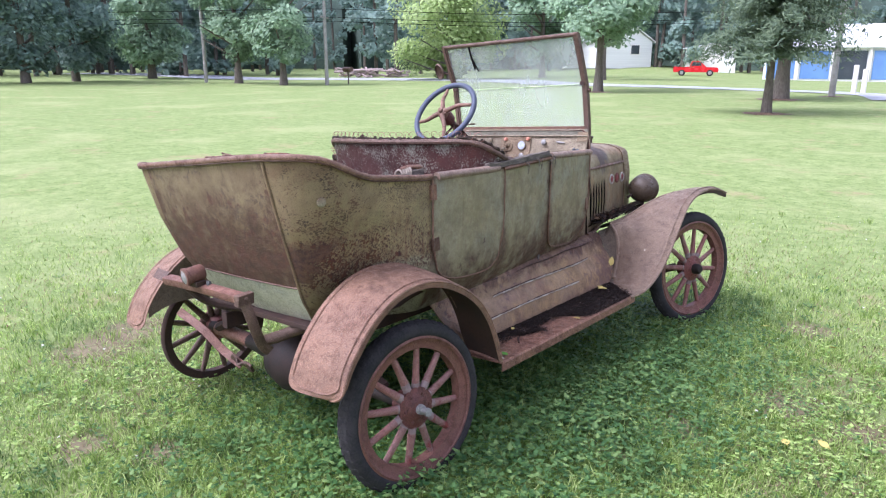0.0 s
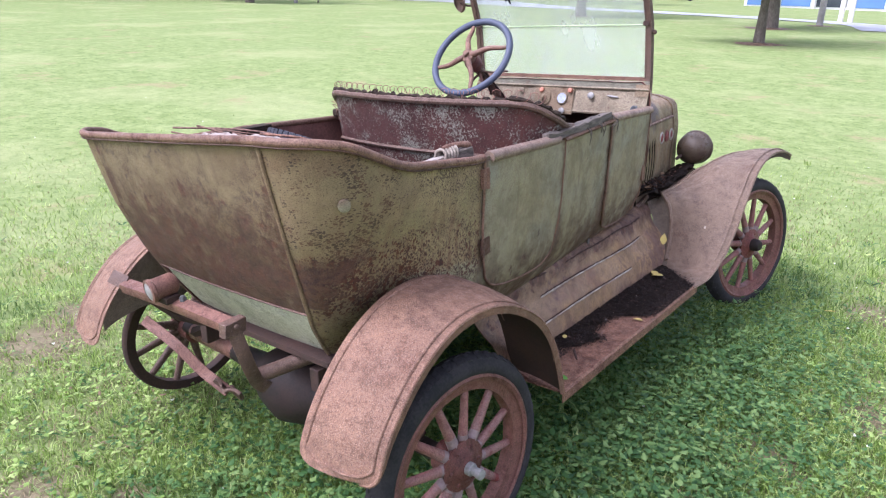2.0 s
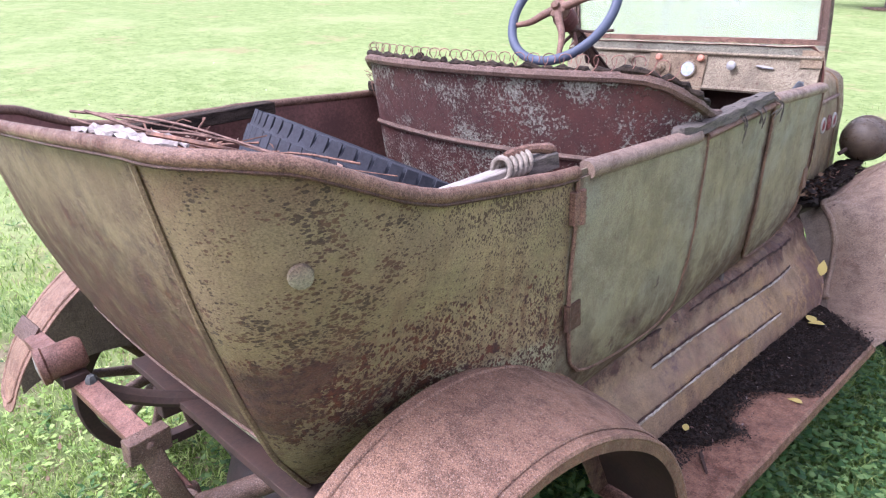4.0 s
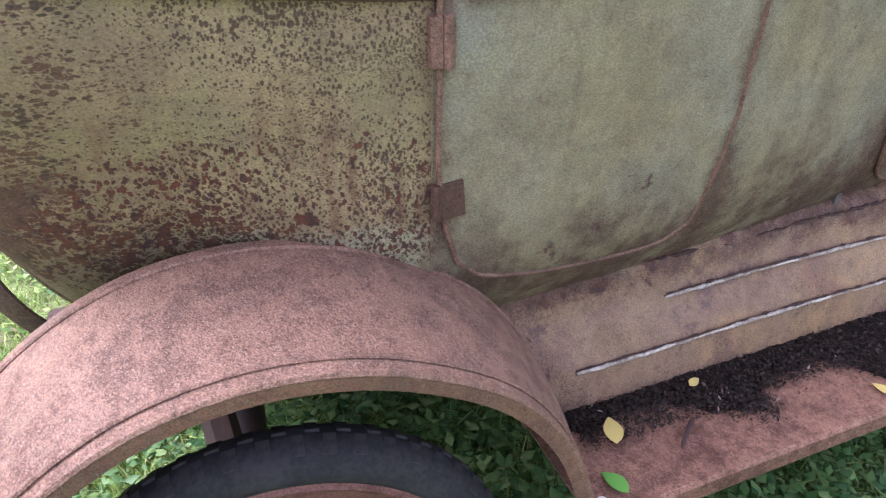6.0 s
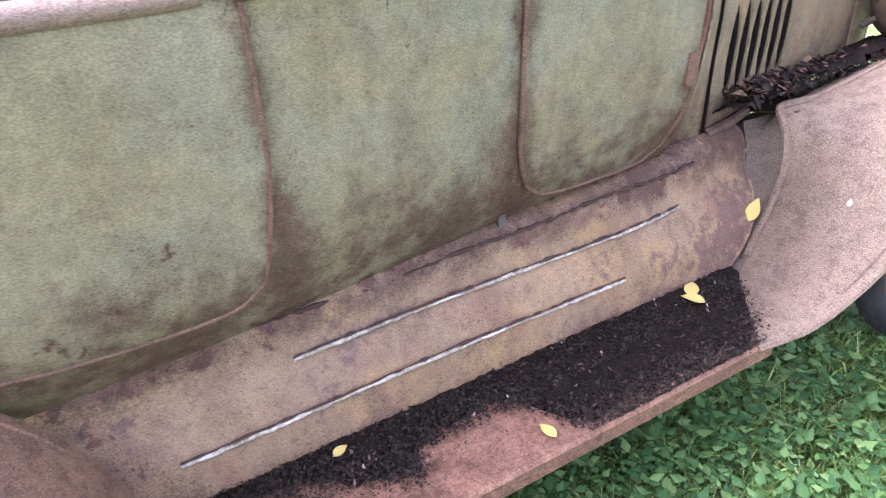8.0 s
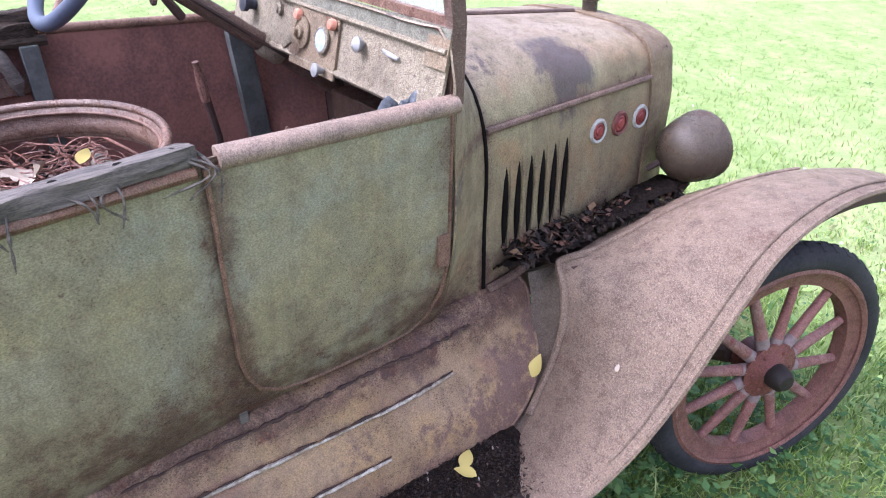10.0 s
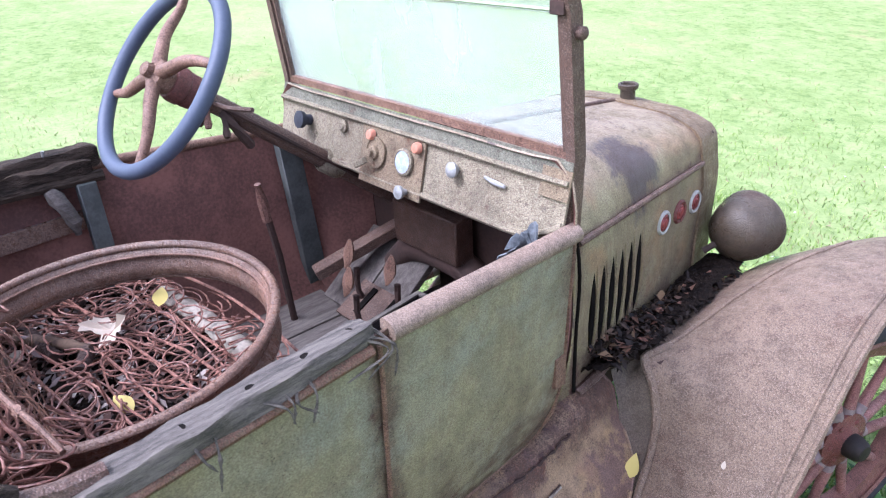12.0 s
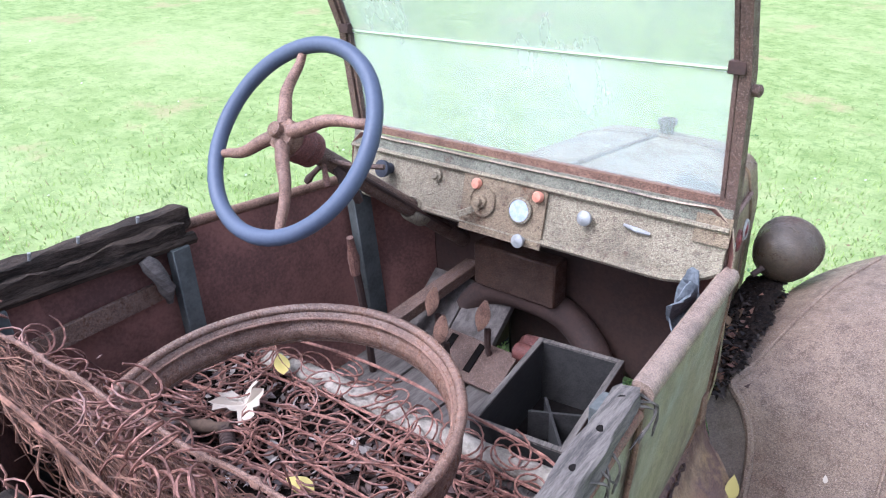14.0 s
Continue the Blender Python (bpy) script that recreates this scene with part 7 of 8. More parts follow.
plank_rail(lambda y: half_width(y, 1.2) - 0.008, 0.72, 1.292, lambda y: rim_z(y) + 0.010, 0.040, 0.026, m_greywood, "wood_rail", "grey weathered wooden rail with bolt holes", (0.82, 0.93, 1.02, 1.11, 1.19, 1.26), 3, 0.0016)
plank_rail(lambda y: -half_width(y, 1.2) + 0.016, 0.83, 1.275, lambda y: rim_z(y) + 0.026 + 0.010 * (y - 0.83), 0.040, 0.050, m_blackwood, "wood_rail", "black rotten split wooden rail", (), 4, 0.0018)
plank_rail(lambda y: -half_width(y, 1.2) + 0.020, 0.77, 0.90, lambda y: rim_z(y) + 0.022, 0.034, 0.032, m_blackwood, "wood_rail", "black rotten wooden rail", (), 6, 0.0020)
plank_rail(lambda y: -half_width(y, 1.2) + 0.044, 0.80, 1.25, lambda y: rim_z(y) + 0.012, 0.018, 0.030, m_blackwood, "wood_rail", "thin charred wooden strip beside the rail", (), 8, 0.0028)
for y in (0.95, 1.04, 1.16):
    part("nail", Build().tube([(-half_width(y, 1.2) + 0.03, y, rim_z(y) + 0.04), (-half_width(y, 1.2) + 0.036, y + 0.004, rim_z(y) + 0.066)], [0.002, 0.0035], 6), m_metal, car, "bent grey nail")
part("nail_strip", Build().tube([(-half_width(0.8, 1.2) + 0.045, 0.80, 1.225), (-half_width(1.25, 1.2) + 0.045, 1.27, 1.222)], 0.014, 6), m_blackwood, car)


# ---- loose things in and on the car (places in the car's own frame) ----
def torus_part(b2, c, normal, rad, tube_r, n=40, k=10, flat=1.0):
    w = np.array(normal, float)
    w /= np.linalg.norm(w)
    u = np.cross(w, (0, 0, 1.0) if abs(w[2]) < 0.9 else (1.0, 0, 0))
    u /= np.linalg.norm(u)
    s = np.cross(w, u)
    return b2.tube([np.array(c) + rad * (math.cos(a) * u + math.sin(a) * s) for a in np.linspace(0, 2 * math.pi, n, endpoint=False)], tube_r, k, loop=True, flat=flat)


# loose wheel rim lying on the seat springs
RIM_AT, RIM_UP = (0.022, 1.070, 1.094), (0.03, -0.04, 1.0)
rim_prof = [(0.298, 0.026), (0.290, 0.020), (0.286, 0.013), (0.289, 0.006), (0.287, -0.002), (0.281, -0.010), (0.280, -0.030), (0.286, -0.038), (0.294, -0.040), (0.300, -0.034), (0.298, -0.022), (0.292, -0.012), (0.296, 0.0), (0.303, 0.012), (0.306, 0.022), (0.298, 0.026)]
wheel_rim = thing("wheel_rim", Build().lathe(rim_prof, RIM_AT, RIM_UP, 80), m_rimband, "bare rusted wheel rim lying on the seat springs", "rim", CAR)
part("rolled_lip", Build().lathe([(0.3015 + 0.0095 * math.cos(a), 0.029 + 0.0085 * math.sin(a)) for a in np.linspace(0, 2 * math.pi, 11)], RIM_AT, RIM_UP, 80), m_rimband, wheel_rim)
part("inner_ridge", Build().lathe([(0.2865 + 0.0035 * math.cos(a), 0.0125 + 0.003 * math.sin(a)) for a in np.linspace(0, 2 * math.pi, 8)], RIM_AT, RIM_UP, 80), m_rail, wheel_rim)
part("lower_lip", Build().lathe([(0.292 + 0.009 * math.cos(a), -0.038 + 0.007 * math.sin(a)) for a in np.linspace(0, 2 * math.pi, 10)], RIM_AT, RIM_UP, 80), m_brown, wheel_rim)

stump = smooth_line([(-0.325, 0.965, 0.986), (-0.245, 1.018, 0.994), (-0.155, 1.074, 0.988)], 14)
thing("wood_stick", Build().tube(stump, [0.0125 + 0.0018 * math.sin(2.1 * k) for k in range(14)], 9), plain("brown_stick_bark", (0.045, 0.026, 0.017), (0.125, 0.080, 0.052), 18, 0.85, 0, 0.6, (1, 1, 1), 90), "short thick brown stick lying on the seat springs", "stick", CAR)

# seat cushion springs
r = np.random.default_rng(41)


def coil(rad0, rad1, height, turns, wire=0.0019):
    n = int(turns * 14)
    t = np.linspace(0, 1, n)
    rad = rad1 + (rad0 - rad1) * np.abs(2 * t - 1)
    a = 2 * math.pi * turns * t
    return Build().tube(np.stack([rad * np.cos(a), rad * np.sin(a), height * t], -1), wire, 5)


cushion = holder("seat_springs", "rusted coil springs of the bare front seat cushion", "springs", CAR)
coil_meshes = [coil(0.036, 0.024, 0.07, 3.1, 0.0020).done("coil", m_wire), coil(0.033, 0.026, 0.055, 2.6, 0.0020).done("coil", m_wire), coil(0.040, 0.030, 0.06, 2.6, 0.0020).done("coil", m_wire)]
for j in range(7):
    for k in range(13):
        ob = new("coil", coil_meshes[int(r.integers(3))])
        ob.parent = cushion
        ob.matrix_basis = pose(-0.42 + 0.071 * k + r.normal(0, 0.016), 0.88 + 0.068 * j + r.normal(0, 0.016), 0.950 + r.normal(0, 0.010), r.normal(0, 16), r.normal(0, 16), r.uniform(0, 360))
for k in range(11):
    ob = new("coil", coil_meshes[k % 3])
    ob.parent = cushion
    ob.matrix_basis = pose(-0.28 + 0.062 * k + 0.012 * math.sin(5 * k), 1.268 + 0.0045 * k, 0.972, 24 + 9 * math.sin(3 * k), 10 * math.sin(7 * k), 50 * k)
for k in range(14):
    p0 = np.array((r.uniform(-0.45, 0.45), r.uniform(0.88, 1.3), r.uniform(0.95, 1.02)))
    p1 = np.array((r.uniform(-0.45, 0.45), r.uniform(0.88, 1.3), r.uniform(0.95, 1.02)))
    mid = (p0 + p1) / 2 + r.normal(0, 0.035, 3)
    part("wire", Build().tube(smooth_line([p0, mid, p1], 12), 0.0022, 5), m_wire, cushion)
for k in range(7):
    y0 = 0.90 + 0.055 * k
    part("rod", Build().tube([(-0.42, y0 - 0.03 + r.normal(0, 0.02), 0.985), (0.0, y0 + 0.03, 0.990 + r.normal(0, 0.006)), (0.42, y0 + 0.06 + r.normal(0, 0.02), 0.985)], 0.0032, 6), m_wire, cushion)
part("border_wire", Build().tube(smooth_line([(-0.46, 0.9, 1.0), (-0.45, 1.25, 1.01), (-0.2, 1.33, 1.02), (0.2, 1.345, 1.02), (0.42, 1.33, 1.0), (0.44, 0.95, 1.0)], 30), 0.0035, 6), m_wire, cushion)
litter_grid = np.array([[(x, y, 0.936 + 0.012 * math.sin(17 * x) * math.cos(23 * y) + r.normal(0, 0.004)) for y in np.linspace(0.84, 1.31, 16)] for x in np.linspace(-0.49, 0.49, 30)])
thing("litter", Build().grid(litter_grid), m_soil, "dark leaf litter lying in the seat", "litter", CAR, kind="stuff")


def crumbs(n, x0, x1, y0, y1, z, size, r, spread=0.02):
    """Small curled dead leaves and bits strewn over a patch."""
    c = np.stack([r.uniform(x0, x1, n), r.uniform(y0, y1, n), z + r.normal(0, spread, n)], -1)
    a = r.uniform(0, 2 * np.pi, n)
    s = size * r.uniform(0.4, 1.4, n)
    d = np.stack([np.cos(a), np.sin(a), r.normal(0, 0.5, n)], -1) * s[:, None]
    w = np.stack([-np.sin(a), np.cos(a), r.normal(0, 0.5, n)], -1) * (s * r.uniform(0.25, 0.6, n))[:, None]
    up = np.stack([0 * a, 0 * a, s * r.uniform(-0.2, 0.4, n)], -1)
    return np.stack([c - d, c + w + up, c + d, c - w + up], 1)


def strew(name, verts, mat, label, category):
    ob = scatter(verts, [(0, 1, 2), (0, 2, 3)], name, mat, label, category, 4)
    ob.matrix_world = CAR
    return ob


strew("dead_leaves", crumbs(3000, -0.48, 0.46, 0.86, 1.30, 0.945, 0.012, r, 0.007), m_deadleaf, "curled brown and pale dead leaves among the springs", "leaves")


def tangle(n, start, reach, r, wire=0.0018, turns=2.2):
    """A mat of bent wires and twigs."""
    bb = Build()
    for _ in range(n):
        p = start(r)
        d = r.normal(0, 1, 3)
        d /= np.linalg.norm(d)
        pts = [p]
        for _ in range(7):
            d = d + r.normal(0, 0.42, 3)
            d /= np.linalg.norm(d)
            pts.append(pts[-1] + d * reach / 7)
        bb.tube(smooth_line(pts, 14), wire * r.uniform(0.7, 1.6), 4, caps=False)
    return bb


thing("wire_tangle", tangle(26, lambda q: np.array((q.uniform(-0.44, 0.40), q.uniform(0.90, 1.26), q.uniform(0.945, 0.995))), 0.17, r, 0.0014), m_wire, "tangle of thin rusted spring wire on the seat", "wire", CAR, kind="stuff")

# back cushion: wire springs leaning against the seat back
back_springs = holder("back_springs", "collapsed rusty wire springs against the seat back", "springs", CAR)
BORDER = smooth_line([(-0.53, 0.812, 1.248), (-0.477, 0.822, 1.240), (-0.2, 0.845, 1.238), (0.08, 0.866, 1.232), (0.33, 0.897, 1.226), (0.43, 0.918, 1.212)], 40)
BORDER[:, 2] += 0.004 * np.sin(np.arange(40) * 0.9)
wire = part("border_wire", Build().tube(BORDER, 0.0046, 7), m_rail, back_springs)
for k in range(3, 38, 4):
    part("knot", Build().tube([BORDER[k] - (0.010, 0, -0.001), BORDER[k], BORDER[k] + (0.010, 0, -0.001)], [0.0048, 0.0085, 0.0048], 6), m_rail, wire)
for z, yy, x0, x1 in ((1.352, 0.715, -0.50, 0.42), (1.05, 0.93, -0.45, 0.40)):
    pts = [(x, yy + 0.008 * math.sin(9 * x) + 0.03 * max(0, x), z + 0.010 * math.sin(13 * x + 2) - 0.05 * max(0, x)) for x in np.linspace(x0, x1, 28)]
    part("cross_wire", Build().tube(pts, 0.003, 6), m_strand, back_springs)
for k in range(36):
    ob = new("coil", coil_meshes[int(r.integers(3))])
    ob.parent = back_springs
    s3 = r.random()
    ob.matrix_basis = pose(r.uniform(-0.52, 0.40), 0.79 + 0.12 * s3 + r.normal(0, 0.01), 1.27 - 0.20 * s3 + r.normal(0, 0.02), 40 + r.normal(0, 20), r.normal(0, 20), r.uniform(0, 360))


def hanging(n, r):
    """Long bent strands that run aslant down the seat back, in loose bundles."""
    bb = Build()
    for k in range(n):
        if k % 6 == 0:
            s0, x0, way0 = r.random() ** 1.2, r.uniform(-0.60, 0.34), np.array((r.uniform(0.05, 0.19), r.uniform(0.0, 0.05), -r.uniform(0.03, 0.13)))
        s = np.clip(s0 + r.normal(0, 0.05), 0, 1)
        top = np.array((x0 - 0.25 * s + r.normal(0, 0.02), np.interp(s, [0, 0.55, 1], [0.725, 0.845, 0.93]), np.interp(s, [0, 0.55, 1], [1.315, 1.198, 1.06]))) + r.normal(0, 0.012, 3)
        fall = way0 * r.uniform(0.7, 1.4) + r.normal(0, 0.012, 3)
        if top[0] + fall[0] > 0.42 or abs(top[0]) > 0.53:
            continue
        bb.tube(smooth_line([top, top + fall * 0.35 + r.normal(0, 0.013, 3), top + fall * 0.7 + r.normal(0, 0.015, 3), top + fall + r.normal(0, 0.014, 3)], 9), r.uniform(0.0006, 0.0016), 4, caps=False)
    return bb


thing("dry_strands", hanging(560, r), m_strand, "loose bundles of brown dry strands hanging down the seat back", "strands", CAR, kind="stuff")
strew("dead_leaves", crumbs(60, -0.5, 0.1, 0.84, 0.98, 1.05, 0.011, r, 0.02), m_deadleaf, "dead leaves caught in the back springs", "leaves")
curls = Build()
for k in range(26):
    u3 = -0.72 + 0.056 * k
    c = np.array(seat_back_point(u3, 1.0)) + (0, 0.01, 0.012)
    a = np.linspace(0, 2.2 * math.pi, 14)
    curls.tube(c + np.stack([0.022 * np.cos(a) + 0.004 * a, 0.006 * np.sin(2 * a), 0.021 * np.sin(a) + 0.014], -1), 0.0012, 4, caps=False)
thing("wire_curls", curls, m_wire, "row of broken wire curls along the seat's top edge", "wire", CAR, kind="stuff")

# rolled burlap edge of the cushion
bp = smooth_line([(-0.30, 1.275, 0.975), (-0.10, 1.29, 0.985), (0.10, 1.30, 0.978), (0.28, 1.32, 0.975), (0.44, 1.345, 0.965)], 26)
thing("burlap_roll", Build().tube(bp, [0.023 + 0.002 * math.sin(2.3 * k) for k in range(26)], 12, flat=0.8), m_burlap, "pale frayed burlap roll along the seat's front edge", "cloth", CAR)

# wooden box
m_darkwood = plain("dark_box_wood", (0.013, 0.011, 0.010), (0.034, 0.030, 0.027), 8, 0.85, 0, 0.4, (6, 1, 6), 50)
bx = holder("wooden_box", "open dark wooden box with thin grey edges", "box", CAR @ pose(0.265, 1.527, 0.838, 0, 0, 7.7))
for c, size in (((0, -0.151, 0.075), (0.190, 0.012, 0.155)), ((0, 0.151, 0.075), (0.190, 0.012, 0.155)), ((-0.089, 0, 0.075), (0.012, 0.290, 0.155)), ((0.089, 0, 0.075), (0.012, 0.290, 0.155)), ((0, 0, 0.003), (0.166, 0.290, 0.008))):
    # boards dark, floor near-black: shade of the box's inside put into both
    bd2 = part("board", Build().box(c, size), m_darkwood if c[2] > 0.05 else m_black, bx)
    if c[2] > 0.05:
        part("worn_edge", Build().box((c[0], c[1], 0.1545), (size[0], size[1], 0.005)), m_greywood, bd2)
part("divider", Build().box((0.02, -0.02, 0.045), (0.006, 0.2, 0.07), pose(0, 0, 0, 0, 0, 35)), m_darkwood, bx)
part("divider", Build().box((0.02, 0.03, 0.045), (0.15, 0.006, 0.07), pose(0, 0, 0, 0, 0, 20)), m_darkwood, bx)

# torn cloth by the windshield post
rg = []
for i, u in enumerate(np.linspace(0, 1, 10)):
    rg.append([(0.455 + 0.02 * math.sin(9 * v + 3 * u), 1.63 + 0.08 * u + 0.012 * math.sin(14 * v), 1.215 - 0.10 * v + 0.03 * math.sin(7 * u + 5 * v)) for v in np.linspace(0, 1, 12)])
thing("torn_cloth", Build().sheet(np.array(rg), 0.003), plain("grey_blue_cloth", (0.045, 0.05, 0.055), (0.15, 0.16, 0.17), 18, 0.9, 0, 0.5), "torn grey-blue cloth hanging inside the door post", "cloth", CAR)
for k in range(9):
    y0 = r.uniform(0.98, 1.30)
    x0 = half_width(y0, 1.2) + 0.010
    shred = Build().tube(smooth_line([(x0 - 0.01, y0, rim_z(y0) + 0.015), (x0 + 0.012, y0 + r.normal(0, 0.02), rim_z(y0) - 0.01), (x0 + 0.01, y0 + r.normal(0, 0.03), rim_z(y0) - r.uniform(0.03, 0.07))], 9), [w * r.uniform(0.0012, 0.0028) for w in (1, 1.5, 1, 0.8, 1.2, 0.7, 1, 0.8, 0.5)], 5)
    thing("cloth_shred", shred, m_greywood, "thin shred of grey cloth hanging from the wooden rail", "cloth", CAR, group="cloth shreds")

# rear compartment: a spare tyre, a wooden prop, twigs
tc, tn = np.array((-0.080, 0.410, 1.068)), np.array((0.10, 0.44, 0.88))
tn /= np.linalg.norm(tn)
prof = [(0.305 + 0.062 * math.copysign(abs(math.cos(a)) ** 0.55, math.cos(a)), 0.082 * math.copysign(abs(math.sin(a)) ** 0.75, math.sin(a))) for a in np.linspace(-2.6, 2.6, 30)]
spare = thing("spare_tyre", Build().lathe(prof, tc, tn, 64), m_tyre2, "old blue-black spare tyre leaning in the rear", "tyre", CAR)
u = np.cross(tn, (0, 0, 1.0))
u /= np.linalg.norm(u)
s2 = np.cross(tn, u)
for k in range(66):
    a = 2 * math.pi * k / 66
    for o, tall, wide in ((-0.062, 0.022, 0.030), (-0.022, 0.028, 0.032), (0.022, 0.028, 0.032), (0.062, 0.022, 0.030)):
        aa = a + (math.pi / 66 if abs(o) < 0.03 else 0)
        d = math.cos(aa) * u + math.sin(aa) * s2
        t3 = -math.sin(aa) * u + math.cos(aa) * s2
        m3 = Matrix((t3, d, tn)).transposed()
        part("tread_block", Build().box(tc + d * (0.3655 if abs(o) < 0.03 else 0.3605) + tn * o, (tall + 0.005, 0.005, wide + 0.004), m3, 0, 0.35), m_tyre2, spare)
prop = thing("wooden_prop", Build().box((0.498, 0.115, 1.232), (0.030, 0.40, 0.030), pose(0, 0, 0, 8, 0, -14)), m_palewood, "pale grey wooden batten resting on the body's edge", "batten", CAR)
part("end_block", Build().box((0.552, 0.268, 1.262), (0.032, 0.070, 0.030), pose(0, 0, 0, 8, 0, -14)), m_greywood, prop, "grey split end of the batten")
rope = Build()
for k in range(5):
    c = np.array((0.528 + 0.003 * k, 0.196 + 0.010 * k, 1.262 + 0.002 * k))
    rope.tube([c + (0.021 * math.cos(a), 0.004 * math.sin(a), 0.020 * math.sin(a)) for a in np.linspace(0, 2 * math.pi, 18, endpoint=False)], 0.0048, 7, loop=True)
part("rope", rope, m_burlap, prop, "pale rope wound round the batten")
part("tie", Build().tube(smooth_line([(0.530, 0.205, 1.283), (0.540, 0.240, 1.290), (0.552, 0.275, 1.289), (0.562, 0.300, 1.282)], 12), [0.008, 0.010, 0.010, 0.009, 0.009, 0.010, 0.008, 0.009, 0.009, 0.011, 0.011, 0.007], 8), m_rail, prop, "rusty rod lashed to the batten's end")
rag = smooth_line([(0.10, -0.340, 1.366), (0.20, -0.338, 1.372), (0.30, -0.334, 1.374), (0.37, -0.328, 1.380), (0.42, -0.318, 1.376)], 24)
q2 = np.random.default_rng(91)
rag_rows = np.stack([rag + (0, w, 0) + q2.normal(0, 0.004, rag.shape) * (1, 1, 0.9) for w in np.linspace(-0.012, 0.030, 7)], 1)
thing("torn_rag", Build().sheet(rag_rows, 0.004, 0, True), plain("peeling_pale_cloth", (0.20, 0.165, 0.14), (0.38, 0.335, 0.30), 40, 0.9, 0, 0.5), "pale peeling cloth along the inside of the back rail", "cloth", CAR)


def heap(n, r):
    bb = Build()
    for _ in range(n):
        p = np.array((r.uniform(-0.46, 0.46), r.uniform(-0.24, 0.12), 0.0))
        p[2] = 1.075 + 0.13 * math.exp(-((p[0] + 0.1) / 0.4) ** 2) * math.exp(-((p[1] + 0.1) / 0.25) ** 2) + r.uniform(-0.05, 0.07)
        d = np.array((r.normal(0.5, 0.6), r.normal(0.1, 0.5), r.normal(0, 0.16))) * r.uniform(0.08, 0.28)
        e = p + d
        if abs(e[0]) > 0.50 or not -0.27 < e[1] < 0.17 or abs(p[0]) > 0.50:
            continue
        bb.tube(smooth_line([p, p + d * 0.5 + r.normal(0, 0.012, 3), e], 7), r.uniform(0.0010, 0.0027), 5, caps=False)
    return bb


thing("twig_heap", heap(620, r), m_strand, "heap of dry brown twigs and straw on the rear seat", "twigs", CAR, kind="stuff")
strew("dead_leaves", crumbs(420, -0.4, 0.5, -0.25, 0.14, 1.18, 0.010, r, 0.03), varied("red_brown_leaves", ((0.10, 0.05, 0.035), (0.22, 0.13, 0.09), (0.36, 0.26, 0.20), (0.16, 0.08, 0.055)), 0.8), "dead leaves among the twigs on the rear seat", "leaves")
hg = np.array([[(x, y, 1.04 + 0.12 * math.exp(-((x + 0.1) / 0.45) ** 2) * math.exp(-((y + 0.08) / 0.3) ** 2)) for y in np.linspace(-0.22, 0.30, 12)] for x in np.linspace(-0.42, 0.42, 18)])
thing("litter", Build().grid(hg), m_under, "dark rotted stuffing on the rear seat", "litter", CAR, kind="stuff")
for p in ([(0.40, -0.345, 1.398), (0.52, -0.325, 1.396), (0.56, -0.205, 1.350), (0.585, -0.06, 1.285)], [(0.12, -0.07, 1.285), (0.30, -0.09, 1.290), (0.50, -0.11, 1.300), (0.605, -0.08, 1.302)]):
    thing("dry_stick", Build().tube(smooth_line(p, 16), [0.0034 - 0.00013 * k + 0.0007 * (k % 4 == 0) for k in range(16)], 6), m_strand, "long dry stick lying across the rear seat", "stick", CAR, group="dry sticks")
q2 = np.random.default_rng(91)
for k in range(9):
    a0 = np.array((q2.uniform(-0.25, 0.25), -0.30 + q2.normal(0, 0.012), 1.372 + q2.normal(0, 0.012)))
    e0 = np.array((0.560 + q2.normal(0, 0.008), q2.uniform(-0.22, -0.02), 0.0))
    e0[2] = rim_z(e0[1]) + 0.004
    mid0 = (a0 + e0) / 2 + q2.normal(0, 0.018, 3) - (0, 0.02, 0)
    thing("dry_stick", Build().tube(smooth_line([a0, mid0, e0], 14), np.linspace(0.0030, 0.0013, 14) * q2.uniform(0.7, 1.1), 5), m_twig, "long thin dry twig lying along the rear rail", "stick", CAR, group="dry sticks")
thing("rail_plank", Build().box((-0.50, 0.10, 1.245), (0.05, 0.55, 0.035), pose(0, 0, 0, 0, 0, 6)), m_blackwood, "dark rotten plank along the rear side", "plank", CAR)
thing("pale_board", Build().box((0.12, -0.20, 1.265), (0.13, 0.024, 0.010), pose(0, 0, 0, 12, 4, -6)), m_burlap, "broken pale board lying in the rear corner", "board", CAR)


# leaf mould on the running board and along the hood
def mould(outline, z, thick, name, label, seed):
    """A low heap with an uneven edge: rows of (y, x inner, x outer)."""
    q = np.random.default_rng(seed)
    ys = np.linspace(outline[0][0], outline[-1][0], 110)
    xi, xo = (np.interp(ys, [o[0] for o in outline], [o[k] for o in outline]) for k in (1, 2))
    g = []
    for k, y in enumerate(ys):
        wob = 0.008 * math.sin(29 * y + 2) + 0.006 * math.sin(53 * y) + 0.005 * math.sin(97 * y + 1) + q.normal(0, 0.004)
        g.append([(xi[k] + (xo[k] + wob - xi[k]) * t, y, z(y, t) + thick * (1 - t**3) * (0.7 + 0.5 * q.random()) - 0.004 * (t > 0.95)) for t in np.linspace(0, 1, 14)])
    return thing(name, Build().grid(np.array(g), flip=True), m_soil, label, "leaf mould", CAR, kind="stuff")


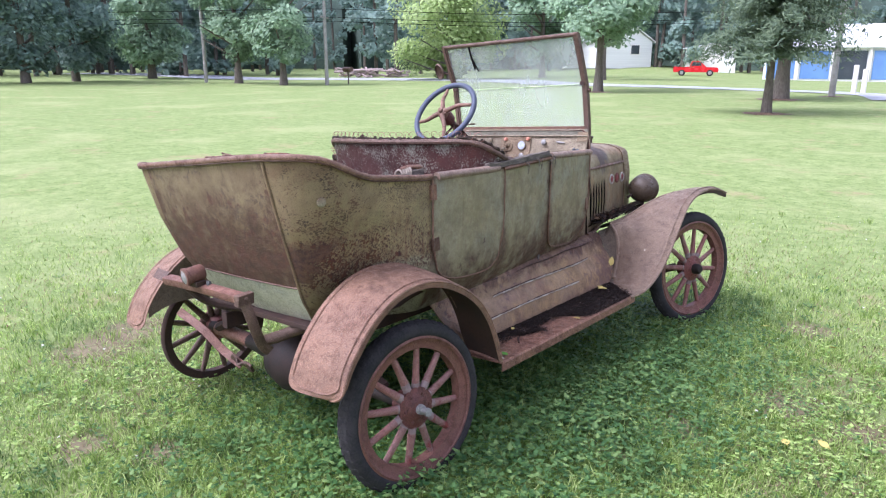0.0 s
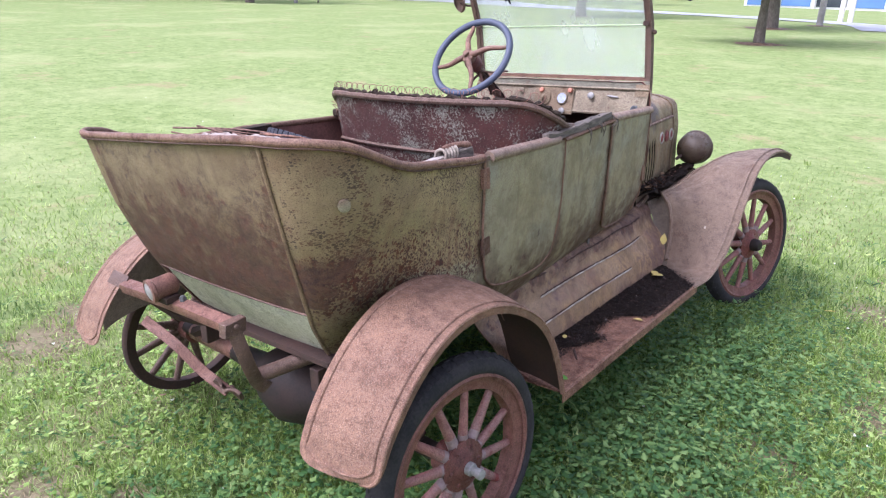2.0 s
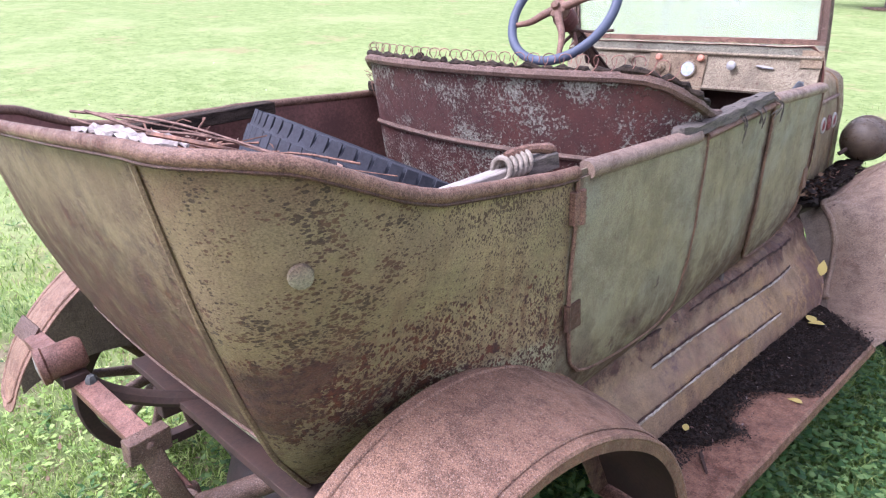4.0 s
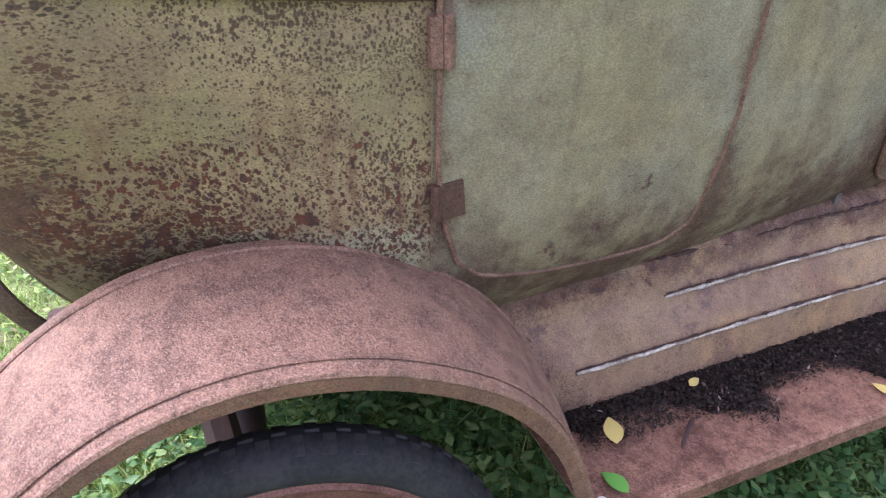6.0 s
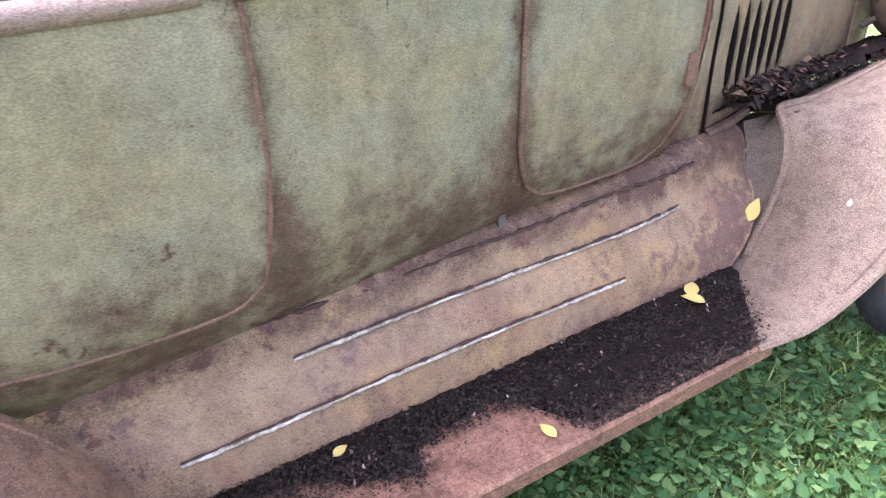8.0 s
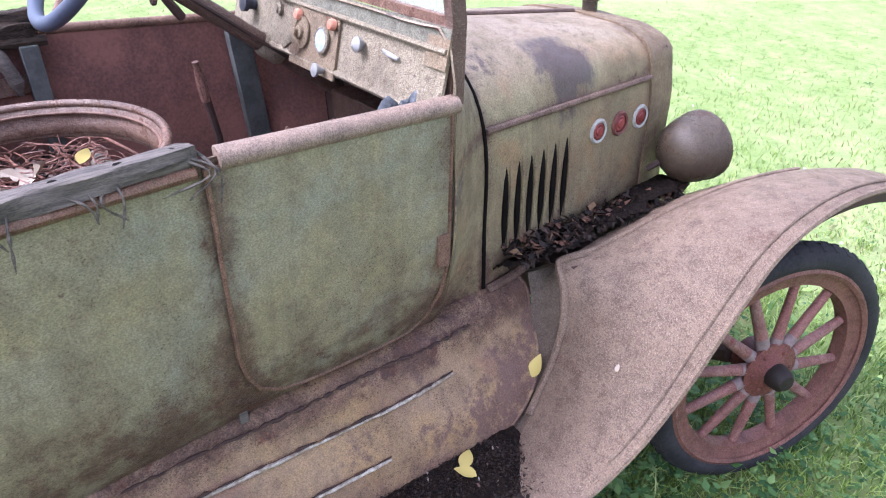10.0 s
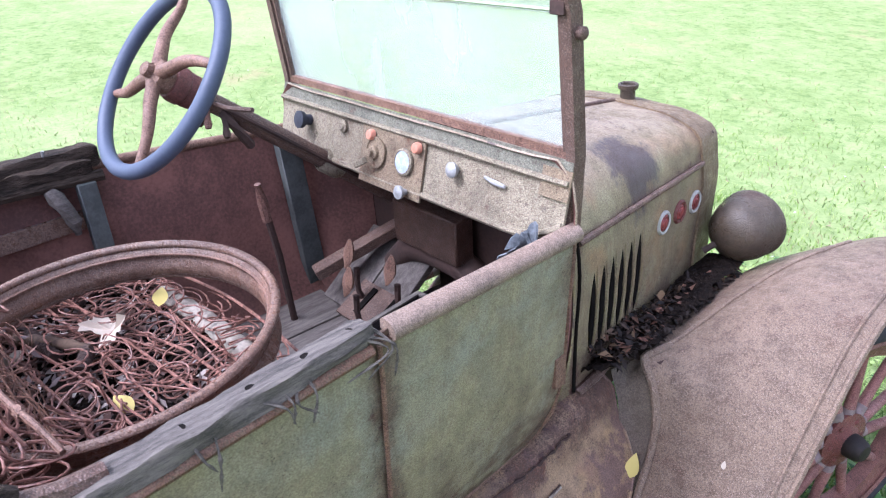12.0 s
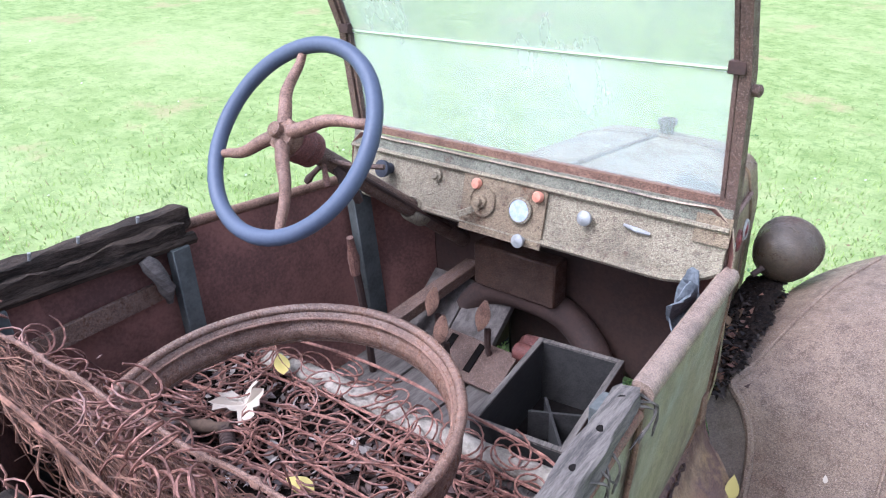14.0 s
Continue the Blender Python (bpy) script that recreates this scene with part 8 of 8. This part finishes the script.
BOARD_MOULD = [(0.56, 0.535, 0.60), (0.60, 0.54, 0.615), (0.64, 0.54, 0.59), (0.73, 0.54, 0.59), (0.80, 0.54, 0.612), (0.86, 0.54, 0.65), (0.91, 0.54, 0.685), (0.965, 0.54, 0.695), (0.985, 0.54, 0.645), (1.05, 0.54, 0.622), (1.15, 0.54, 0.618), (1.20, 0.54, 0.655), (1.235, 0.54, 0.69), (1.255, 0.54, 0.745), (1.30, 0.54, 0.765), (1.5, 0.54, 0.775), (1.7, 0.54, 0.778), (1.80, 0.54, 0.72), (1.88, 0.54, 0.62)]
mould(BOARD_MOULD, lambda y, t: 0.4125, 0.014, "leaf_mould", "black wet leaf mould along the running board", 1)
edge_bits = crumbs(9000, 0.0, 0.0, 0.57, 1.86, 0.4190, 0.0042, r, 0.002)
mid_y = edge_bits[:, :, 1].mean(1)
out_x = np.interp(mid_y, [o[0] for o in BOARD_MOULD], [o[2] for o in BOARD_MOULD])
edge_bits[:, :, 0] += np.clip(out_x - np.abs(r.normal(0, 0.05, len(out_x))) + np.abs(r.normal(0, 0.022, len(out_x))) * (r.random(len(out_x)) < 0.7) + 0.006, 0.545, 0.785)[:, None]
edge_bits[:, :, 2] += 0.006 * (r.random(len(out_x)) ** 2)[:, None]
strew("mould_crumbs", edge_bits, m_crumb, "black crumbs along the leaf mould's uneven edge", "leaf mould")
strew("mould_crumbs", crumbs(6500, 0.545, 0.665, 0.58, 1.84, 0.4262, 0.0040, r, 0.002), m_crumb, "black crumbs of leaf mould on the running board", "leaf mould")
strew("mould_crumbs", crumbs(1100, 0.34, 0.455, 2.0, 2.6, 0.772, 0.011, r, 0.008), m_crumb, "black crumbs of leaf mould by the hood", "leaf mould")
strew("leaf_bits", crumbs(120, 0.55, 0.70, 0.6, 1.82, 0.428, 0.005, r, 0.003), m_deadleaf, "bits of dead leaf on the running board", "leaves")
mould([(1.97, 0.36, 0.43), (2.1, 0.355, 0.448), (2.3, 0.335, 0.446), (2.5, 0.315, 0.44), (2.62, 0.31, 0.42)], lambda y, t: 0.70 + 0.06 * t + 0.05 * (y - 1.97) / 0.65, 0.025, "leaf_mould", "black leaf mould between hood and fender", 2)
strew("leaf_bits", crumbs(130, 0.35, 0.44, 2.0, 2.6, 0.775, 0.015, r, 0.008), varied("reddish_leaf_chunks", ((0.10, 0.045, 0.03), (0.16, 0.08, 0.05), (0.05, 0.03, 0.022), (0.24, 0.15, 0.08)), 0.7), "dead leaves lying between hood and fender", "leaves")


def fallen_leaf(p, size, turn, mat, label, tilt=(0, 0)):
    """A pointed leaf, folded a little along its midrib."""
    q = []
    for t in np.linspace(0, 1, 9):
        w = size * 0.27 * math.sin(math.pi * t**0.75)
        q.append([(-w, size * (t - 0.5), 0.15 * w + 0.05 * size * math.sin(3 * t)), (0, size * (t - 0.5), 0.0 + 0.05 * size * math.sin(3 * t)), (w, size * (t - 0.5), 0.15 * w + 0.05 * size * math.sin(3 * t))])
    return thing("fallen_leaf", Build().sheet(np.array(q), 0.0008), mat, label, "leaf", CAR @ pose(*p, tilt[0], tilt[1], turn), group="fallen leaves")


Y, P = m_yellow, varied("pale_dead_leaf", ((0.36, 0.30, 0.23), (0.43, 0.36, 0.29)), 0.8)
G = varied("green_leaf", ((0.10, 0.30, 0.04), (0.13, 0.34, 0.06)), 0.5, 0.2)
for p, size, turn, mat, label, tilt in (
    ((0.640, 0.632, 0.432), 0.068, 70, Y, "yellow fallen leaf on the running board", (0, 0)),
    ((0.735, 0.575, 0.4185), 0.060, 110, G, "green fallen leaf on the running board", (0, 0)),
    ((0.592, 0.858, 0.432), 0.034, 20, Y, "yellow fallen leaf on the running board", (0, 10)),
    ((0.742, 1.205, 0.4165), 0.042, 100, Y, "yellow fallen leaf on the running board", (0, 0)),
    ((0.590, 1.722, 0.437), 0.060, 40, Y, "yellow fallen leaf on the leaf mould", (0, 0)),
    ((0.618, 1.697, 0.437), 0.055, 120, Y, "yellow fallen leaf on the leaf mould", (0, 0)),
    ((0.522, 1.985, 0.528), 0.062, 15, Y, "yellow fallen leaf caught by the fender's root", (55, 0)),
    ((-0.207, 1.243, 1.018), 0.060, 60, Y, "yellow fallen leaf on the seat", (15, 10)),
    ((0.06, 1.06, 0.985), 0.060, 100, Y, "yellow fallen leaf on the seat", (10, -10)),
    ((0.703, 2.056, 0.604), 0.020, 20, P, "small pale fleck on the fender", (45, 0)),
):
    fallen_leaf(p, size, turn, mat, label, tilt)


def lobed_leaf(p, size, turn, tilt):
    """A curled, lobed dead leaf: a ragged outline round its middle."""
    q = np.random.default_rng(9)
    a = np.linspace(0, 2 * math.pi, 30, endpoint=False)
    rad = size * (0.34 + 0.075 * np.cos(5 * a) + q.normal(0, 0.05, 30))
    rings = [np.stack([rad * k * np.cos(a), rad * k * np.sin(a) * 0.8, 0.14 * size * k**2 * np.sin(2 * a + 0.6) + 0.02 * k], -1) for k in (0.02, 0.4, 0.75, 1.0)]
    thing("dead_leaf", Build().grid(np.array(rings), loop_v=True), P, "pale curled lobed dead leaf lying on the springs", "leaf", CAR @ pose(*p, *tilt, turn))


lobed_leaf((-0.178, 1.127, 1.000), 0.135, 30, (14, -8))
lobed_leaf((-0.20, 0.945, 0.992), 0.060, 120, (-10, 12))
# cigar-shaped pieces of dark wood on the springs, built with ribs
for p, turn, n in (((-0.25, 1.007, 0.985), 8, 14), ((-0.13, 1.05, 0.984), -32, 8)):
    cob = [np.array((0.0095 * (k - n / 2), 0, 0)) for k in range(n)]
    thing("ribbed_wood", Build().tube(smooth_line(cob, 4 * n), [0.013 + 0.0022 * (k % 4 in (1, 2)) for k in range(4 * n)], 12), m_under, "dark ribbed cigar-shaped piece of wood lying among the springs", "cob", CAR @ pose(*p, 0, 4, turn))
thing("dark_stick", Build().tube(smooth_line([(0.665, 0.80, 0.421), (0.69, 0.765, 0.422), (0.715, 0.735, 0.420)], 10), [0.003, 0.005, 0.006, 0.005, 0.0045, 0.0055, 0.005, 0.004, 0.0045, 0.003], 7), m_under, "short dark stick lying on the running board", "stick", CAR)
thing("pebble", Build().lathe([(0, 0.010), (0.006, 0.009), (0.010, 0.004), (0.009, -0.002), (0, -0.003)], (0.762, 0.533, 0.4165), (0.1, 0, 1), 12), m_white, "small white pebble on the running board's corner", "pebble", CAR)
r = np.random.default_rng(55)
for k in range(26):
    x, y = r.uniform(0.9, 3.4), r.uniform(-1.6, 3.2)
    g = thing("fallen_leaf", Build().sheet(np.array([[(-0.018 * math.sin(math.pi * t), 0.06 * (t - 0.5), 0.004), (0, 0.06 * (t - 0.5), 0), (0.018 * math.sin(math.pi * t), 0.06 * (t - 0.5), 0.004)] for t in np.linspace(0.03, 0.97, 6)]), 0.0008), Y, "yellowed leaf lying in the grass", "leaf", pose(x, y, float(ground_z(x, y)) + 0.045, r.normal(0, 15), r.normal(0, 15), r.uniform(0, 360)), group="fallen leaves")
